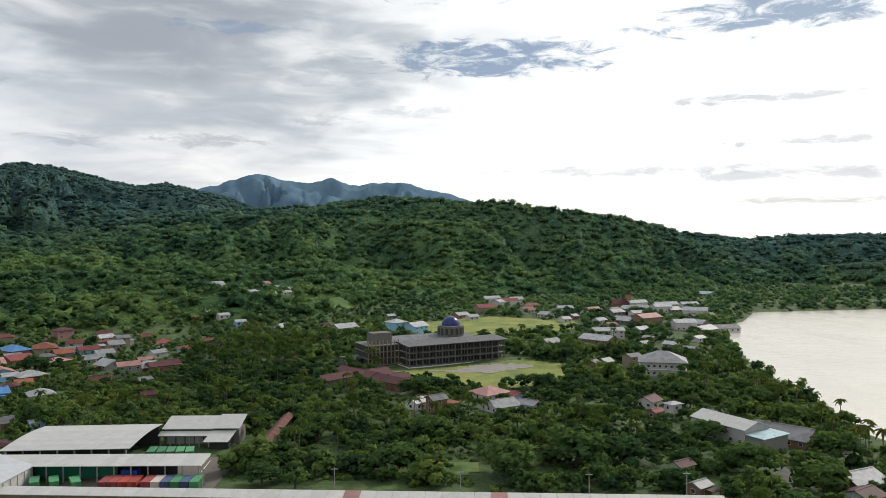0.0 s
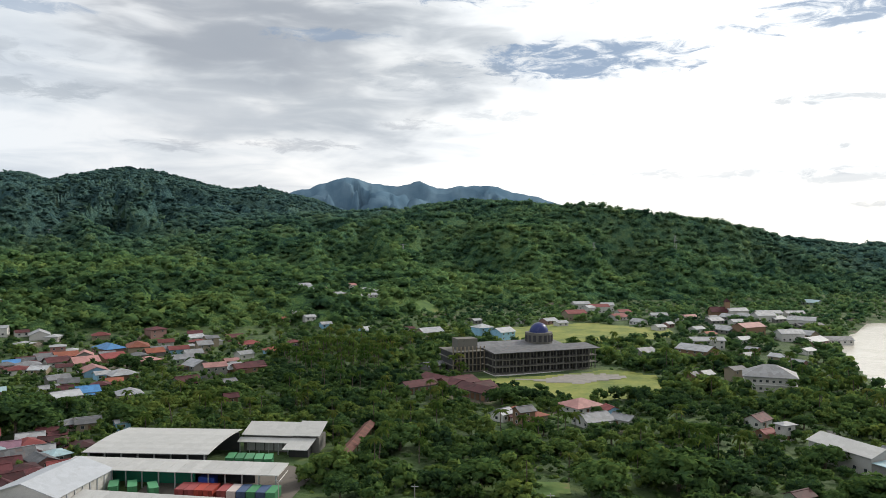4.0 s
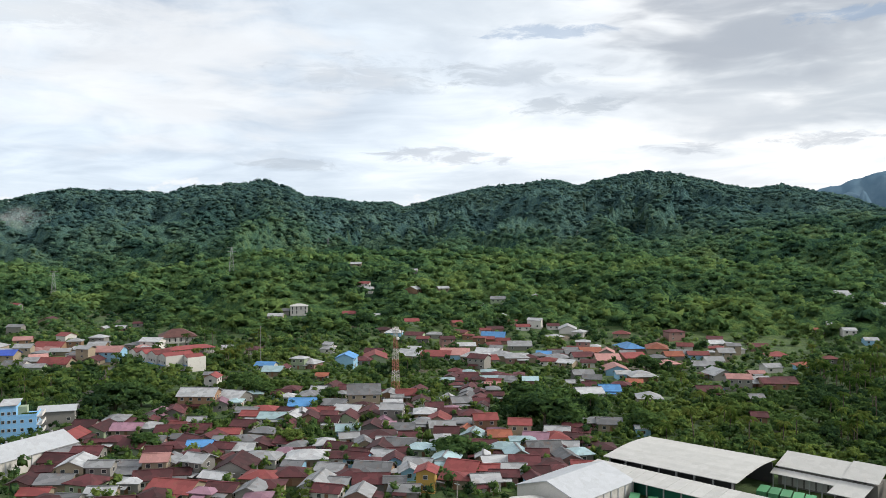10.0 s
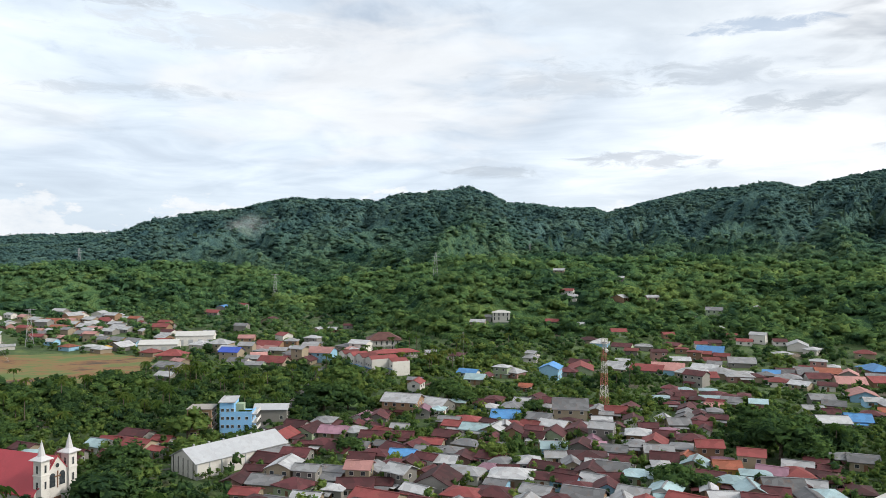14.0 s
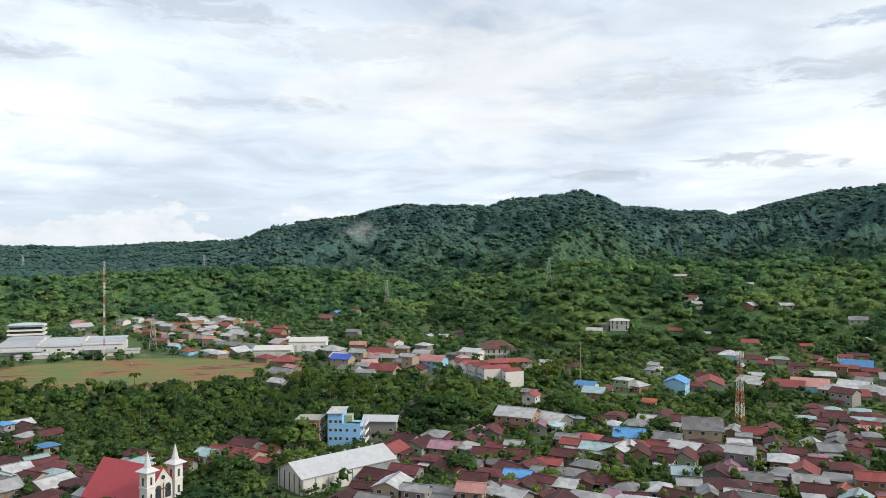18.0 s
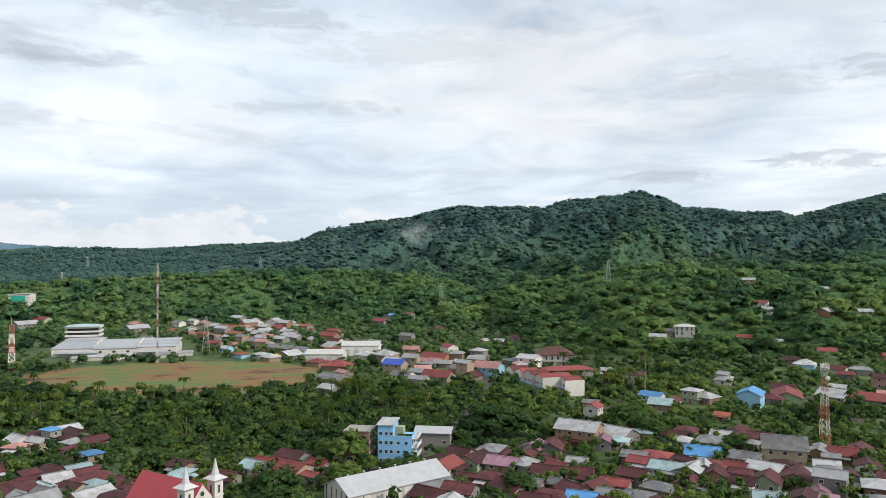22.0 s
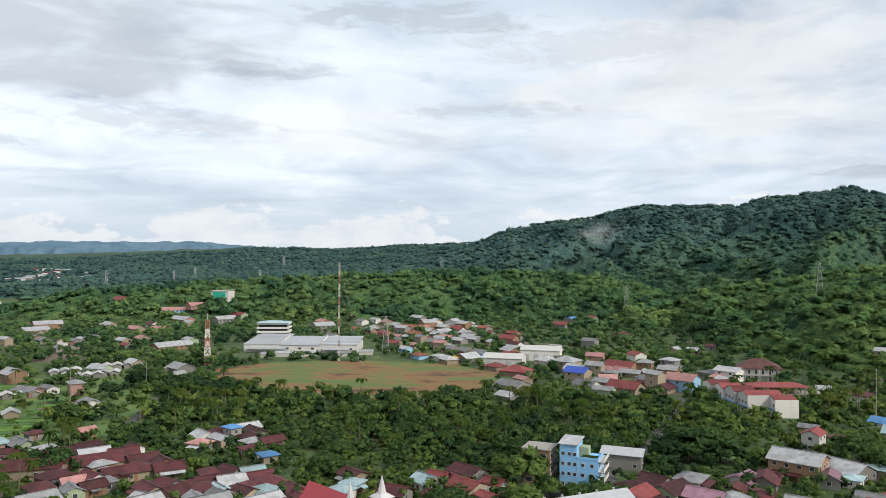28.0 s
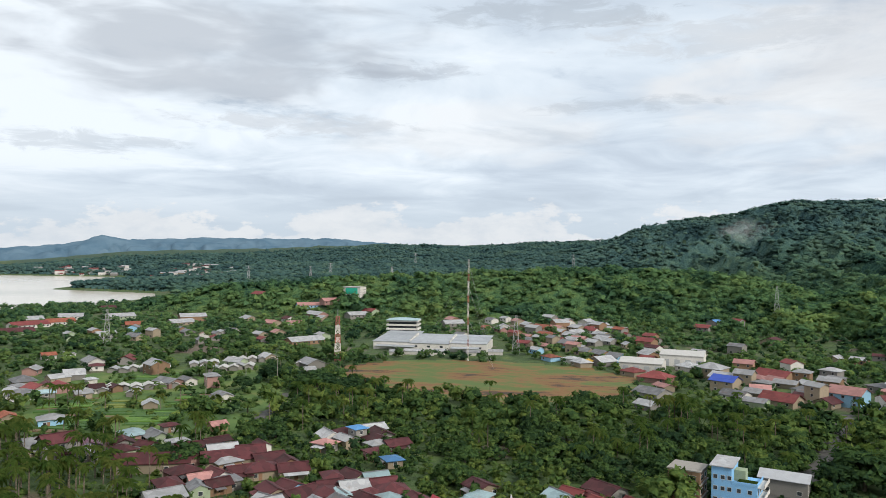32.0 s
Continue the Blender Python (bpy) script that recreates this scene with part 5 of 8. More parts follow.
def coast_houses():
    root = thing("coast_villa", 106, 373, -14, "pale two-storey house with a pyramid roof", "house")
    BUILT.append((106, 373, 13))
    part("wall", [box(-10.5, -8, -1, 10.5, 8, 6.6)], WALLS["w"][1], root)
    part("roof", [hip_sheet(21, 16, 6.6, 4.6, 1.0, 0.25)], ROOFS["w"][1], root)
    part("ledge", [box(-11, -8.6, 3.1, 11, 8.6, 3.4)], WALLS["w"][1], root)
    windows_round(root, 21, 16, 2, 3.3, WINDOW, "fe", 2.6)
    root = thing("coast_hall", 95, 256, -62, "hall with a pale blue gabled metal roof", "hall")
    BUILT.extend([(95, 256, 11), (92, 263, 8), (99, 246, 8)])
    part("wall", [gable_block(22, 11, -1, 5.6, 1.8)], WALLS["w"][1], root)
    part("roof", [gable_sheet(22, 11, 5.6, 1.9)], WHITE_STEEL, root)
    part("annex_roof", [slab([(11.5, -6, 4.4), (19, -6, 4.4), (19, 6, 4.9), (11.5, 6, 4.9)], 0.14)], ROOFS["c"][1], root)
    part("annex_wall", [box(11.1, -5.4, -1, 18.4, 5.4, 4.3)], WALLS["g"][1], root)
    windows_round(root, 22, 11, 1, 3, None, "fe")
    root = thing("pier", 214, 640, 20, "low timber pier with open sheds over the water", "pier", z=0.4)
    part("deck", [box(-22, -5, 0.8, 24, 5, 1.2)], WOOD, root)
    for i in range(9):
        for s in (-4, 4):
            part("pile", [tube((-20 + i * 5.2, s, -3), (-20 + i * 5.2, s, 0.9), 0.25)], WOOD, root)
    part("shed_roof", [gable_sheet(22, 9, 4.2, 1.4)], ROOFS["g"][1], root)
    for s in (-1, 1):
        for i in range(5):
            part("post", [box(-10 + i * 5 - 0.12, s * 4 - 0.12, 1.2, -10 + i * 5 + 0.12, s * 4 + 0.12, 4.3)], WOOD, root)
    root = thing("chapel", 160, 700, 10, "small brown chapel with a square tower", "chapel")
    part("nave", [gable_block(14, 8, -1, 5, 3.5)], WALLS["t"][1], root)
    part("roof", [gable_sheet(14, 8, 5, 3.6)], ROOFS["m"][1], root)
    part("tower", [box(6, -2, -1, 10, 2, 13)], WALLS["t"][1], root)
    part("spire", [hip_sheet(4, 4, 13, 3, 0.3)], ROOFS["m"][1], root, at=pose(8, 0, 0))


def school():
    root = thing("factory_hall", -606, 25, 82, "wide white factory hall with pale metal roofs", "factory")
    for a in (-40, -20, 0, 20, 40):
        for b in (-32, -12, 8, 28):
            BUILT.append((-612 + b, 22 + a, 14))
    for i, (x, w, d0, d1, z) in enumerate(((-25.5, 24, -13, 30, 5.6), (0, 26.6, -13, 20, 5.2), (25.5, 24, -12, 16, 5.8))):
        d = d1 - d0
        part("wall", [box(x - w / 2, d0, -1, x + w / 2, d1, z)], WALLS["w"][1], root)
        n = 5
        for j in range(n):
            a, b = d0 - 0.6 + (d + 1.2) * j / n, d0 - 0.6 + (d + 1.2) * (j + 1) / n - 0.05
            part("roof_sheet", [slab([(x - w / 2 - 0.5, a, z + 0.1 + j * 0.5), (x + w / 2 + 0.4, a, z + 0.1 + j * 0.5), (x + w / 2 + 0.4, b, z + 0.6 + j * 0.5), (x - w / 2 - 0.5, b, z + 0.6 + j * 0.5)], 0.16)], FACTORY_ROOF, root)
    for s in range(5):
        part("stepped_parapet", [box(12.9, -12 + s * 5, 4, 13.7, -7.2 + s * 5, 6.9 + s * 0.55)], WALLS["w"][1], root)
        part("stepped_parapet", [box(-13.9, -10 + s * 5, 4, -13.2, -5.2 + s * 5, 6.7 + s * 0.55)], WALLS["w"][1], root)
    for k in range(9):
        part("window_band", WIDE_WINDOW, None, root, at=pose(-34 + k * 8.4, -13.05, 2.4))
    for k, (x, w) in enumerate(((-22, 26), (24, 18))):
        part("canopy", [slab([(x - w / 2, -17.5, 3.0), (x + w / 2, -17.5, 3.0), (x + w / 2, -12.9, 3.7), (x - w / 2, -12.9, 3.7)], 0.14)], FACTORY_ROOF, root)
    for x, y, w, d in ((-575, 14, 9, 7), (-571, 24, 8, 7), (-577, 31, 7, 6), (-574, 52, 8, 6), (-570, 5, 8, 6), (-580, 66, 9, 6)):
        root = thing("low_shed", x, y, 80 + (x * 7) % 13, "low shed with a pale metal roof beside the factory", "shed", "low sheds")
        BUILT.append((x, y, w / 2))
        part("wall", [gable_block(w, d, -1, 2.2, 0.9)], WALLS["w"][1], root)
        part("roof", [gable_sheet(w, d, 2.2, 1.0, 0.4)], ROOFS["w"][1], root)
    root = thing("white_office_block", -652, 0, 86, "white four-storey office block with open galleries", "office building")
    BUILT.append((-652, 0, 18))
    part("core", [box(-10, -5, -1, 10, 8, 14)], GLASS, root)
    for fl in range(5):
        part("gallery", [box(-11.5, -6.5, 2.4 + fl * 2.9, 11.5, 8.6, 3.6 + fl * 2.9)], WALLS["w"][1], root)
    part("roof", [hip_sheet(22, 15, 15.3, 1.4, 0.6)], ROOFS["c"][1], root)
    for i, (x, y, w, d, rot, z) in enumerate(((-533, 148, 23, 18, 70, 5.5), (-556, 176, 24, 18, 70, 6.5))):
        root = thing("depot", x, y, rot, "white depot with a shallow gabled metal roof", "depot", "depots")
        BUILT.append((x, y, 17))
        part("wall", [gable_block(w, d, -1, z, 1.8)], WALLS["w"][1], root)
        part("roof", [gable_sheet(w, d, z, 1.9, 0.5, 0.2)], WHITE_STEEL, root)
        for k in range(4):
            part("door", [box(-w / 2 + 2 + k * w / 4, -d / 2 - 0.1, 0, -w / 2 + 5 + k * w / 4, -d / 2, 4)], GREY_STEEL, root)
    gx, gy = -856, -72
    root = thing("green_fronted_building", gx, gy, 70, "white hillside building with a green glazed front", "building")
    BUILT.append((gx, gy, 15))
    root.scale = (0.75, 0.75, 0.62)
    part("wall", [box(-13, -8, -4, 13, 8, 13)], WALLS["w"][1], root)
    part("green_front", [box(-9, -8.3, 2, 9, -8, 11.5)], paint("green_glazing", (0.03, 0.33, 0.24), 0.4), root, "green glazed panels")
    part("roof", [slab([(-14, -9, 13.2), (14, -9, 14.6), (14, 9, 14.8), (-14, 9, 13.4)], 0.4)], WALLS["w"][1], root)
    windows_round(root, 26, 16, 3, 3.6, WINDOW, "s", 3)


def long_maroon_houses():
    for x, y, rot, w, d in ((-316, -36, 102, 21, 8), (-322, -15, 118, 17, 9)):
        root = thing("long_house", x, y, rot - 180 if rot > 110 else rot - 180 + 180, "long low house with a maroon metal roof", "house", "houses of the town")
        BUILT.append((x, y, w / 2 + 1))
        part("wall", [gable_block(w, d, -1, 3.2, 1.9)], WALLS["e"][1], root)
        part("roof", [gable_sheet(w, d, 3.2, 2.0, 0.6)], ROOFS["m"][1], root)
        windows_round(root, w, d, 1, 3, None, "fb", 3.6)


BEDS = [(-372, -92), (-386, -66), (-404, -112), (-402, -86), (-424, -64), (-478, -106)]


def garden():
    """Vegetable beds in strips, and the low open sheds between them."""
    rng = random.Random(14)
    greens = [soil("bed_" + n, st, 0.5) for n, st in (("bright", [(0.3, (0.05, 0.13, 0.02)), (0.7, (0.11, 0.21, 0.03))]), ("deep", [(0.3, (0.025, 0.075, 0.015)), (0.7, (0.06, 0.13, 0.025))]),
                                                      ("yellow", [(0.3, (0.10, 0.15, 0.025)), (0.7, (0.17, 0.19, 0.04))]), ("earth", [(0.3, (0.10, 0.065, 0.035)), (0.7, (0.17, 0.12, 0.07))]))]
    for cx, cy in BEDS:
        root = thing("vegetable_plot", cx, cy, 8 + rng.uniform(-14, 14), "strips of green vegetable beds with bare earth paths", "garden plot", "vegetable plots")
        n = 7
        for i in range(n):
            mat = greens[rng.choice((0, 0, 0, 0, 1, 1, 1, 2, 3))]
            a, long = -14 + i * 4.1, rng.uniform(8.5, 11)
            high = 0.35 if mat is greens[3] else rng.uniform(0.5, 0.9)
            part("bed", [slab([(a, -long, high), (a + 3.5, -long, high), (a + 3.5, long, high), (a, long, high)], high + 0.4)], mat, root)
    for x, y, rot, n, long in ((-443, -98, 118, 6, 8), (-432, -114, 112, 2, 10), (-497, -119, 112, 4, 8), (-487, -131, 100, 2, 7), (-515, -96, 112, 3, 9), (-532, -74, 108, 5, 9), (-498, -82, 104, 4, 7), (-505, -70, 100, 2, 8), (-428, -95, 100, 1, 9), (-520, -40, 96, 2, 12)):
        c, q = math.cos(radians(rot)), math.sin(radians(rot))
        for i in range(n):
            off = (i - (n - 1) / 2) * 5.4
            sx, sy = x + c * off, y + q * off
            root = thing("poultry_shed", sx, sy, rot + 90, "low open shed with a white metal roof", "shed", "low white sheds")
            BUILT.append((sx, sy, 4.5))
            long_here = long * rng.uniform(0.8, 1.2)
            part("roof", [gable_sheet(long_here, 4.4, 2.1 + rng.uniform(-0.2, 0.2), 0.9, 0.4, 0.12)], WHITE_STEEL if rng.random() < 0.7 else ROOFS["w"][1], root)
            part("wall", [gable_block(long_here - 0.4, 4.2, -1, 1.9, 0.7)], WALLS["g"][1], root)


MARKET = ((-40, 364, -46, 26, 9), (-23, 345, -46, 20, 9), (-50, 352, 44, 16, 8))


def market_roofs():
    """Long maroon roofs before the domed building."""
    for x, y, rot, w, d in MARKET:
        root = thing("market_shed", x, y, rot, "long low market shed with a maroon metal roof", "shed", "market sheds")
        BUILT.append((x, y, w / 2 - 1))
        part("wall", [gable_block(w, d, -1, 3.4, 1.7)], WALLS["g"][1], root)
        part("roof", [gable_sheet(w, d, 3.4, 1.8, 0.7)], ROOFS["m"][1], root)
        for i in range(6):
            part("stall_front", [box(-w / 2 + 0.6 + i * w / 6, -d / 2 - 0.12, 0, -w / 2 - 0.4 + (i + 1) * w / 6, -d / 2 - 0.02, 2.5)], WOOD, root)


# ---- masts and pylons ----
def lattice(root, h, foot, top, bays, bands, r=0.09, legs=4):
    """A tapering lattice tower; bands: materials used bay by bay from the ground."""
    def corner(i, t):
        s = (foot + (top - foot) * t) / 2
        a = 2 * math.pi * (i + 0.5) / legs
        return (s * 1.414 * math.cos(a), s * 1.414 * math.sin(a), h * t)

    for b in range(bays):
        t0, t1 = b / bays, (b + 1) / bays
        pieces = []
        for i in range(legs):
            j = (i + 1) % legs
            pieces += [tube(corner(i, t0), corner(i, t1), r, n=4), tube(corner(i, t0), corner(j, t1), r * 0.55, n=4), tube(corner(j, t0), corner(i, t1), r * 0.55, n=4), tube(corner(i, t1), corner(j, t1), r * 0.5, n=4)]
        part("lattice_section", pieces, bands[b % len(bands)], root)


def masts():
    red, white = RED_PAINT, WHITE_PAINT
    root = thing("radio_tower", -261, 266, 20, "red and white lattice radio tower among the houses", "radio tower")
    lattice(root, 29, 2.8, 1.1, 12, (red, red, white, white), 0.075)
    part("platform", [tube((0, 0, 27.2), (0, 0, 27.6), 1.5, n=10)], STEEL, root)
    for i in range(6):
        a = i * math.pi / 3
        part("antenna", [box(-0.18, -0.12, 0, 0.18, 0.12, 2.2)], WALLS["w"][1], root, at=pose(1.4 * math.cos(a), 1.4 * math.sin(a), 26.6, 0, 0, math.degrees(a) + 90))
    part("dish", [tube((1.3, -0.6, 24), (1.6, -0.9, 24), 0.8, 0.5, n=12)], WALLS["w"][1], root)
    root = thing("guyed_mast", -549, 49.5, 0, "tall thin red and white guyed mast", "mast")
    lattice(root, 60, 0.7, 0.7, 14, (white, white, red), 0.08, 3)
    for a in (30, 150, 270):
        for hh in (24, 44, 58):
            part("guy_wire", [tube((0, 0, hh), (30 * math.cos(radians(a)), 30 * math.sin(radians(a)), 0), 0.03, n=4)], STEEL, root)
    root = thing("stout_mast", -539, -26, 15, "stout red and white lattice mast beside the field", "mast")
    lattice(root, 26, 3.4, 2.0, 10, (red, red, white, white), 0.24)
    for q, z0, z1 in ((1.4, 3, 6), (1.2, 11, 13.6), (1.0, 18.6, 21)):
        part("panel", [box(-q, -q, z0, q, q, z1)], white, root)
    part("top_antenna", [tube((0, 0, 26), (0, 0, 30), 0.15)], STEEL, root)
    for x, y, h, rot in ((-144, 878, 24, 5), (75, 951, 20, -5), (175, 979, 22, -10), (-643, 417, 27, 60), (-742, 297, 25, 70), (-735, 1125, 22, 30), (-970, 786, 20, 50), (-1459, -222, 26, 100), (-1413, -247, 22, 100),
                         (-590, -190, 24, 115), (-588, 79, 24, 85), (-1879, -110, 30, 95), (-1564, 220, 30, 80), (-1330, -330, 30, 105), (-1290, -90, 26, 95)):
        root = thing("pylon", x, y, rot, "grey steel lattice power pylon", "pylon", "power pylons")
        far = math.hypot(x - EYE[0], y - EYE[1])
        lattice(root, h, h * 0.2, 1.0, 5, (STEEL,), max(0.13, far * 0.00018))
        for z in (0.72, 0.85, 0.98):
            part("cross_arm", [tube((-h * 0.14, 0, h * z), (h * 0.14, 0, h * z), max(0.12, far * 0.00016), n=4)], STEEL, root)


def pole(x, y, h, label="slim grey street pole"):
    root = thing("pole", x, y, 0, label, "pole", "poles")
    part("shaft", [tube((0, 0, -0.5), (0, 0, h), 0.16, 0.09, n=8)], CONCRETE, root)
    part("cross_bar", [box(-0.9, -0.06, h - 0.6, 0.9, 0.06, h - 0.45)], STEEL, root)


# ---- fields and roads ----
def in_polygon(x, y, pts):
    inside = np.zeros(np.shape(x), bool)
    for (ax, ay), (bx, by) in zip(pts, pts[1:] + pts[:1]):
        if ay != by:
            inside ^= ((ay > y) != (by > y)) & (x < (bx - ax) * (y - ay) / (by - ay) + ax)
    return inside


FIELDS = []


def field(name, label, pts, mat, lift=0.15, step=3.0):
    """A patch of open ground laid over the land."""
    FIELDS.append(pts)
    xs, ys = [p[0] for p in pts], [p[1] for p in pts]
    gx, gy = np.arange(min(xs), max(xs) + step, step), np.arange(min(ys), max(ys) + step, step)
    X, Y = np.meshgrid(gx, gy, indexing="ij")
    keep = in_polygon(X + step / 2 + fbm(X, Y, 25, 2, 3) * 4, Y + step / 2 + fbm(X, Y, 25, 2, 4) * 4, pts)
    Z = land_height(X, Y) + lift
    ny = len(gy)
    i, j = np.nonzero(keep[:-1, :-1])
    f = np.stack([i * ny + j, (i + 1) * ny + j, (i + 1) * ny + j + 1, i * ny + j + 1], -1)
    me = mesh_from(name, np.stack([X, Y, Z], -1).reshape(-1, 3), f, mat, True)
    return tagged(new(name, me), label, "field", kind="structure")


def soil(name, stops, scale=0.06, stretch=None):
    m, k, b = material(name)
    p = place(k)
    if stretch:
        long = k.add("ShaderNodeVectorMath")
        long.operation = "MULTIPLY"
        k.put(long.inputs[0], p)
        long.inputs[1].default_value = stretch
        p = long.outputs[0]
    v = k.math("ADD", k.math("MULTIPLY", k.noise(p, scale, 5.0, 0.6), 0.75), k.math("MULTIPLY", k.noise(p, scale * 9, 4.0, 0.6), 0.25))
    k.put(b.inputs["Base Color"], k.ramp(v, stops))
    b.inputs["Roughness"].default_value = 0.95
    return m


def fields():
    brown = soil("cut_field", [(0.40, (0.035, 0.025, 0.016)), (0.43, (0.13, 0.062, 0.024)), (0.485, (0.17, 0.09, 0.03)), (0.52, (0.12, 0.105, 0.028)), (0.58, (0.065, 0.11, 0.022))], 0.05, (1.4, 0.5, 1.0))
    lush = soil("bright_grass", [(0.35, (0.03, 0.07, 0.015)), (0.5, (0.06, 0.12, 0.022)), (0.60, (0.10, 0.145, 0.03)), (0.68, (0.15, 0.11, 0.055))])
    yellow = soil("dry_grass", [(0.35, (0.07, 0.11, 0.02)), (0.5, (0.15, 0.18, 0.03)), (0.65, (0.24, 0.23, 0.05))])
    tar = soil("worn_asphalt", [(0.3, (0.045, 0.045, 0.045)), (0.7, (0.10, 0.10, 0.095))], 0.3)
    gravel = soil("grey_gravel", [(0.3, (0.16, 0.15, 0.14)), (0.7, (0.27, 0.25, 0.23))], 0.3)
    field("brown_field", "mown brown and green field with scorched streaks", [(-520, -20), (-545, 10), (-552, 70), (-540, 118), (-500, 140), (-462, 130), (-432, 100), (-424, 70), (-432, 40), (-450, 10), (-480, -8)], brown)
    field("garden_plots", "green vegetable plots and grass", [(-352, -70), (-352, -28), (-392, -22), (-420, -30), (-470, -35), (-500, -62), (-500, -130), (-450, -160), (-400, -130), (-368, -110)], lush, 0.12)
    field("dry_meadow", "yellow-green meadow behind the domed building", [(-20, 500), (-24, 600), (40, 640), (105, 600), (95, 560), (60, 530), (20, 500)], yellow)
    field("lawn", "yellow-green grass before the domed building", [(-44, 392), (-20, 392), (20, 408), (46, 420), (62, 400), (56, 350), (20, 340), (-12, 362)], yellow)
    field("forecourt", "grey gravel forecourt of the domed building", [(-8, 388), (34, 410), (44, 396), (22, 380)], gravel, 0.3)
    field("hill_meadow", "bright grass on the hillside terrace", [(-122, 652), (-95, 650), (-72, 684), (-94, 698)], lush, 0.3)
    field("yard_lawn", "bright green grass plot among trees", [(-302, 165), (-318, 168), (-330, 188), (-312, 192)], lush)
    field("road", "worn asphalt road through the town", [(-262, 88), (-258, 84), (-300, 128), (-336, 160), (-420, 205), (-416, 211), (-332, 166), (-296, 134)], tar, 0.1, 1.5)
    field("road", "worn asphalt lane near the shore", [(91, 190), (95, 190), (99, 225), (102, 255), (106, 300), (102, 300), (97, 256), (94, 225)], tar, 0.1, 1.5)
    field("road", "worn asphalt lane between the plots", [(-385, -24), (-385, -29), (-405, -28), (-440, -34), (-440, -29), (-405, -22)], tar, 0.25, 1.5)
    field("clearing", "grassy clearing between trees", [(-14, 218), (8, 216), (10, 228), (-12, 230)], lush)
    field("clearing", "grassy clearing by the village", [(-152, 205), (-146, 185), (-140, 190), (-143, 210)], lush)


fields()
freight_yard()
containers()
sports_hall()
church()
blue_hotel()
shop_row()
domed_building()
coast_houses()
school()
long_maroon_houses()
garden()
market_roofs()
masts()
for px, py, ph in ((-62, 196.5, 9), (-28, 195, 9), (4, 193, 9), (36, 191, 9), (60, 190, 9), (-137, 170, 9), (-360, 262, 22), (-432, -64, 16), (-470, -58, 14), (-455, -38, 14)):
    pole(px, py, ph)

# ---- the town's houses ----
house(-235, 120, 137, 9.3, 7.2, "w", 2)
house(-228, 124, 45, 6.6, 4.9, "w", 2)
house(-232, 114, 45, 8.2, 7.9, "g")
house(-224, 119, 25, 8.8, 7.6, "m")
house(-213, 118, 45, 6.9, 5.3, "w")
house(-216, 127, 44, 5.0, 4.7, "w")
house(-230, 133, 43, 6.7, 6.3, "g")
house(-254, 131, 47, 8.3, 7.6, "m")
house(-222, 137, 51, 6.6, 6.2, "p", 2)
house(-226, 143, 136, 8.4, 7.2, "g")
house(-216, 133, 58, 9.6, 8.1, "m")
house(-214, 140, 51, 5.6, 4.8, "m")
house(-213, 145, 23, 6.4, 6.2, "w", 2)
house(-203, 133, 32, 12.0, 10.2, "r")
house(-193, 141, 35, 7.3, 6.4, "m")
house(-208, 154, 132, 11.3, 10.5, "m")
house(-211, 165, 35, 10.1, 7.4, "w")
house(-195, 154, 35, 9.2, 7.7, "r")
house(-187, 151, 133, 7.3, 7.2, "m")
house(-237, 159, 49, 7.3, 6.4, "b")
house(-236, 168, 40, 8.3, 6.8, "g")
house(-243, 166, 122, 7.6, 7.2, "m")
house(-245, 174, 42, 7.7, 5.7, "r")
house(-258, 170, 55, 8.0, 6.2, "m")
house(-250, 160, 37, 6.7, 5.1, "g")
house(-225, 167, 41, 7.1, 6.8, "w")
house(-234, 174, 42, 7.4, 6.8, "g")
house(-252, 152, 40, 5.0, 4.9, "g")
house(-239, 146, 52, 7.2, 5.9, "m")
house(-281, 146, 126, 10.4, 8.3, "m")
house(-275, 153, 46, 9.2, 7.7, "v")
house(-281, 164, 137, 5.3, 4.3, "m")
house(-262, 162, 48, 9.0, 6.6, "m")
house(-287, 176, 144, 8.8, 7.0, "m")
house(-274, 168, 125, 6.3, 6.1, "m")
house(-323, 213, 133, 7.7, 5.7, "r", 2)
house(-295, 191, 42, 13.9, 10.9, "w", 2)
house(-294, 203, 25, 16.4, 12.0, "w")
house(-251, 184, 37, 8.0, 7.8, "m")
house(-261, 194, 38, 8.4, 6.6, "r")
house(-266, 202, 41, 8.7, 6.8, "r")
house(-254, 198, 38, 9.4, 8.8, "c")
house(-289, 231, 130, 8.5, 6.7, "m")
house(-274, 229, 133, 9.3, 7.3, "g")
house(-279, 238, 36, 6.0, 5.8, "w")
house(-266, 240, 24, 5.0, 4.9, "w")
house(-251, 239, 51, 12.4, 11.4, "g", 2)
house(-262, 217, 45, 9.9, 8.4, "b")
house(-251, 212, 43, 7.4, 7.1, "r")
house(-247, 217, 31, 6.4, 5.1, "r")
house(-242, 224, 27, 9.5, 8.9, "w")
house(-242, 231, 37, 7.5, 6.7, "m")
house(-248, 202, 123, 8.2, 8.0, "w")
house(-249, 207, 143, 6.3, 6.1, "w")
house(-232, 215, 127, 8.1, 7.7, "m")
house(-232, 226, 128, 10.4, 10.1, "m")
house(-222, 228, 37, 8.1, 7.2, "w", 2)
house(-229, 242, 136, 5.4, 4.9, "m")
house(-216, 213, 127, 7.7, 7.4, "m")
house(-220, 205, 52, 7.6, 7.2, "c")
house(-204, 205, 51, 10.9, 10.3, "m")
house(-206, 218, 44, 7.6, 7.2, "g")
house(-207, 229, 53, 7.8, 7.5, "g")
house(-206, 236, 128, 9.0, 7.6, "r")
house(-196, 212, 40, 7.2, 6.3, "m")
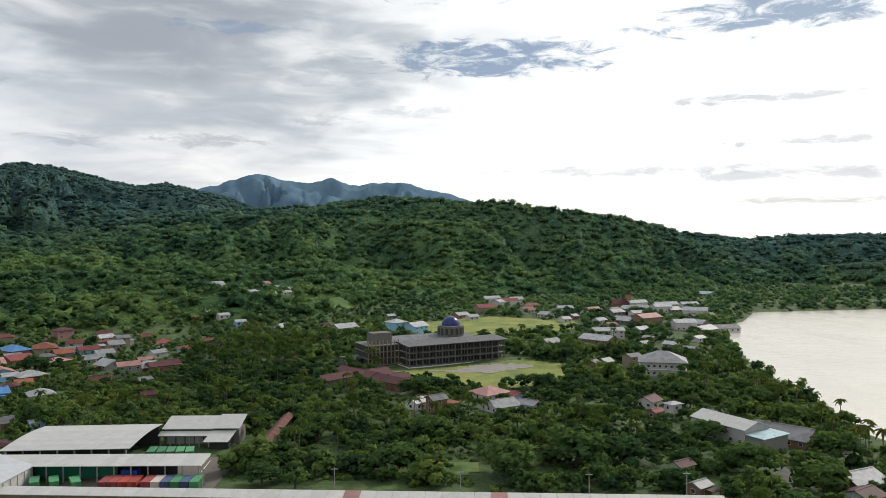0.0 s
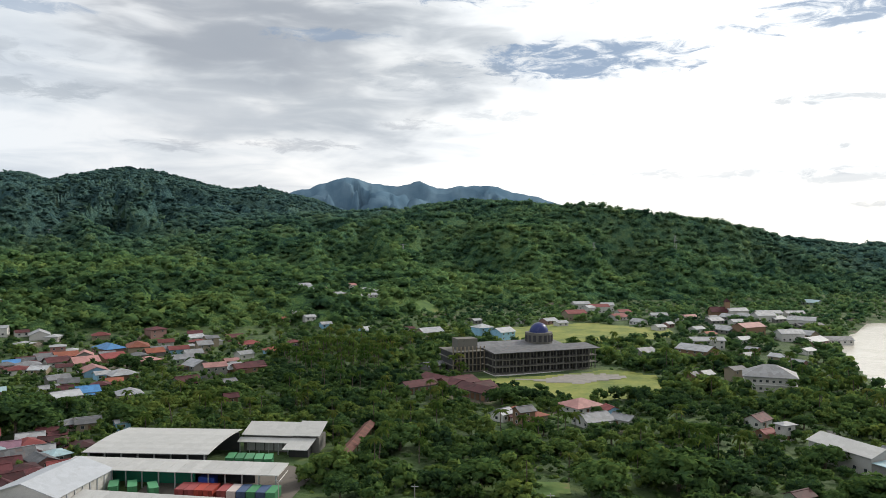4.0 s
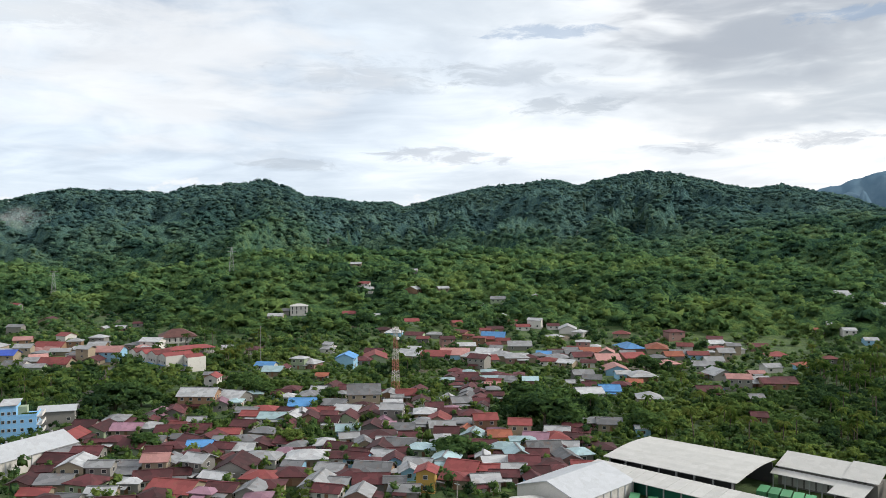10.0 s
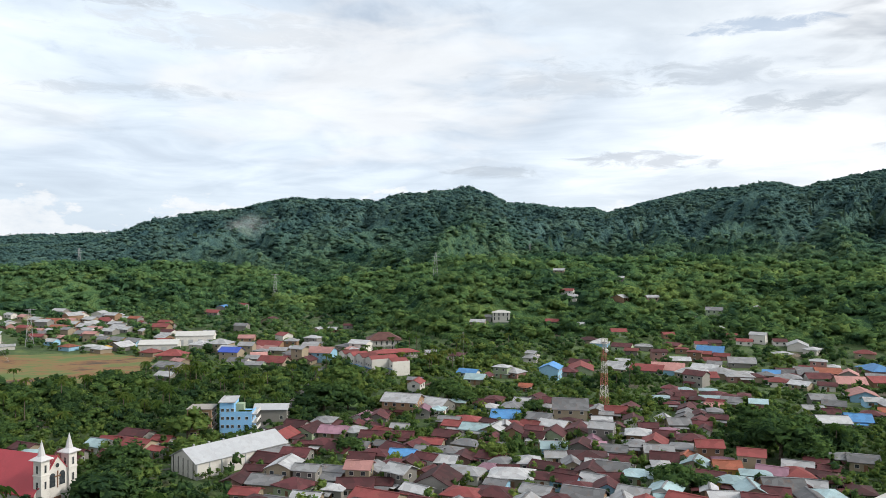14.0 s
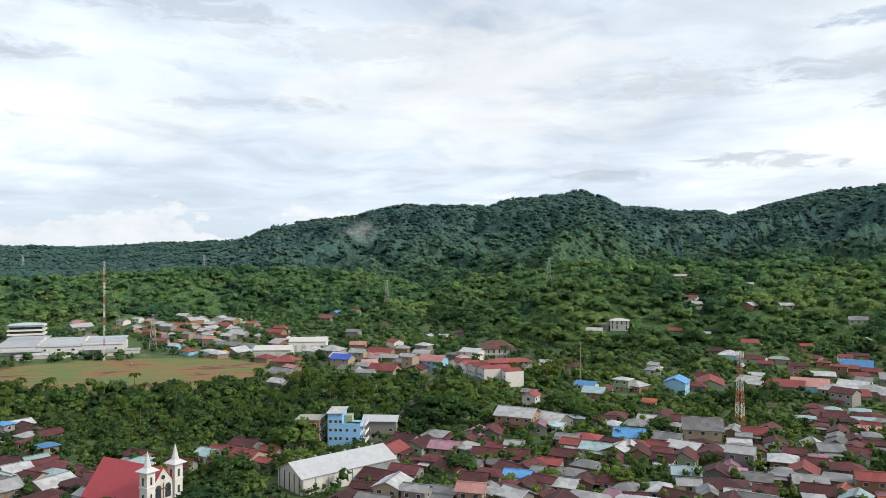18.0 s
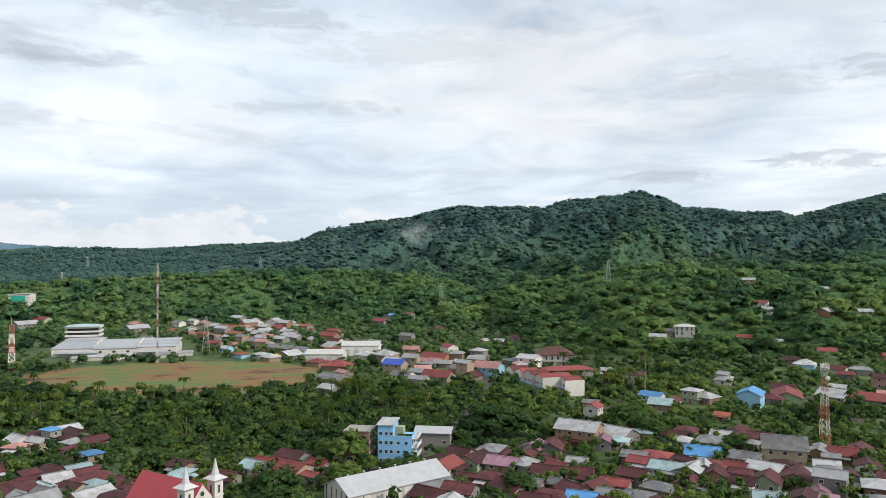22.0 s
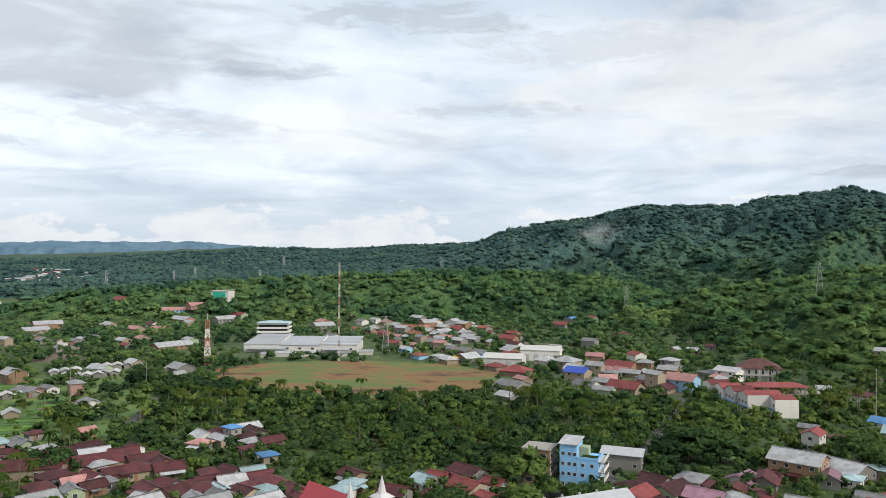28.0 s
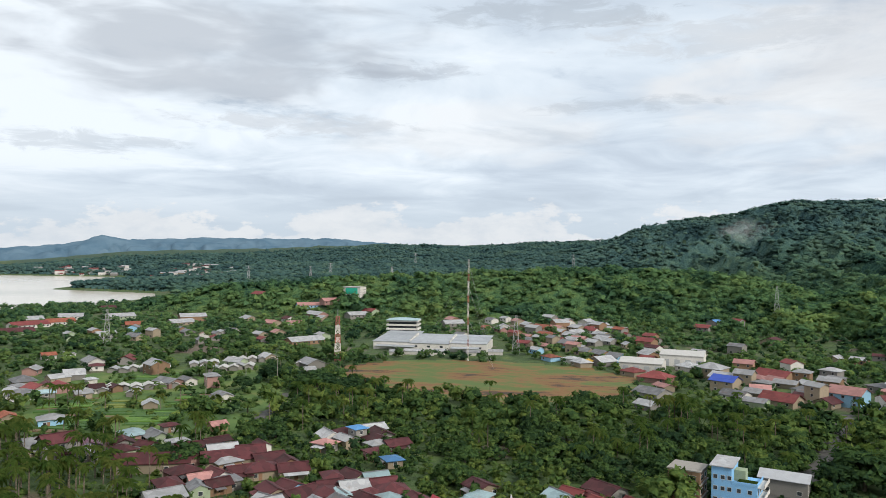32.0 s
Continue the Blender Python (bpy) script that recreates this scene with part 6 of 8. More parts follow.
house(-191, 203, 36, 8.7, 8.2, "g")
house(-182, 204, 37, 7.6, 7.0, "c")
house(-185, 216, 139, 6.2, 4.5, "w")
house(-186, 191, 26, 6.6, 5.7, "w")
house(-179, 189, 136, 6.4, 6.2, "m")
house(-194, 188, 26, 5.9, 4.4, "m")
house(-202, 187, 27, 7.7, 6.4, "m")
house(-210, 187, 147, 7.1, 6.5, "w")
house(-201, 174, 48, 11.6, 9.2, "w")
house(-191, 161, 42, 9.2, 7.6, "m")
house(-179, 161, 125, 9.5, 7.3, "w")
house(-177, 179, 34, 10.0, 8.5, "g")
house(-169, 185, 140, 5.3, 4.8, "w")
house(-172, 192, 30, 7.9, 6.3, "w")
house(-158, 181, 127, 5.8, 4.9, "r", 2, "y")
house(-170, 172, 45, 8.8, 6.9, "m")
house(-175, 165, 33, 5.0, 4.9, "w")
house(-155, 189, 34, 7.4, 6.6, "r")
house(-195, 238, 35, 8.8, 7.4, "g")
house(-186, 238, 51, 7.6, 6.1, "r", 2)
house(-187, 229, 118, 5.6, 4.7, "o")
house(-181, 226, 121, 7.2, 6.7, "c")
house(-226, 263, 140, 7.8, 5.8, "w")
house(-223, 251, 49, 6.5, 6.0, "m")
house(-219, 262, 57, 7.7, 6.7, "g")
house(-246, 258, 48, 8.1, 7.1, "r")
house(-245, 252, 45, 5.0, 3.8, "w")
house(-326, 292, 129, 11.7, 9.4, "b", 2, "b")
house(-328, 305, 42, 9.0, 8.7, "m")
house(-333, 318, 138, 18.6, 12.0, "r")
house(-325, 338, 19, 12.6, 11.0, "w")
house(-315, 346, 34, 18.9, 12.0, "r")
house(-308, 356, 40, 15.8, 12.0, "p")
house(-295, 357, 28, 12.4, 9.9, "w")
house(-297, 372, 24, 12.8, 10.6, "w")
house(-342, 274, 29, 7.4, 5.9, "w", 2)
house(-340, 279, 19, 10.3, 8.3, "w")
house(-387, 329, 18, 6.9, 5.7, "w")
house(-397, 392, 128, 11.5, 10.7, "w")
house(-328, 388, 49, 10.3, 7.9, "w")
house(-341, 430, 34, 15.0, 12.0, "b")
house(-261, 302, 124, 5.8, 5.1, "m")
house(-263, 310, 66, 5.9, 4.4, "m")
house(-251, 299, 36, 5.6, 4.9, "m")
house(-258, 313, 40, 5.9, 4.4, "m")
house(-246, 305, 46, 5.7, 5.4, "m")
house(-251, 317, 41, 5.9, 4.5, "m")
house(-246, 289, 48, 5.5, 4.2, "m")
house(-239, 293, 18, 6.2, 5.5, "m")
house(-230, 279, 123, 7.1, 6.0, "g")
house(-225, 281, 138, 6.5, 4.9, "m")
house(-234, 300, 42, 6.2, 4.6, "p")
house(-174, 231, 51, 7.2, 5.7, "o", 1, "y")
house(-164, 221, 31, 8.5, 7.6, "c", 1, "y")
house(-173, 241, 38, 7.4, 7.1, "r", 2)
house(-154, 228, 50, 10.2, 8.7, "g")
house(-144, 226, 144, 8.2, 6.1, "g")
house(-149, 212, 40, 7.9, 7.5, "m")
house(-143, 216, 49, 7.1, 6.7, "m")
house(-148, 206, 38, 6.2, 5.1, "w")
house(-146, 199, 41, 7.5, 5.4, "m")
house(-141, 207, 50, 6.8, 5.2, "m")
house(-138, 213, 55, 6.2, 4.8, "m")
house(-135, 222, 39, 7.1, 6.0, "r")
house(-151, 238, 34, 5.3, 5.1, "w")
house(-163, 272, 48, 7.0, 6.8, "w")
house(-158, 273, 37, 8.0, 7.5, "g")
house(-158, 256, 25, 5.0, 3.7, "m")
house(-157, 249, 26, 5.5, 4.9, "m")
house(-193, 314, 52, 10.8, 9.5, "w")
house(-189, 324, 43, 8.6, 8.1, "b")
house(-210, 329, 50, 7.7, 6.1, "w")
house(-212, 347, 32, 8.0, 7.5, "g")
house(-200, 371, 50, 12.6, 12.0, "w")
house(-192, 351, 31, 6.6, 5.8, "o")
house(-169, 322, 38, 9.4, 9.2, "w")
house(-145, 273, 43, 5.0, 4.2, "w")
house(-218, 378, 130, 13.1, 11.4, "p")
house(-239, 404, 46, 12.6, 11.6, "p")
house(-234, 422, 59, 13.0, 11.7, "r")
house(-252, 451, 147, 17.5, 12.0, "b")
house(-253, 427, 121, 9.4, 8.8, "p")
house(-238, 459, 121, 17.5, 12.0, "o")
house(-218, 440, 45, 9.9, 8.4, "o")
house(-262, 423, 47, 11.8, 10.8, "o")
house(-270, 442, 121, 7.0, 5.6, "w")
house(-262, 406, 48, 9.8, 8.1, "g")
house(-271, 401, 45, 8.1, 7.5, "g")
house(-274, 394, 34, 8.1, 7.5, "b")
house(-258, 376, 41, 10.7, 8.9, "r")
house(-307, 414, 42, 14.0, 12.0, "w")
house(-286, 370, 29, 12.6, 11.5, "w")
house(-275, 370, 47, 12.4, 9.9, "w")
house(-244, 321, 38, 6.6, 5.2, "m")
house(-237, 323, 40, 6.6, 5.2, "m")
house(-218, 282, 40, 6.9, 5.2, "m")
house(-386, 495, 126, 10.8, 8.3, "w")
house(-366, 482, 52, 6.3, 4.8, "r")
house(-321, 487, 125, 16.0, 12.0, "w")
house(-309, 484, 104, 9.8, 8.0, "w")
house(-335, 489, 48, 8.1, 6.4, "m")
house(-485, 357, 47, 10.4, 7.8, "w")
house(-474, 398, 39, 8.6, 7.6, "m")
house(-466, 411, 43, 10.8, 8.0, "r")
house(-498, 456, 35, 9.4, 6.8, "w")
house(-574, 508, 41, 9.7, 7.4, "w")
house(-519, 530, 42, 7.3, 5.9, "w")
house(-474, 486, 112, 11.8, 10.4, "w")
house(-464, 511, 61, 9.6, 7.5, "w")
house(-422, 507, 120, 9.2, 8.9, "w")
house(-401, 558, 132, 9.6, 8.5, "w")
house(-508, 461, 36, 9.6, 7.2, "r")
house(-450, 422, 38, 6.4, 6.0, "w")
house(-716, 231, 44, 13.4, 9.8, "r")
house(-730, 244, 135, 11.0, 9.5, "b")
house(-724, 260, 35, 8.2, 7.3, "r")
house(-654, 262, 137, 12.5, 12.0, "m")
house(-696, 128, 136, 15.2, 12.0, "w")
house(-747, 124, 39, 16.3, 12.0, "p")
house(-761, 145, 140, 11.1, 10.1, "w")
house(-655, 144, 36, 11.9, 9.6, "w")
house(-779, 115, 46, 11.3, 9.3, "w")
house(-568, 282, 47, 8.9, 7.2, "w")
house(-573, 296, 55, 6.8, 5.1, "m")
house(-579, 273, 133, 9.0, 7.4, "w")
house(-331, -12, 112, 8.3, 6.6, "m")
house(-323, -4, 123, 9.0, 8.8, "m")
house(-312, -3, 121, 9.6, 7.4, "m")
house(-319, 3, 32, 5.9, 5.4, "m")
house(-352, 18, 42, 5.0, 4.2, "b", 2)
house(-365, 21, 125, 8.0, 6.1, "w")
house(-353, 8, 35, 7.7, 6.4, "w")
house(-343, 9, 60, 6.4, 5.5, "p")
house(-344, 32, 125, 7.4, 6.0, "m")
house(-326, 33, 28, 5.6, 4.8, "b")
house(-289, 14, 143, 8.6, 7.3, "m")
house(-291, 20, 18, 7.8, 7.4, "m")
house(-296, 27, 115, 8.0, 7.2, "w")
house(-291, 31, 138, 6.1, 4.4, "m")
house(-294, 37, 113, 7.9, 7.6, "m")
house(-286, 45, 33, 6.7, 5.9, "m")
house(-277, 37, 128, 9.7, 8.2, "w")
house(-277, 24, 123, 9.8, 7.6, "w")
house(-280, 8, 131, 7.5, 7.3, "w")
house(-274, 43, 39, 7.9, 6.3, "m")
house(-277, 48, 40, 6.5, 6.1, "m")
house(-266, 36, 127, 7.7, 5.7, "m")
house(-264, 47, 41, 6.1, 5.8, "w")
house(-291, 60, 146, 5.0, 4.7, "c")
house(-292, 80, 35, 6.9, 6.6, "c")
house(-288, 91, 41, 8.6, 8.4, "r")
house(-290, 99, 40, 6.1, 5.2, "r")
house(-279, 95, 32, 5.0, 3.7, "r")
house(-284, 137, 30, 7.9, 6.8, "m")
house(-264, 137, 44, 5.0, 3.7, "m")
house(-252, 122, 36, 9.0, 7.3, "m")
house(-453, 184, 46, 10.8, 8.1, "w")
house(-436, 188, 45, 14.8, 10.9, "r")
house(-502, 209, 39, 17.4, 12.0, "r")
house(-439, 204, 30, 7.6, 6.1, "w", 3)
house(-452, 216, 52, 7.9, 6.8, "g")
house(-438, 217, 45, 13.8, 12.0, "p", 2)
house(-509, 179, 49, 13.9, 11.9, "w", 2)
house(-468, 174, 48, 11.1, 9.6, "n", 2)
house(-421, 279, 61, 5.7, 5.2, "w")
house(-329, 227, 36, 7.1, 5.9, "m")
house(-345, 225, 47, 6.2, 4.9, "g")
house(-353, 261, 33, 9.3, 7.2, "b")
house(-335, 253, 41, 8.8, 7.8, "c")
house(-404, 287, 122, 9.3, 7.1, "m")
house(-376, 319, 41, 7.6, 7.5, "w")
house(-305, 260, 40, 5.0, 3.6, "o")
house(-333, -80, 131, 11.4, 9.8, "w")
house(-328, -72, 137, 10.0, 8.3, "m", 2)
house(-334, -66, 39, 9.1, 7.6, "v")
house(-338, -56, 33, 6.1, 5.6, "m")
house(-335, -47, 69, 5.5, 4.1, "m")
house(-285, -20, 131, 9.3, 8.5, "w")
house(-337, -31, 125, 5.8, 5.7, "m")
house(-343, -27, 137, 7.9, 5.7, "m")
house(-331, -21, 121, 8.4, 7.7, "w")
house(-302, -17, 125, 5.8, 4.8, "p")
house(-305, -13, 48, 6.7, 5.5, "m")
house(-318, -15, 135, 7.0, 5.1, "w")
house(-310, -8, 124, 7.6, 5.7, "m")
house(-284, 7, 57, 5.9, 5.6, "w")
house(-297, 20, 119, 6.2, 5.8, "m")
house(-282, 20, 31, 5.7, 4.5, "w")
house(-286, 32, 46, 6.5, 5.5, "m")
house(-400, -75, 27, 6.3, 5.5, "w")
house(-362, -51, 131, 5.0, 4.4, "m")
house(-366, -35, 132, 5.4, 5.1, "p")
house(-504, -154, 46, 12.1, 8.8, "w")
house(-491, -145, 116, 6.7, 6.2, "m")
house(-531, -183, 40, 7.5, 6.5, "w")
house(-524, -191, 133, 7.4, 6.2, "o")
house(-444, -156, 43, 10.8, 9.5, "g")
house(-425, -138, 56, 10.1, 8.9, "r")
house(-433, -131, 46, 11.6, 8.4, "r")
house(-454, -145, 145, 9.3, 6.7, "w")
house(-414, -138, 119, 11.3, 9.1, "g")
house(-463, -142, 125, 9.4, 9.0, "w")
house(-453, -128, 45, 5.0, 4.4, "w")
house(-431, -114, 135, 5.7, 5.3, "m")
house(-370, -116, 46, 7.3, 6.6, "o")
house(-368, -98, 124, 8.3, 6.5, "w")
house(-694, -308, 146, 28.9, 12.0, "r")
house(-722, -298, 137, 22.0, 12.0, "o")
house(-737, -330, 136, 14.1, 12.0, "w")
house(-768, -314, 117, 20.2, 12.0, "w")
house(-644, -286, 133, 21.9, 12.0, "m")
house(-771, -269, 134, 22.0, 12.0, "w")
house(-760, -199, 122, 22.0, 12.0, "w", 2)
house(-734, -199, 139, 20.6, 12.0, "w")
house(-712, -228, 121, 15.3, 11.0, "o")
house(-849, -321, 137, 13.9, 11.0, "m")
house(-627, -210, 139, 13.4, 12.0, "w")
house(-852, -166, 53, 14.8, 12.0, "r")
house(-836, -114, 117, 22.0, 12.0, "p")
house(-834, -92, 126, 16.9, 12.0, "p")
house(-801, -98, 47, 22.0, 12.0, "w")
house(-783, -88, 43, 10.5, 8.8, "w")
house(-793, -59, 127, 18.5, 12.0, "w")
house(-810, -49, 57, 13.5, 10.4, "r")
house(-780, -155, 38, 16.1, 12.0, "w")
house(-742, -123, 60, 12.6, 10.4, "p")
house(-740, -103, 111, 12.4, 9.5, "p")
house(-779, -118, 41, 10.6, 9.6, "m")
house(-620, -65, 135, 26.2, 12.0, "w")
house(-516, -36, 39, 12.9, 10.4, "w")
house(-492, -32, 129, 6.1, 4.7, "w")
house(-767, 30, 30, 12.6, 9.5, "p")
house(-749, 31, 113, 17.1, 12.0, "w")
house(-719, 71, 39, 9.3, 7.5, "w")
house(-759, 64, 41, 8.9, 8.0, "g")
house(-753, 86, 24, 9.8, 7.8, "p")
house(-724, 105, 40, 14.1, 12.0, "o")
house(-733, 120, 111, 12.4, 10.6, "w", 2)
house(-720, 116, 47, 11.7, 11.4, "p")
house(-682, 124, 44, 11.0, 9.7, "w")
house(-725, 133, 34, 11.8, 9.0, "w")
house(-635, 134, 40, 10.2, 7.8, "w")
house(-562, 99, 36, 8.8, 7.7, "o")
house(-588, 92, 43, 7.4, 6.6, "w")
house(-542, 115, 27, 10.1, 8.0, "w")
house(-549, 120, 135, 6.8, 6.1, "y")
house(-494, 147, 55, 15.2, 12.0, "r")
house(-514, 139, 39, 9.6, 9.2, "r")
house(-450, 136, 41, 13.6, 11.1, "g")
house(-420, 128, 36, 8.7, 6.6, "w")
house(-550, 128, 127, 12.0, 11.3, "w")
house(-567, 139, 37, 10.7, 9.6, "g")
house(-723, 168, 55, 9.5, 6.9, "w")
house(-746, 158, 150, 7.4, 6.3, "w")
house(-209, 452, 38, 11.2, 8.4, "r")
house(-194, 454, 43, 8.1, 7.5, "w", 2)
house(-206, 469, 29, 6.9, 6.4, "w")
house(-190, 417, 39, 10.3, 9.1, "g")
house(-173, 398, 145, 11.3, 10.9, "w")
house(-154, 375, 36, 10.6, 7.7, "p", 2)
house(-152, 390, 46, 10.9, 8.0, "w")
house(-144, 389, 40, 10.8, 9.0, "m")
house(-142, 397, 44, 9.5, 7.0, "m")
house(-157, 351, 44, 10.0, 8.0, "m")
house(-157, 358, 37, 5.3, 4.9, "b")
house(-136, 349, 44, 5.6, 4.7, "g")
house(-196, 507, 36, 10.2, 8.7, "m")
house(-175, 480, 38, 11.5, 9.3, "r")
house(-161, 433, 53, 8.6, 7.4, "w")
house(-150, 449, 38, 8.8, 8.3, "o")
house(-122, 316, 33, 5.1, 4.6, "m")
house(-178, 592, 25, 9.2, 7.6, "w")
house(-163, 569, 37, 8.0, 6.4, "w")
house(-184, 577, 45, 6.8, 5.5, "o")
house(-147, 556, 33, 7.7, 6.8, "w")
house(-114, 544, 49, 9.1, 8.9, "w")
house(-194, 661, 37, 9.3, 8.2, "w", 1, "w")
house(-186, 659, 25, 8.2, 7.1, "w", 1, "w")
house(-179, 661, 50, 8.2, 7.6, "p", 1, "w")
house(-170, 654, 129, 9.1, 8.6, "w", 1, "w")
house(-163, 654, 61, 8.1, 6.0, "w", 1, "w")
house(-159, 659, 130, 8.1, 6.2, "w", 1, "w")
house(-165, 710, 52, 8.7, 7.2, "p", 1, "w")
house(-147, 661, 49, 9.1, 8.8, "w", 1, "w")
house(-151, 706, 45, 8.6, 6.6, "w", 1, "w")
house(-136, 666, 33, 8.1, 6.6, "w", 1, "w")
house(-140, 708, 49, 7.5, 6.3, "w", 1, "w")
house(-155, 657, 35, 8.1, 7.1, "p", 1, "w")
house(-71, 551, 40, 16.6, 12.0, "w")
house(-88, 569, 33, 6.5, 4.9, "m")
house(-34, 554, 38, 11.6, 10.8, "w", 2)
house(-19, 531, 46, 12.7, 11.0, "w", 2)
house(-44, 635, 37, 7.1, 5.9, "w")
house(-7, 637, 45, 7.1, 5.4, "w")
house(14, 632, 41, 11.8, 9.2, "w")
house(23, 617, 30, 9.2, 7.0, "w")
house(36, 664, 24, 17.4, 12.0, "r", 2)
house(51, 715, 50, 9.6, 9.1, "w", 2)
house(71, 664, 43, 15.0, 12.0, "r")
house(84, 632, 132, 10.5, 9.5, "w")
house(104, 617, 45, 7.0, 6.4, "w")
house(-51, 411, 43, 10.8, 8.1, "g")
house(-34, 364, 44, 16.4, 12.0, "m")
house(-22, 357, 47, 9.4, 8.9, "m")
house(-11, 303, 52, 6.8, 6.0, "w")
house(-8, 309, 48, 5.0, 3.8, "o")
house(-3, 296, 34, 6.2, 5.4, "g", 2)
house(2, 301, 41, 5.6, 5.0, "o")
house(19, 323, 40, 13.3, 11.9, "p")
house(22, 299, 31, 11.2, 10.5, "w")
house(33, 299, 141, 7.9, 5.8, "w")
house(30, 317, 115, 6.0, 5.7, "r")
house(65, 469, 35, 10.6, 8.8, "w")
house(93, 462, 136, 19.4, 12.0, "w", 2)
house(96, 392, 31, 7.5, 6.4, "g", 2)
house(120, 461, 34, 7.1, 6.2, "w")
house(130, 486, 135, 6.8, 5.5, "w")
house(138, 464, 136, 9.0, 7.1, "w")
house(143, 447, 130, 7.0, 5.7, "w")
house(83, 395, 39, 6.0, 5.5, "w")
house(81, 303, 47, 8.2, 6.9, "m")
house(78, 283, 38, 5.5, 4.1, "r")
house(84, 282, 27, 5.0, 3.7, "w", 2)
house(67, 217, 34, 5.9, 4.5, "m")
house(66, 199, 37, 5.0, 4.3, "w")
house(113, 255, 134, 18.8, 12.0, "g")
house(102, 249, 136, 5.6, 4.4, "w")
house(112, 208, 25, 11.5, 10.6, "w")
house(107, 196, 34, 7.5, 7.3, "m")
house(153, 580, 33, 20.2, 12.0, "p", 2)
house(138, 586, 132, 15.8, 12.0, "w")
house(145, 648, 28, 12.4, 9.2, "w")
house(164, 677, 134, 13.0, 11.0, "w")
house(178, 682, 126, 13.2, 10.5, "w")
house(190, 682, 135, 13.2, 11.2, "w")
house(197, 663, 30, 12.9, 10.0, "w")
house(190, 582, 131, 18.3, 12.0, "w")
house(185, 548, 42, 19.5, 12.0, "w")
house(283, 829, 129, 15.7, 12.0, "c")
house(119, 587, 34, 9.0, 7.7, "w")
house(121, 559, 34, 8.5, 7.0, "o")
house(94, 598, 34, 8.1, 7.4, "w")
house(76, 391, 54, 5.4, 5.2, "g")
house(-258, 326, 42, 6.8, 5.2, "c")
house(-343, 26, 130, 6.3, 5.1, "w")
house(-204, 145, 25, 7.1, 5.7, "w")
house(-228, 320, 39, 6.7, 5.9, "c")
house(-201, 126, 122, 8.4, 7.2, "m")
house(-243, 331, 128, 6.2, 4.5, "m")
house(-257, 295, 48, 6.4, 4.8, "c")
house(-238, 243, 49, 6.9, 5.7, "w")
house(-156, 218, 141, 8.1, 7.3, "c")
house(-163, 162, 127, 7.4, 6.0, "w")
house(-189, 183, 29, 6.9, 5.3, "m")
house(-289, 155, 140, 9.0, 7.0, "g")
house(-171, 219, 34, 8.9, 7.8, "m")
house(-422, -148, 26, 5.9, 4.6, "w")
house(-349, -58, 45, 9.0, 6.6, "c")
house(-258, 207, 23, 5.7, 4.1, "m")
house(-219, 273, 114, 6.2, 4.8, "m")
house(-260, 143, 42, 8.6, 6.5, "m")
house(-340, -39, 135, 5.7, 4.4, "w")
house(-334, 297, 126, 8.8, 6.2, "r")
house(-286, 57, 52, 5.7, 5.2, "c")
house(-265, 319, 52, 5.7, 5.1, "c")
house(-278, 221, 130, 6.3, 4.8, "w")
house(-207, 177, 59, 6.0, 4.4, "m")
house(-296, -10, 134, 6.2, 4.9, "m")
house(-201, 327, 39, 5.9, 5.3, "m")
house(-164, 175, 44, 5.7, 5.3, "g")
house(-168, 199, 121, 8.3, 7.7, "c")
house(-195, 180, 42, 8.0, 6.3, "m")
house(-257, 35, 122, 9.0, 7.1, "m")
house(-163, 210, 132, 5.6, 4.1, "w")
house(-252, 145, 23, 8.5, 6.7, "m")
house(-257, 250, 54, 8.3, 6.5, "m")
house(-451, 205, 46, 8.0, 7.4, "g")
house(-227, 292, 133, 6.4, 5.1, "g")
house(-202, 249, 41, 8.4, 7.5, "m")
house(-236, 287, 125, 8.8, 6.3, "m")
house(-201, 196, 143, 6.4, 4.8, "g")
house(-299, 34, 118, 6.8, 5.7, "m")
house(-226, 174, 138, 7.3, 5.2, "m")
house(-183, 182, 45, 6.6, 5.8, "m")
house(-241, 214, 38, 5.8, 5.0, "m")
house(-193, 341, 21, 7.4, 6.0, "m")
house(-348, 15, 44, 7.2, 5.2, "w")
house(-241, 152, 40, 8.0, 6.3, "m")
house(-220, 222, 141, 6.5, 5.0, "v")
house(-253, 226, 36, 8.7, 6.4, "g")
house(-289, 25, 35, 6.0, 4.7, "c")
house(-197, 166, 34, 5.7, 5.3, "g")
house(-160, 243, 142, 8.8, 7.1, "r")
house(-339, -11, 38, 5.5, 4.8, "m")
house(-241, 430, 38, 7.9, 5.7, "g")
house(-210, 173, 37, 5.7, 5.3, "v")
house(-214, 218, 136, 6.2, 5.4, "v")
house(-280, -6, 127, 6.4, 4.5, "m")
house(-274, 8, 41, 7.3, 6.8, "g")
house(-271, 248, 43, 8.6, 7.9, "m")
house(-155, 235, 137, 6.9, 5.7, "m")
house(-293, -14, 33, 6.2, 5.0, "g")
house(-233, 208, 33, 6.1, 5.5, "m")
house(-208, 368, 48, 7.0, 5.5, "w")
house(-300, 60, 35, 7.4, 6.9, "m")
house(-306, 25, 46, 7.0, 5.8, "m")
house(-153, 201, 44, 5.7, 4.2, "r")
house(-291, 214, 46, 6.5, 5.6, "c")
house(-237, 315, 34, 7.8, 6.2, "g")
house(-229, 163, 28, 6.9, 5.2, "m")
house(-211, 198, 58, 6.0, 5.1, "w")
house(-243, 206, 137, 8.3, 7.2, "m")
house(-288, 144, 37, 7.9, 7.1, "m")
house(-157, 208, 54, 7.6, 6.1, "w")
house(-251, 253, 129, 9.0, 7.7, "w")
house(-234, 255, 135, 7.4, 7.0, "m")
house(-219, 146, 43, 8.2, 7.5, "m")
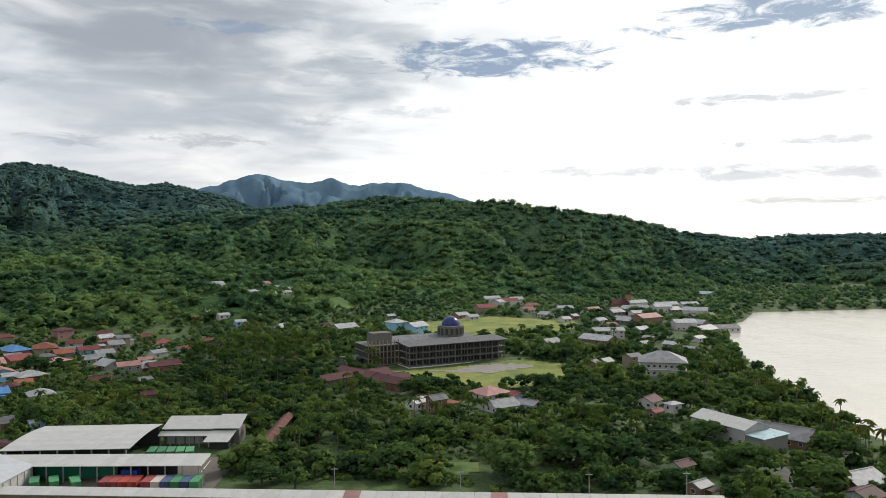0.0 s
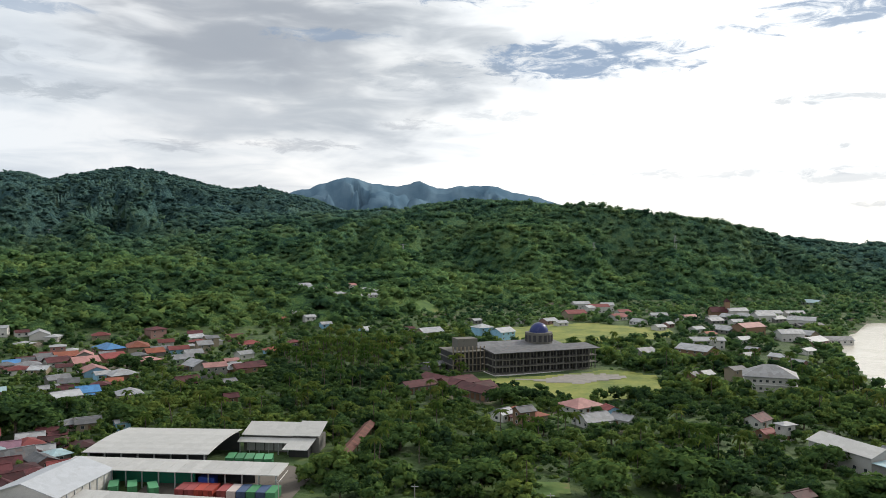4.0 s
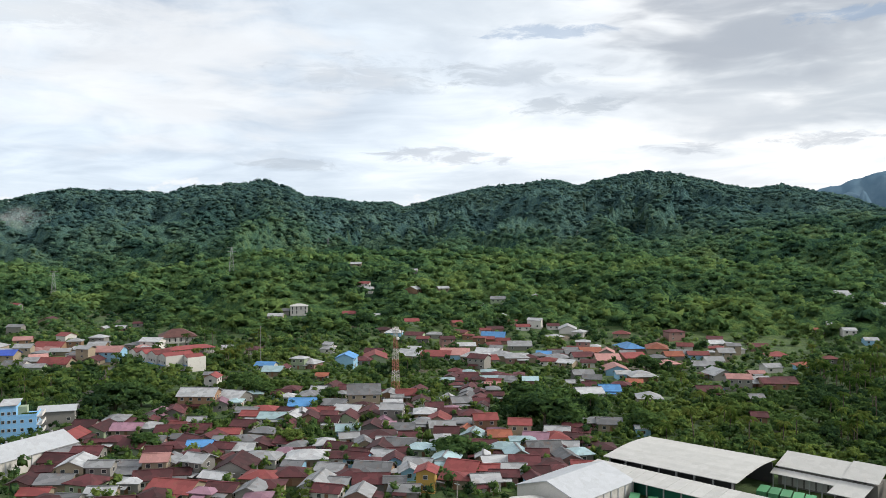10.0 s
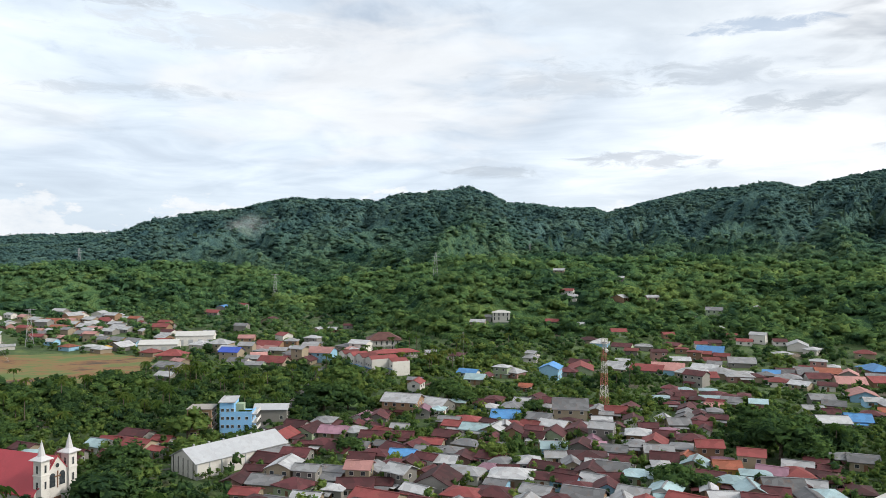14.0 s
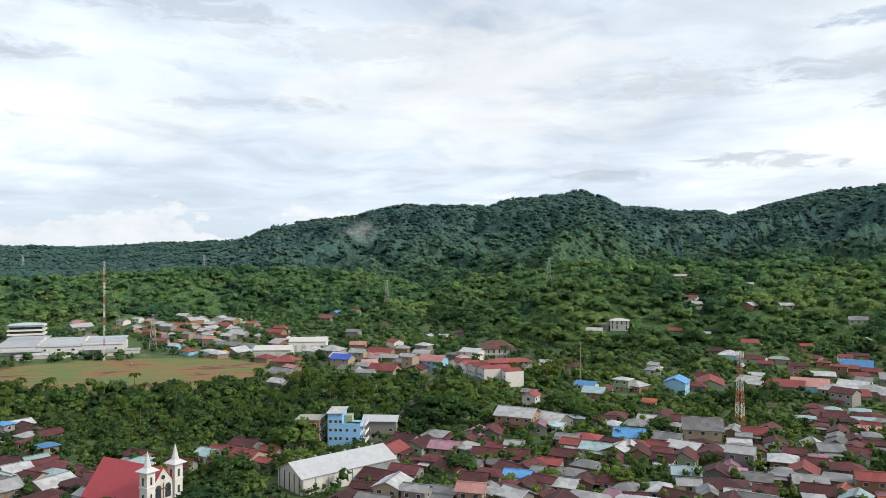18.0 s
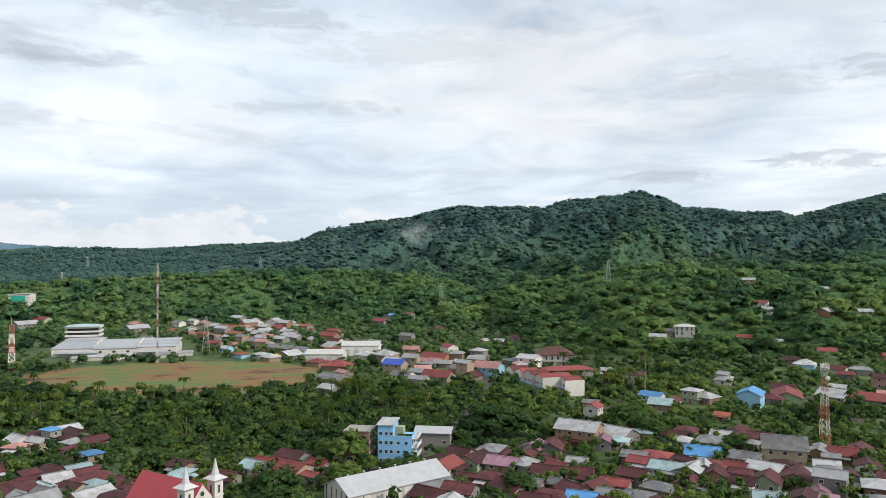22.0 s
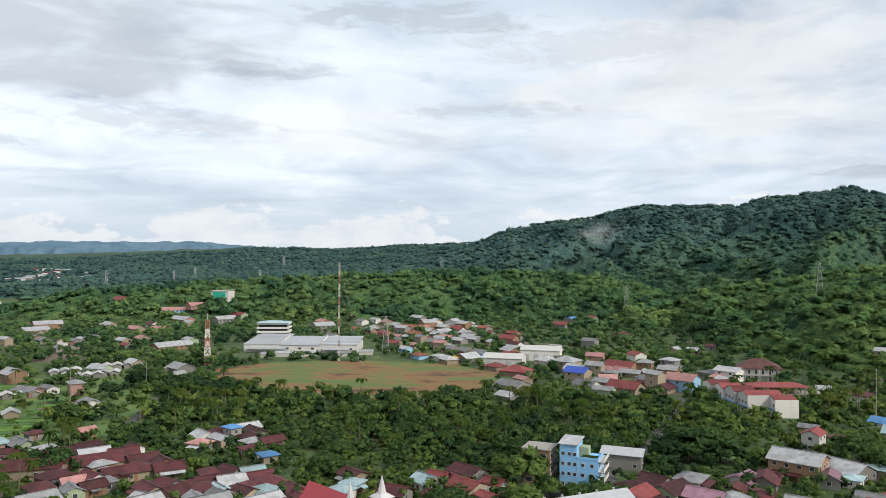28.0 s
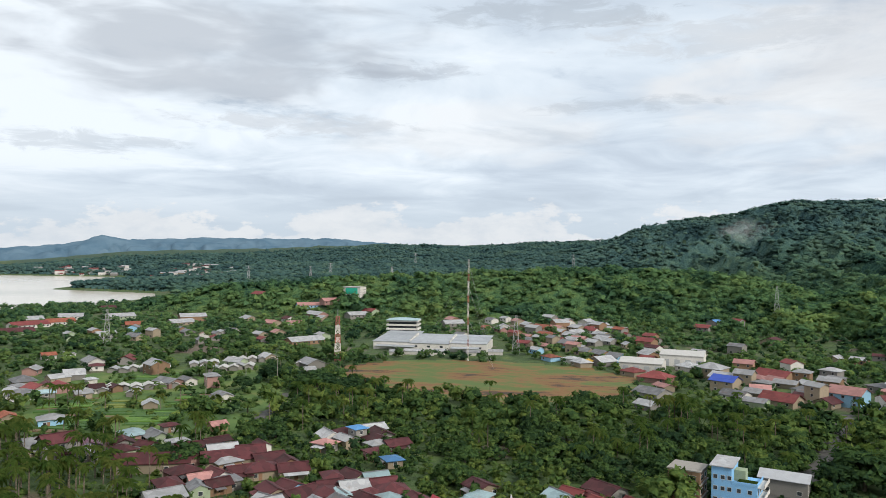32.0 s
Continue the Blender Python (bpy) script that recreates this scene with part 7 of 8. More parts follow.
house(-147, 192, 52, 7.4, 6.3, "w")
house(-142, 244, 134, 7.9, 5.9, "m")
house(-292, 380, 46, 5.6, 4.3, "m")
house(-137, 201, 145, 6.2, 4.8, "m")
house(-272, 159, 117, 8.5, 6.1, "w")
house(-213, 268, 32, 6.1, 5.4, "m")
house(-272, 387, 47, 7.6, 6.6, "g")
house(-300, -8, 42, 5.8, 4.7, "g")
house(-225, 273, 121, 7.3, 6.4, "g")
house(-288, 170, 128, 7.8, 7.4, "v")
house(-418, -113, 131, 6.5, 5.5, "w")
house(-290, 363, 23, 5.9, 5.4, "w")
house(-197, 202, 42, 6.0, 4.2, "w")
house(-325, -58, 53, 5.7, 4.6, "g")
house(-245, 311, 48, 8.3, 6.8, "c")
house(-180, 143, 46, 6.0, 5.1, "v")
house(-291, 180, 37, 5.8, 4.8, "m")
house(-284, 26, 44, 6.2, 5.0, "g")
house(-194, 136, 31, 5.9, 4.2, "v")
house(-270, 239, 33, 5.7, 4.1, "m")
house(-339, 262, 124, 5.8, 5.0, "m")
house(-435, -139, 36, 8.1, 5.8, "m")
house(-197, 228, 50, 8.6, 7.4, "w")
house(-419, -130, 125, 6.7, 5.4, "c")
house(-217, 156, 116, 5.7, 4.5, "m")
house(-277, 135, 130, 8.5, 7.0, "r")
house(-164, 250, 33, 7.7, 6.5, "w")
house(-285, 223, 50, 7.6, 6.7, "m")
house(-186, 145, 128, 7.5, 6.3, "g")
house(-151, 247, 141, 7.7, 6.0, "m")
house(-217, 240, 134, 8.6, 7.8, "w")
house(-225, 106, 48, 7.1, 5.1, "r")
house(-271, 15, 55, 5.6, 4.4, "g")
house(-270, 376, 146, 8.0, 6.2, "m")
house(-228, 156, 135, 6.5, 5.0, "m")
house(-295, 10, 52, 6.2, 5.3, "m")
house(-326, -62, 22, 7.3, 5.8, "w")
house(-276, 242, 121, 5.8, 4.1, "m")
house(-267, 19, 41, 6.6, 6.0, "g")
house(-237, 305, 24, 6.3, 5.1, "r")
house(-164, 238, 31, 7.7, 6.0, "v")
house(-287, 37, 40, 7.5, 6.5, "c")
house(-347, -49, 44, 8.6, 6.4, "g")
house(-334, 27, 127, 6.3, 5.7, "m")
house(-245, 115, 48, 5.8, 5.2, "m")
house(-279, 53, 40, 6.0, 5.1, "w")
house(-281, 247, 119, 8.0, 6.7, "m")
house(-237, 183, 30, 8.2, 6.0, "g")
house(-237, 107, 135, 6.6, 5.5, "m")
house(-435, -107, 48, 5.6, 4.6, "m")
house(-179, 236, 43, 5.5, 5.1, "v")
house(-268, 175, 49, 5.9, 4.4, "w")
house(-295, -23, 37, 7.5, 5.7, "m")
house(-254, 307, 40, 7.9, 7.5, "m")
house(-357, 25, 31, 8.7, 6.5, "m")
house(-349, 25, 36, 8.1, 6.9, "m")
house(-220, 181, 27, 7.9, 6.2, "m")
house(-271, 416, 40, 8.9, 7.6, "g")
house(-249, 268, 122, 8.0, 6.7, "m")
house(-274, 2, 33, 7.0, 5.5, "c")
house(-428, -148, 136, 6.9, 6.0, "g")
house(-164, 259, 30, 6.3, 5.9, "m")
house(-209, 264, 125, 5.7, 4.1, "m")
house(-305, 31, 118, 6.3, 5.8, "c")
house(-233, 239, 39, 6.2, 5.2, "g")
house(-172, 159, 30, 6.9, 5.1, "m")
house(-265, 397, 66, 6.2, 4.9, "m")
house(-193, 196, 128, 8.8, 7.9, "m")
house(-151, 221, 40, 6.1, 5.6, "m")
house(-276, 408, 49, 8.8, 7.1, "m")
house(-283, 71, 55, 7.0, 6.3, "m")
house(-266, 167, 28, 6.3, 5.1, "r")
house(-286, 195, 144, 7.5, 5.5, "v")
house(-321, -27, 49, 9.0, 7.6, "m")
house(-285, 201, 137, 6.0, 5.2, "c")
house(-243, 160, 13, 7.9, 7.1, "m")
house(-186, 171, 30, 7.4, 6.6, "w")
house(-165, 232, 43, 7.4, 5.8, "c")
house(-144, 233, 148, 7.2, 5.8, "c")
house(-301, 93, 39, 8.8, 7.6, "m")
house(-356, 13, 44, 8.5, 7.6, "m")
house(-295, 90, 38, 5.6, 3.9, "m")
house(-214, 180, 121, 7.1, 5.1, "g")
house(-190, 223, 42, 7.3, 6.5, "m")
house(-216, 106, 32, 7.3, 6.2, "m")
house(-307, -24, 140, 8.0, 6.3, "m")
house(-280, 382, 38, 6.4, 4.7, "w")
house(-340, -71, 46, 6.7, 6.3, "r")
house(-271, 53, 138, 7.1, 6.4, "g")
house(-271, 316, 32, 6.5, 5.7, "m")
house(-273, 130, 130, 7.9, 6.1, "v")
house(-306, 19, 22, 6.6, 5.1, "m")
house(-158, 173, 35, 7.4, 5.3, "w")
house(-250, 322, 46, 7.9, 6.5, "m")
house(-201, 116, 56, 8.1, 7.5, "m")
house(-228, 151, 114, 7.3, 5.8, "m")
house(-329, -52, 53, 7.2, 6.0, "m")
house(-238, 193, 121, 7.4, 5.5, "m")
house(-159, 197, 22, 8.5, 7.8, "r")
house(-184, 195, 53, 6.2, 5.4, "m")
house(-253, 412, 134, 6.0, 4.3, "m")
house(-267, 195, 43, 7.3, 6.2, "g")
house(-231, 233, 33, 8.3, 6.5, "w")
house(-226, 130, 43, 6.5, 6.0, "g")
house(-313, 6, 114, 8.2, 7.1, "m")
house(-433, 206, 130, 8.4, 7.7, "m")
house(-164, 195, 44, 5.9, 4.2, "c")
house(-178, 171, 133, 7.7, 6.9, "m")
house(-297, 84, 50, 5.5, 4.1, "r")
house(-214, 110, 38, 5.9, 4.8, "g")
house(-210, 245, 41, 6.8, 6.0, "m")
house(-447, 201, 41, 5.7, 4.3, "m")
house(-214, 252, 131, 6.5, 5.6, "v")
house(-292, 6, 38, 8.2, 6.0, "m")
house(-280, 82, 52, 6.4, 4.5, "m")
house(-674, 41, 48, 8.5, 6.7, "g")
house(-684, 110, 25, 10.5, 7.4, "o")
house(-644, 121, 30, 11.2, 9.2, "w")
house(-665, 98, 32, 7.4, 5.9, "w")
house(-711, 143, 50, 9.3, 7.5, "r")
house(-762, 76, 35, 8.8, 5.9, "w")
house(-737, 94, 25, 11.0, 9.2, "w")
house(-689, 147, 38, 11.7, 8.4, "w")
house(-621, 86, 55, 9.8, 7.0, "r")
house(-707, 117, 50, 9.9, 8.2, "w")
house(-726, 60, 37, 9.2, 6.3, "o")
house(-642, 146, 38, 10.0, 8.5, "w")
house(-671, 147, 42, 10.5, 7.2, "g")
house(-731, 74, 5, 10.3, 8.7, "w")
house(-689, 82, 36, 10.9, 9.3, "p")
house(-699, 163, 35, 10.2, 7.2, "o", 2)
house(-612, 170, 40, 10.5, 7.2, "m")
house(-672, 90, 48, 8.4, 5.8, "p")
house(-655, 180, 46, 9.0, 6.2, "m")
house(-646, 111, 36, 9.7, 7.9, "r")
house(-653, 126, 58, 10.3, 7.8, "p")
house(-638, 91, 30, 9.3, 8.2, "g")
house(-622, 168, 51, 11.1, 9.4, "r", 2)
house(-662, 169, 24, 7.6, 6.1, "r")
house(-633, 106, 32, 7.7, 6.5, "g", 2)
house(-625, 116, 45, 11.2, 9.9, "g")
house(-670, 81, 51, 8.9, 6.5, "r", 2)
house(-691, 167, 16, 7.1, 4.8, "r")
house(-609, 116, 49, 8.5, 6.6, "m")
house(-639, 110, 33, 8.4, 7.4, "r")
house(-535, 174, 35, 11.5, 9.9, "w")
house(-590, 164, 41, 8.9, 7.6, "w")
house(-578, 160, 24, 11.1, 8.5, "w")
house(-556, 111, 44, 9.0, 7.6, "w")
house(-595, 116, 56, 8.4, 5.9, "p", 2)
house(-563, 157, 57, 8.4, 5.6, "r")
house(-624, 156, 9, 8.8, 6.5, "w")
house(-594, 195, 43, 8.5, 6.4, "w")
house(-531, 203, 62, 10.0, 8.1, "p", 2)
house(-577, 131, 33, 10.5, 9.3, "g")
house(-607, 99, 37, 7.5, 6.3, "p")
house(-604, 222, 47, 9.9, 7.1, "g", 2)
house(-586, 122, 46, 10.0, 8.6, "g")
house(-602, 123, 19, 7.8, 6.0, "w")
house(-497, 182, 45, 11.7, 9.7, "w")
house(-447, 172, 39, 11.4, 8.5, "g")
house(-429, 175, 53, 9.3, 7.4, "g")
house(-489, 205, 28, 8.9, 7.0, "p")
house(-490, 190, 53, 9.0, 7.2, "w", 2)
house(-517, 186, 4, 7.1, 4.8, "p")
house(-462, 208, 36, 9.2, 6.3, "g")
house(-503, 238, 40, 9.1, 7.2, "w", 2)
house(-480, 196, 42, 8.6, 6.7, "g")
house(-462, 188, 73, 8.5, 7.5, "p")
house(-467, 145, 24, 8.6, 6.1, "p")
house(-481, 207, 52, 10.5, 6.9, "w")
house(-497, 221, 56, 8.0, 7.2, "w", 2)
house(-494, 237, 34, 8.8, 6.4, "g")
house(-452, 245, 15, 7.1, 5.1, "w")
house(-496, 198, 48, 10.4, 8.6, "p")
house(-488, 231, 49, 10.3, 8.0, "w")
house(-532, 229, 15, 9.2, 8.1, "r", 2)
house(-478, 216, 24, 7.1, 5.2, "w")
house(-459, 245, 50, 7.5, 5.4, "p")
house(-462, 253, 37, 11.6, 9.8, "w", 2)
house(-471, 248, 25, 11.0, 9.5, "g")
house(-764, 129, 37, 7.9, 6.0, "w")
house(-691, 104, 42, 8.6, 6.7, "o")
house(-698, 105, 56, 7.3, 5.5, "g")
house(-734, 139, 46, 8.8, 6.1, "g")
house(-726, 150, 41, 10.1, 8.7, "w", 2)
house(-727, 160, 50, 7.6, 5.2, "w")
house(-740, 148, 32, 11.1, 9.5, "g")
house(-721, 143, 60, 7.4, 6.6, "r")
house(-682, 183, 45, 9.5, 7.9, "r")
house(-709, 97, 45, 11.3, 7.8, "w", 2)
house(-474, -170, 11, 8.4, 6.7, "w")
house(-485, -110, 46, 11.2, 9.7, "w", 2)
house(-515, -78, 64, 11.0, 7.5, "w")
house(-535, -66, 41, 9.3, 7.2, "w")
house(-517, -141, 12, 10.6, 8.5, "r")
house(-453, -69, 30, 8.8, 5.7, "w", 2)
house(-456, -82, 51, 7.5, 6.3, "g")
house(-420, -52, 38, 8.6, 6.5, "g")
house(-451, -89, 59, 11.9, 8.4, "g")
house(-655, -107, 49, 10.1, 7.6, "w")
house(-677, -135, 59, 9.1, 6.6, "g")
house(-653, -60, 36, 10.4, 8.7, "w")
house(-660, -137, 37, 9.5, 7.2, "w")
house(-654, -161, 43, 9.5, 8.3, "g")
house(-668, -97, 33, 9.8, 8.7, "p")
house(-646, -145, 15, 7.7, 6.7, "p")
house(-622, -95, 41, 8.8, 6.5, "r")
house(-621, -185, 65, 11.9, 9.4, "g")
house(-677, -175, 33, 7.5, 6.3, "g")
house(-633, -221, 45, 9.7, 6.9, "w", 2)
house(-656, -203, 12, 9.6, 7.3, "g", 2)
house(-625, -130, 28, 7.3, 5.9, "r")
house(-633, -178, 61, 8.2, 6.5, "w", 2)
house(-608, -133, 33, 8.6, 6.6, "g")
house(-608, -226, 50, 7.0, 5.8, "w", 2)
house(-652, -139, 51, 7.1, 5.8, "g")
house(-361, 445, 49, 7.3, 6.5, "r")
house(-377, 411, 39, 10.9, 7.8, "w")
house(-348, 471, 43, 9.4, 6.4, "r")
house(-372, 433, 11, 9.4, 8.3, "m")
house(-412, 396, 51, 11.3, 8.5, "m")
house(-411, 422, 54, 10.1, 8.3, "r")
house(-360, 454, 52, 11.4, 7.5, "m")
house(-368, 391, 34, 7.7, 6.6, "r")
house(-356, 422, 28, 7.3, 4.8, "r")
house(-311, 457, 72, 9.8, 8.2, "w")
house(-398, 456, 61, 7.7, 6.0, "r")
house(-282, 354, 60, 9.5, 8.5, "r")
house(-328, 424, 35, 8.2, 5.7, "r")
house(-381, 396, 32, 11.9, 9.3, "m")
house(-338, 419, 39, 9.7, 6.5, "r")
house(-344, 388, 56, 8.4, 6.7, "m", 2)
house(-332, 405, 35, 7.7, 5.7, "r", 2)
house(-320, 404, 63, 9.2, 6.1, "r")
house(-344, 359, 34, 7.7, 5.4, "w")
house(-348, 331, 31, 10.2, 7.7, "m")
house(-346, 483, 21, 10.0, 6.6, "w", 2)
house(-411, 520, 41, 11.7, 9.5, "g")
house(-221, 427, 42, 9.0, 7.1, "g")
house(-252, 509, 56, 11.4, 8.3, "m", 2)
house(-160, 411, 45, 7.0, 4.8, "p")
house(-201, 481, 45, 7.9, 5.4, "g", 2)
house(-211, 484, 27, 10.2, 7.3, "r")
house(-207, 411, 65, 10.8, 8.6, "p")
house(-193, 437, 41, 9.4, 7.1, "w")
house(-201, 488, 43, 7.2, 5.9, "w")
house(-222, 502, 50, 11.2, 9.7, "w")
house(-148, 482, 49, 7.6, 5.7, "r")
house(-230, 479, 33, 9.0, 6.9, "r")
house(-227, 515, 26, 8.9, 7.3, "m")
house(-283, 495, 30, 10.7, 8.9, "r")
house(-213, 503, 7, 8.7, 6.6, "w")
house(-222, 354, 51, 9.5, 6.9, "g")
house(-275, 436, 33, 8.0, 6.9, "w", 2)
house(-239, 386, 33, 7.2, 5.2, "m")
house(-262, 390, 42, 11.5, 10.0, "g")
house(-278, 342, 15, 9.8, 8.2, "m", 2)
house(-247, 378, 10, 8.9, 7.6, "w")
house(-309, 394, 34, 7.3, 5.9, "g")
house(-274, 426, 20, 8.6, 6.0, "r")
house(-219, 450, 34, 10.1, 8.7, "g")
house(-255, 403, 53, 10.2, 8.2, "m")

for hx, hy, hr, hw, hd, hk, hf in ((176, 703, 20, 18, 10, "w", 2), (205, 712, 10, 22, 10, "w", 1), (228, 716, 8, 16, 9, "w", 1), (187, 662, 15, 16, 10, "w", 2), (210, 643, 160, 20, 11, "w", 2), (174, 559, 10, 16, 10, "w", 2), (203, 562, 5, 24, 10, "g", 1), (130, 671, 30, 12, 9, "p", 1), (108, 687, 10, 14, 8, "w", 1),
                                   (81, 710, 30, 12, 9, "r", 1), (47, 758, 20, 16, 10, "w", 2), (61, 728, 15, 18, 10, "r", 2), (70, 745, 15, 12, 10, "w", 2), (108, 507, 5, 20, 9, "w", 2), (160, 640, 20, 10, 8, "w", 1), (148, 668, 40, 10, 8, "g", 1), (120, 645, 30, 9, 7, "w", 1), (136, 530, 30, 9, 7, "w", 1), (165, 500, 40, 9, 7, "w", 1)):
    house(hx, hy, hr, hw, hd, hk, hf, "w")
far_town()
join_far_houses()

# ---- trees of the plain ----
def free_of_buildings(x, y, margin=1.0, open_yards=True):
    ok = np.ones(len(x), bool)
    for bx, by, br in BUILT:
        dx, dy = x - bx, y - by
        near = np.hypot(EYE[0] - bx, EYE[1] - by)
        ux, uy = (EYE[0] - bx) / near, (EYE[1] - by) / near
        along, across = dx * ux + dy * uy, np.abs(dy * ux - dx * uy)
        yard = (along > 0) & (along < br + (3.5 if near < 330 else 7)) & (across < br * (0.6 if near < 330 else 0.65))
        ok &= (dx ** 2 + dy ** 2 > (br + margin) ** 2) & ~(yard & open_yards)
    for x0, y0, x1, y1 in FOOTPRINTS:
        ok &= ~((x > x0) & (x < x1) & (y > y0) & (y < y1))
    stray = np.random.default_rng(77).uniform(0, 1, len(x)) < 0.42
    for pts in FIELDS[1:2]:
        ok &= ~in_polygon(x, y, pts) | stray
    for pts in FIELDS[:1] + FIELDS[2:]:
        ok &= ~in_polygon(x, y, pts)
    return ok


def houses_near(x, y, reach=20.0):
    n = np.zeros(len(x))
    for hx, hy in HOUSES:
        n += (x - hx) ** 2 + (y - hy) ** 2 < reach * reach
    return n


def frond(length, droop, lift, w):
    """One palm leaf: a bent strip with a ridge, along +x."""
    v, f = [], []
    n = 5
    for i in range(n + 1):
        t = i / n
        x = length * t * (1 - 0.18 * t)
        z = lift * t - droop * t * t
        s = w * math.sin(math.pi * min(1, 0.12 + t * 0.86)) + 0.03
        v += [(x, -s, z - s * 0.7), (x, 0, z), (x, s, z - s * 0.7)]
    for i in range(n):
        a = i * 3
        f += [(a, a + 3, a + 4, a + 1), (a + 1, a + 4, a + 5, a + 2)]
    return np.array(v), np.array(f)


def palm_template(rng, fronds=14):
    V, F, o = [], [], 0
    for i in range(fronds):
        a = 2 * math.pi * (i + rng.uniform(-0.3, 0.3)) / fronds
        fv, ff = frond(rng.uniform(3.0, 4.2), rng.uniform(1.6, 4.2), rng.uniform(0.2, 2.6), rng.uniform(0.42, 0.6))
        c, s = math.cos(a), math.sin(a)
        V.append(np.stack([fv[:, 0] * c - fv[:, 1] * s, fv[:, 0] * s + fv[:, 1] * c, fv[:, 2]], -1))
        F.append(ff + o)
        o += len(fv)
    V = np.concatenate(V)
    return V, np.concatenate(F), np.tile(np.array([0.0, 0.0, 1.0]), (len(V), 1))


def trunk_mesh(name, h, r0, r1, lean, limbs=0, rng=None):
    pieces, n = [], 5
    pts = [(lean * (i / n) ** 2, 0.3 * lean * math.sin(3 * i / n), h * i / n) for i in range(n + 1)]
    for i in range(n):
        pieces.append(tube(pts[i], pts[i + 1], r0 + (r1 - r0) * i / n, r0 + (r1 - r0) * (i + 1) / n, 7))
    for i in range(limbs):
        a = 2 * math.pi * i / limbs + rng.uniform(-0.4, 0.4)
        p = pts[3]
        pieces.append(tube(p, (p[0] + h * 0.45 * math.cos(a), p[1] + h * 0.45 * math.sin(a), p[2] + h * rng.uniform(0.25, 0.6)), r1 * 0.8, r1 * 0.25, 5))
    return mesh_of(name, pieces, BARK)


def leaf_mesh(name, tv, tf, tn, mat, tint):
    me = mesh_from(name, tv, tf, mat)
    at = me.attributes.new("tint", "FLOAT", "POINT")
    at.data.foreach_set("value", np.full(len(tv), tint, np.float32))
    at = me.attributes.new("puff", "FLOAT_VECTOR", "POINT")
    at.data.foreach_set("vector", tn.astype(np.float32).ravel())
    return me


def plain_woods():
    rng = np.random.default_rng(31)
    near = [crown(rng, 6, 160, 0.16, 0.85) for _ in range(10)]
    mid = [crown(rng, 2, 40, 0.27, 0.85) for _ in range(10)]
    palms = [palm_template(rng, 13) for _ in range(4)]
    small = [crown(rng, 1, 9, 0.4, 0.8) for _ in range(6)]

    # single trees that stand out
    kinds = []
    for i, (r, h, t) in enumerate(((4.2, 2.8, 0.4), (5.2, 3.2, 0.2), (3.4, 3.4, 0.65), (5.8, 3.2, 0.3), (2.9, 3.6, 0.85))):
        tv, tf, tn = crown(rng, 16, 520, 0.12, 0.8)
        kinds.append((trunk_mesh("trunk", h, 0.38, 0.2, rng.uniform(-0.5, 0.5), 5, rng), leaf_mesh("crown", tv * np.array([r, r, r * 0.95]), tf, tn, LEAF, t), h))
    palm_kinds = []
    for i in range(4):
        h = (9.0, 11.5, 13.0, 10.0)[i]
        lean = (0.8, -1.2, 1.6, -0.4)[i]
        tv, tf, tn = palm_template(rng, 15)
        palm_kinds.append((trunk_mesh("trunk", h, 0.24, 0.15, lean), leaf_mesh("crown", tv, tf, tn, PALM, (0.35, 0.5, 0.7, 0.6)[i]), h, lean))

    names = ("broad leafy green tree", "wide dark green rain tree", "upright light green tree", "spreading dark green canopy tree", "slender yellow-green tree")

    def big_tree(px, py, n, radius):
        tr, cr, h = kinds[n]
        root = thing("tree", px, py, (px * 37 + py * 11) % 360, names[n] + " standing on the plain", "tree", "trees on the plain")
        root.scale = (radius / (4.2, 5.2, 3.4, 5.8, 2.9)[n],) * 3
        part("trunk", tr, None, root)
        part("crown", cr, None, root, at=pose(0, 0, h * 0.62))
        BUILT.append((px, py, radius * 0.6))

    big_tree(-177, 261, 1, 10.4)
    big_tree(-197, 277, 1, 8.0)
    big_tree(-170, 263, 1, 7.2)
    big_tree(-288, 171, 1, 3.6)
    big_tree(-231, 166, 4, 3.2)
    big_tree(-220, 182, 4, 4.0)
    big_tree(-251, 147, 1, 4.8)
    big_tree(-315, 166, 3, 9.6)
    big_tree(-359, 193, 3, 8.0)
    big_tree(-312, 175, 3, 7.2)
    big_tree(-315, 158, 3, 6.4)
    big_tree(-269, 236, 0, 4.0)
    big_tree(-172, 207, 0, 5.6)
    big_tree(-168, 213, 0, 4.0)
    big_tree(-217, 142, 1, 3.2)
    big_tree(-304, 217, 1, 7.2)
    big_tree(-292, 218, 1, 5.6)
    big_tree(-211, 397, 1, 6.4)
    big_tree(-146, 277, 1, 6.4)
    big_tree(-229, 72, 3, 8.8)
    big_tree(-269, 83, 1, 6.4)
    big_tree(-291, 107, 2, 7.2)
    big_tree(-272, 103, 2, 4.8)
    big_tree(-56, 226, 2, 5.6)
    big_tree(-14, 221, 0, 6.4)
    big_tree(-5, 251, 3, 7.2)
    big_tree(39, 226, 3, 9.6)
    big_tree(52, 226, 3, 7.2)
    big_tree(18, 218, 0, 7.2)
    big_tree(-12, 329, 1, 6.4)
    big_tree(-42, 256, 0, 6.4)
    big_tree(85, 250, 0, 5.6)
    big_tree(86, 216, 3, 7.2)
    big_tree(101, 203, 3, 7.2)
    big_tree(127, 335, 1, 5.6)
    big_tree(125, 307, 1, 6.4)
    big_tree(125, 278, 1, 6.4)
    big_tree(120, 235, 1, 7.2)
    big_tree(164, 470, 1, 5.6)
    big_tree(173, 531, 1, 4.8)
    big_tree(-468, -42, 1, 6.4)
    big_tree(-447, -52, 1, 4.8)
    big_tree(-322, -36, 1, 4.8)
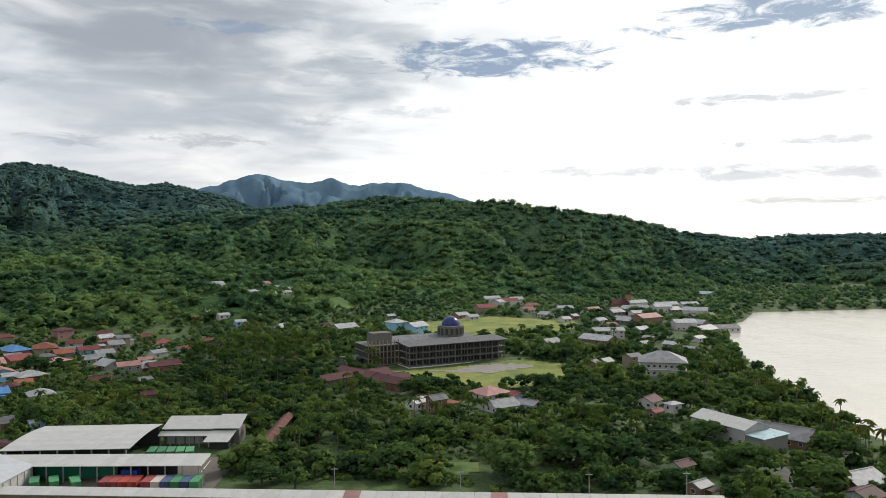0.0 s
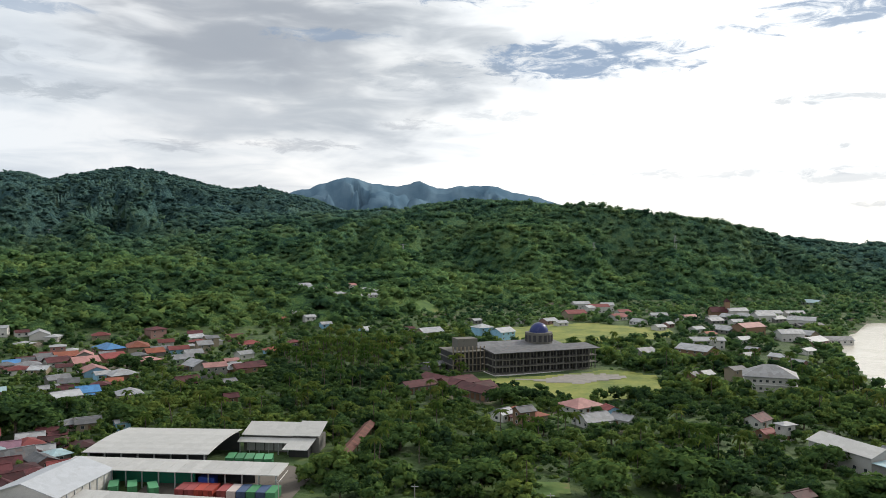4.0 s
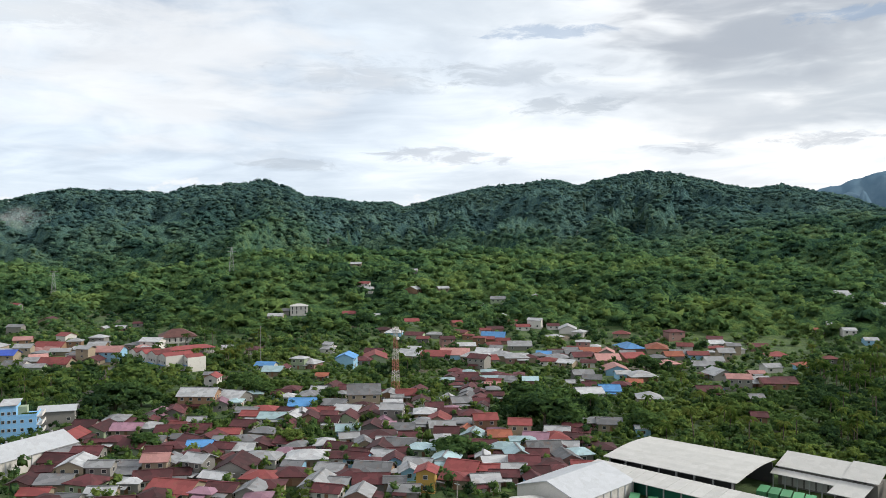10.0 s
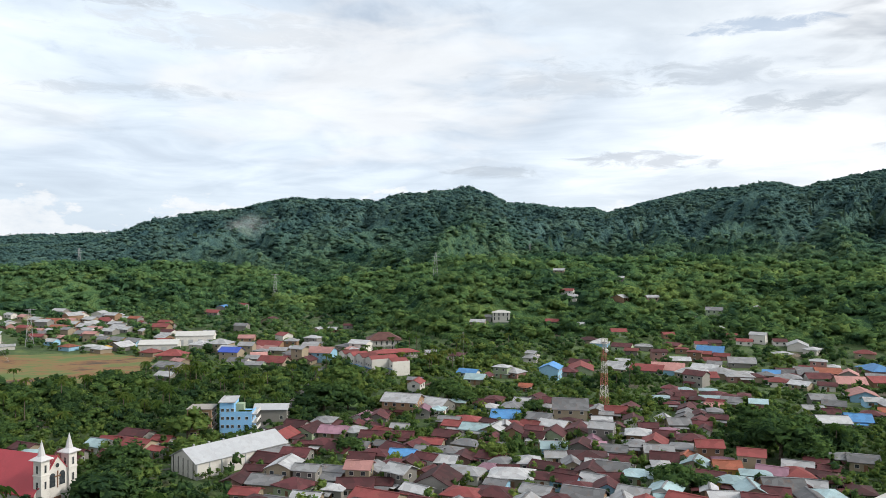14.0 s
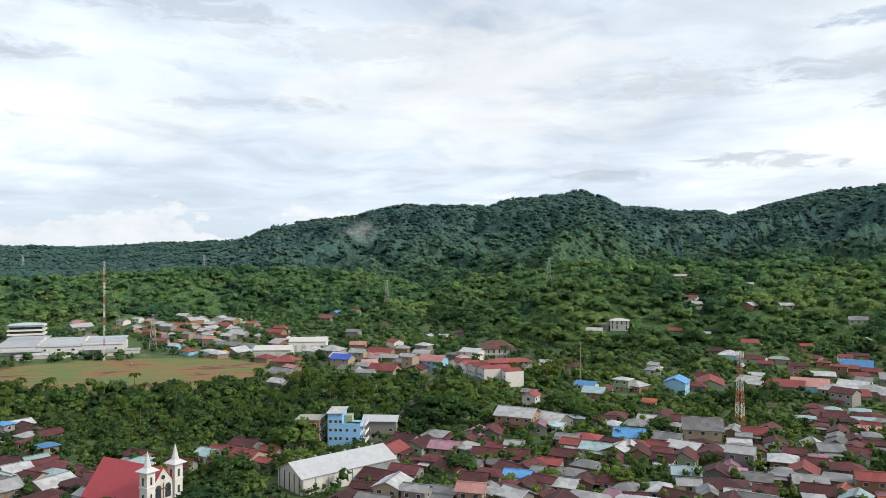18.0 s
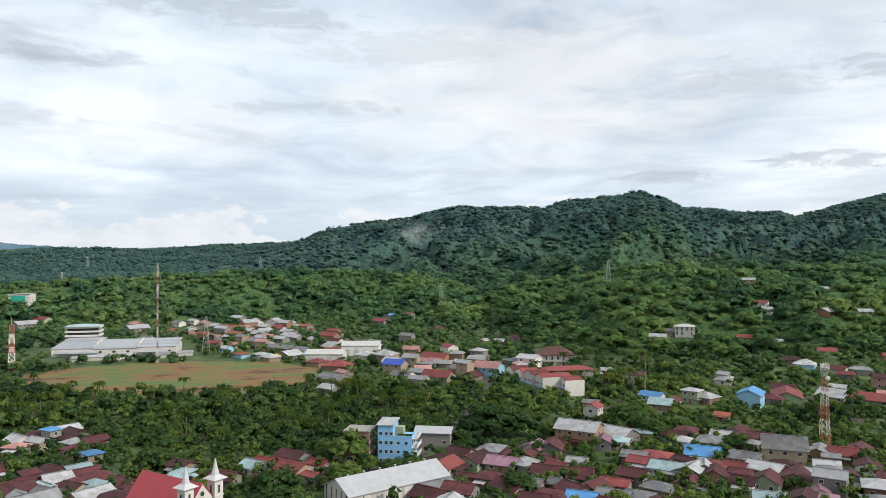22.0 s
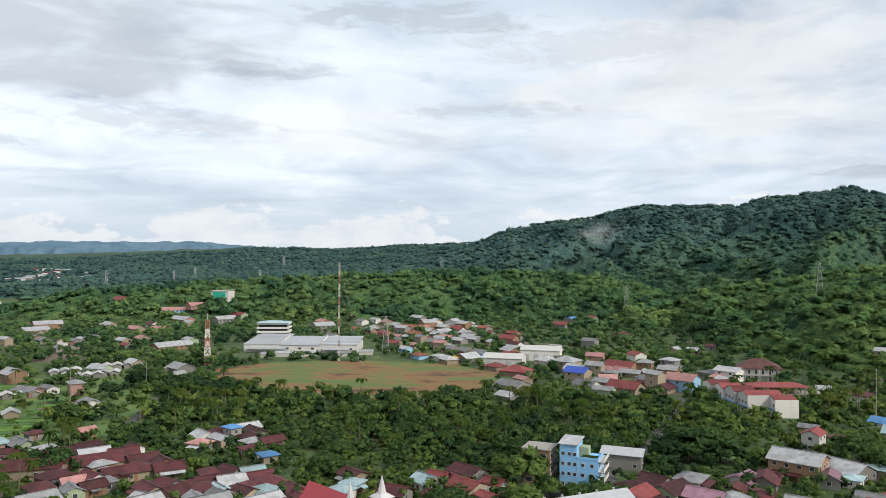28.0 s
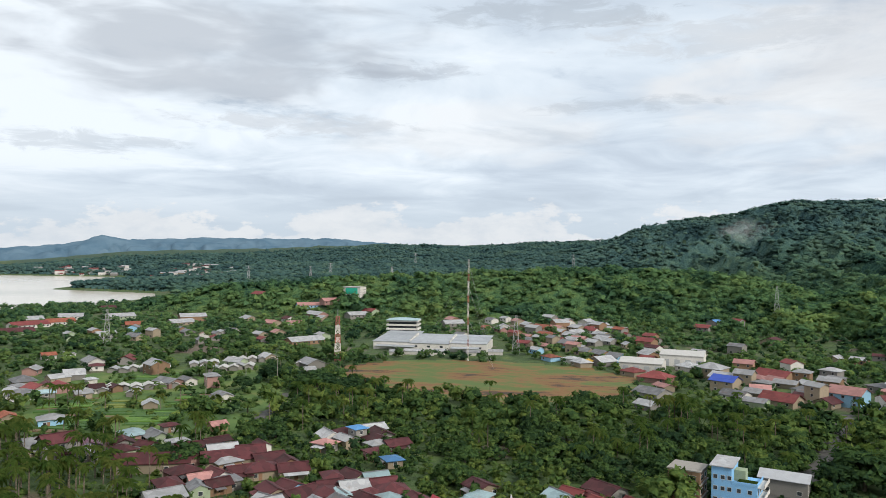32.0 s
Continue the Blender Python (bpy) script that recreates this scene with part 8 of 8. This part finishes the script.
    big_tree(-443, -16, 0, 8.0)
    big_tree(-320, -28, 1, 5.6)
    big_tree(-260, 81, 1, 4.8)
    big_tree(-242, 72, 3, 6.4)
    for px, py, n, radius in ((-280, 119, 1, 4.0), (-279, 126, 0, 3.8), (-278, 132, 1, 3.4), (-284, 113, 2, 3.2), (-232, 72, 0, 4.2), (-229, 60, 3, 4.4), (-246, 76, 1, 4.2), (-50, 210, 1, 4.5), (-52, 221, 0, 4.2), (-49, 232, 3, 5), (-40, 205, 2, 3.5), (-47, 246, 1, 5)):
        big_tree(px, py, n, radius)

    x, y, az, r = polar_spots(rng, -66, 124, 168, 470, 5.9)
    z = land_height(x, y)
    ok = free_of_buildings(x, y, 0.5) & (coast_distance(x, y) > 4) & (z < 30)
    crowd = houses_near(x, y)
    ok &= (crowd < 2) | (rng.uniform(0, 1, len(x)) < np.where(crowd < 4, np.where(r > 330, 0.55, 0.8), np.where(r > 330, 0.4, 0.7)))
    x, y, z, az, r, crowd = x[ok], y[ok], z[ok], az[ok], r[ok], crowd[ok]
    smaller = np.where(crowd >= 3, 0.5, np.where(crowd >= 1, np.where(r > 330, 0.65, 0.8), 1.0))
    grove = fbm(x, y, 90.0, 2, 40)
    palm_here = (rng.uniform(0, 1, len(x)) < np.where(grove > 0.35, 0.42, 0.08)) | ((az > 104) & (r < 330)) | ((az > 5) & (az < 14) & (r > 350) & (r < 420) & (rng.uniform(0, 1, len(x)) < 0.8))
    palm_here &= (crowd < 1) | (az > 100)
    order = rng.permutation(len(x))
    picked = order[:230]
    single = np.zeros(len(x), bool)
    single[picked] = True
    for i in picked:
        if palm_here[i]:
            n = int(rng.integers(0, 4))
            tr, cr, h, lean = palm_kinds[n]
            root = thing("palm_tree", x[i], y[i], rng.uniform(0, 360), "tall coconut palm with drooping green fronds", "palm tree", "palms on the plain", z=z[i] - 0.2)
            part("trunk", tr, None, root)
            part("crown", cr, None, root, at=pose(lean, 0.3 * lean * math.sin(3), h))
        else:
            n = int(rng.integers(0, 5))
            tr, cr, h = kinds[n]
            root = thing("tree", x[i], y[i], rng.uniform(0, 360), names[n] + " standing on the plain", "tree", "trees on the plain", z=z[i] - 0.2)
            root.scale = (smaller[i],) * 3
            part("trunk", tr, None, root)
            part("crown", cr, None, root, at=pose(0, 0, h * 0.62))
    for sel, temps, size, tall, lift, mat, name, label in (
            (~single & ~palm_here & (r < 330), near, (2.3, 4.6), (0.9, 1.35), (0.0, 2.2), LEAF, "tree_belt", "leafy green trees crowding between the houses"),
            (~single & ~palm_here & (r >= 330), mid, (2.3, 4.6), (0.9, 1.35), (0.0, 2.2), LEAF, "tree_belt", "leafy green trees behind the town")):
        n = int(sel.sum())
        s = rng.uniform(*size, n) * smaller[sel]
        scatter(name, temps, np.stack([x[sel], y[sel], z[sel] + rng.uniform(*lift, n)], -1), s, s * rng.uniform(*tall, n), np.clip(rng.normal(0.42, 0.33, n) + 0.2 * fbm(x[sel], y[sel], 60, 2, 50), 0, 1), mat, label, "trees")
    sel = ~single & palm_here
    n = int(sel.sum())
    h = rng.uniform(6.0, 11.5, n)
    s = rng.uniform(0.85, 1.1, n)
    scatter("palm_grove", palms, np.stack([x[sel], y[sel], z[sel] + h], -1), s, s, np.clip(rng.normal(0.5, 0.25, n), 0, 1), PALM, "coconut palms growing among the trees", "palms")
    pieces = [tube((a, b, c - 0.5), (a, b, c + d), 0.2, 0.13, 5) for a, b, c, d in zip(x[sel], y[sel], z[sel], h)]
    tagged(new("palm_stems", mesh_of("palm_stems", pieces, BARK)), "slim grey palm stems under the grove", "palms", kind="stuff")

    # farther plain up to the foot of the hills
    x, y, az, r = polar_spots(rng, -45, 124, 470, 1000, 8.8)
    z = land_height(x, y)
    ok = free_of_buildings(x, y, 2.0) & (coast_distance(x, y) > 1.5) & (z < 8.5)
    x, y, z = x[ok], y[ok], z[ok]
    n = len(x)
    s = rng.uniform(2.4, 5.0, n)
    scatter("tree_belt", mid, np.stack([x, y, z + rng.uniform(0.0, 1.6, n)], -1), s, s * rng.uniform(0.8, 1.15, n), np.clip(rng.normal(0.45, 0.25, n), 0, 1), LEAF, "green trees between the town and the hills", "trees")

    # small trees in the yards of the village
    x, y, az, r = polar_spots(rng, 10, 124, 168, 340, 6.6)
    z = land_height(x, y)
    ok = free_of_buildings(x, y, -1.0, False) & (houses_near(x, y) >= 2)
    x, y, z = x[ok], y[ok], z[ok]
    n = len(x)
    s = rng.uniform(1.2, 2.7, n)
    scatter("yard_trees", mid, np.stack([x, y, z + rng.uniform(0.3, 1.6, n)], -1), s, s * rng.uniform(1.1, 1.6, n), np.clip(rng.normal(0.5, 0.33, n), 0, 1), LEAF, "small leafy trees in the yards between the houses", "trees")

    # low growth
    x, y, az, r = polar_spots(rng, -66, 124, 168, 430, 4.2)
    z = land_height(x, y)
    ok = free_of_buildings(x, y, 0.3) & (coast_distance(x, y) > 3) & (z < 20)
    x, y, z = x[ok], y[ok], z[ok]
    n = len(x)
    s = rng.uniform(0.8, 2.0, n)
    scatter("undergrowth", small, np.stack([x, y, z - 0.2], -1), s, s * rng.uniform(0.7, 1.2, n), np.clip(rng.normal(0.55, 0.25, n), 0, 1), LEAF, "low green shrubs and banana plants between houses", "shrubs")


plain_woods()
hill_woods()


# ---- wisps of mist on the mountains ----
def mist(x, y, z, rot, wide, high, thick):
    """A thin drifting veil of cloud: three bent sheets, dense in the middle and frayed at the rim."""
    m, k, b = material("mist")
    at = k.add("ShaderNodeTexCoord").outputs["Object"]
    squeeze = k.add("ShaderNodeVectorMath")
    squeeze.operation = "MULTIPLY"
    k.put(squeeze.inputs[0], at)
    squeeze.inputs[1].default_value = (2.0 / wide, 0.0, 2.0 / high)
    size = k.add("ShaderNodeVectorMath")
    size.operation = "LENGTH"
    k.put(size.inputs[0], squeeze.outputs[0])
    body = k.math("SUBTRACT", k.math("ADD", 0.45, k.math("MULTIPLY", k.math("SUBTRACT", k.noise(at, 4.0 / wide, 5.0, 0.55, 0.4), 0.5), 1.2)), k.math("MULTIPLY", size.outputs["Value"], 0.75))
    k.put(b.inputs["Alpha"], k.math("MULTIPLY", k.smooth(body, -0.15, 0.75), thick))
    b.inputs["Base Color"].default_value = (0.85, 0.88, 0.9, 1)
    b.inputs["Roughness"].default_value = 1.0
    b.inputs["Specular IOR Level"].default_value = 0.0
    root = tagged(new("mist_wisp"), "thin white wisp of mist drifting before the forest", "mist", "wisps of mist")
    root.matrix_basis = pose(x, y, z, 0, 0, rot)
    for layer in (-1, 0, 1):
        n = 14
        verts = [(wide * (i / n - 0.5), layer * wide * 0.08 + wide * 0.12 * math.cos(3 * (i / n - 0.5)), high * (j / n - 0.5)) for i in range(n + 1) for j in range(n + 1)]
        faces = [(i * (n + 1) + j, (i + 1) * (n + 1) + j, (i + 1) * (n + 1) + j + 1, i * (n + 1) + j + 1) for i in range(n) for j in range(n)]
        veil = part("veil", mesh_from("veil", verts, faces, m, True), None, root)
        veil.visible_shadow = False


mist(-1445, 497, 104, 70, 120, 75, 0.17)
mist(-1390, 685, 84, 62, 170, 60, 0.09)
mist(-1400, 600, 80, 66, 140, 50, 0.07)
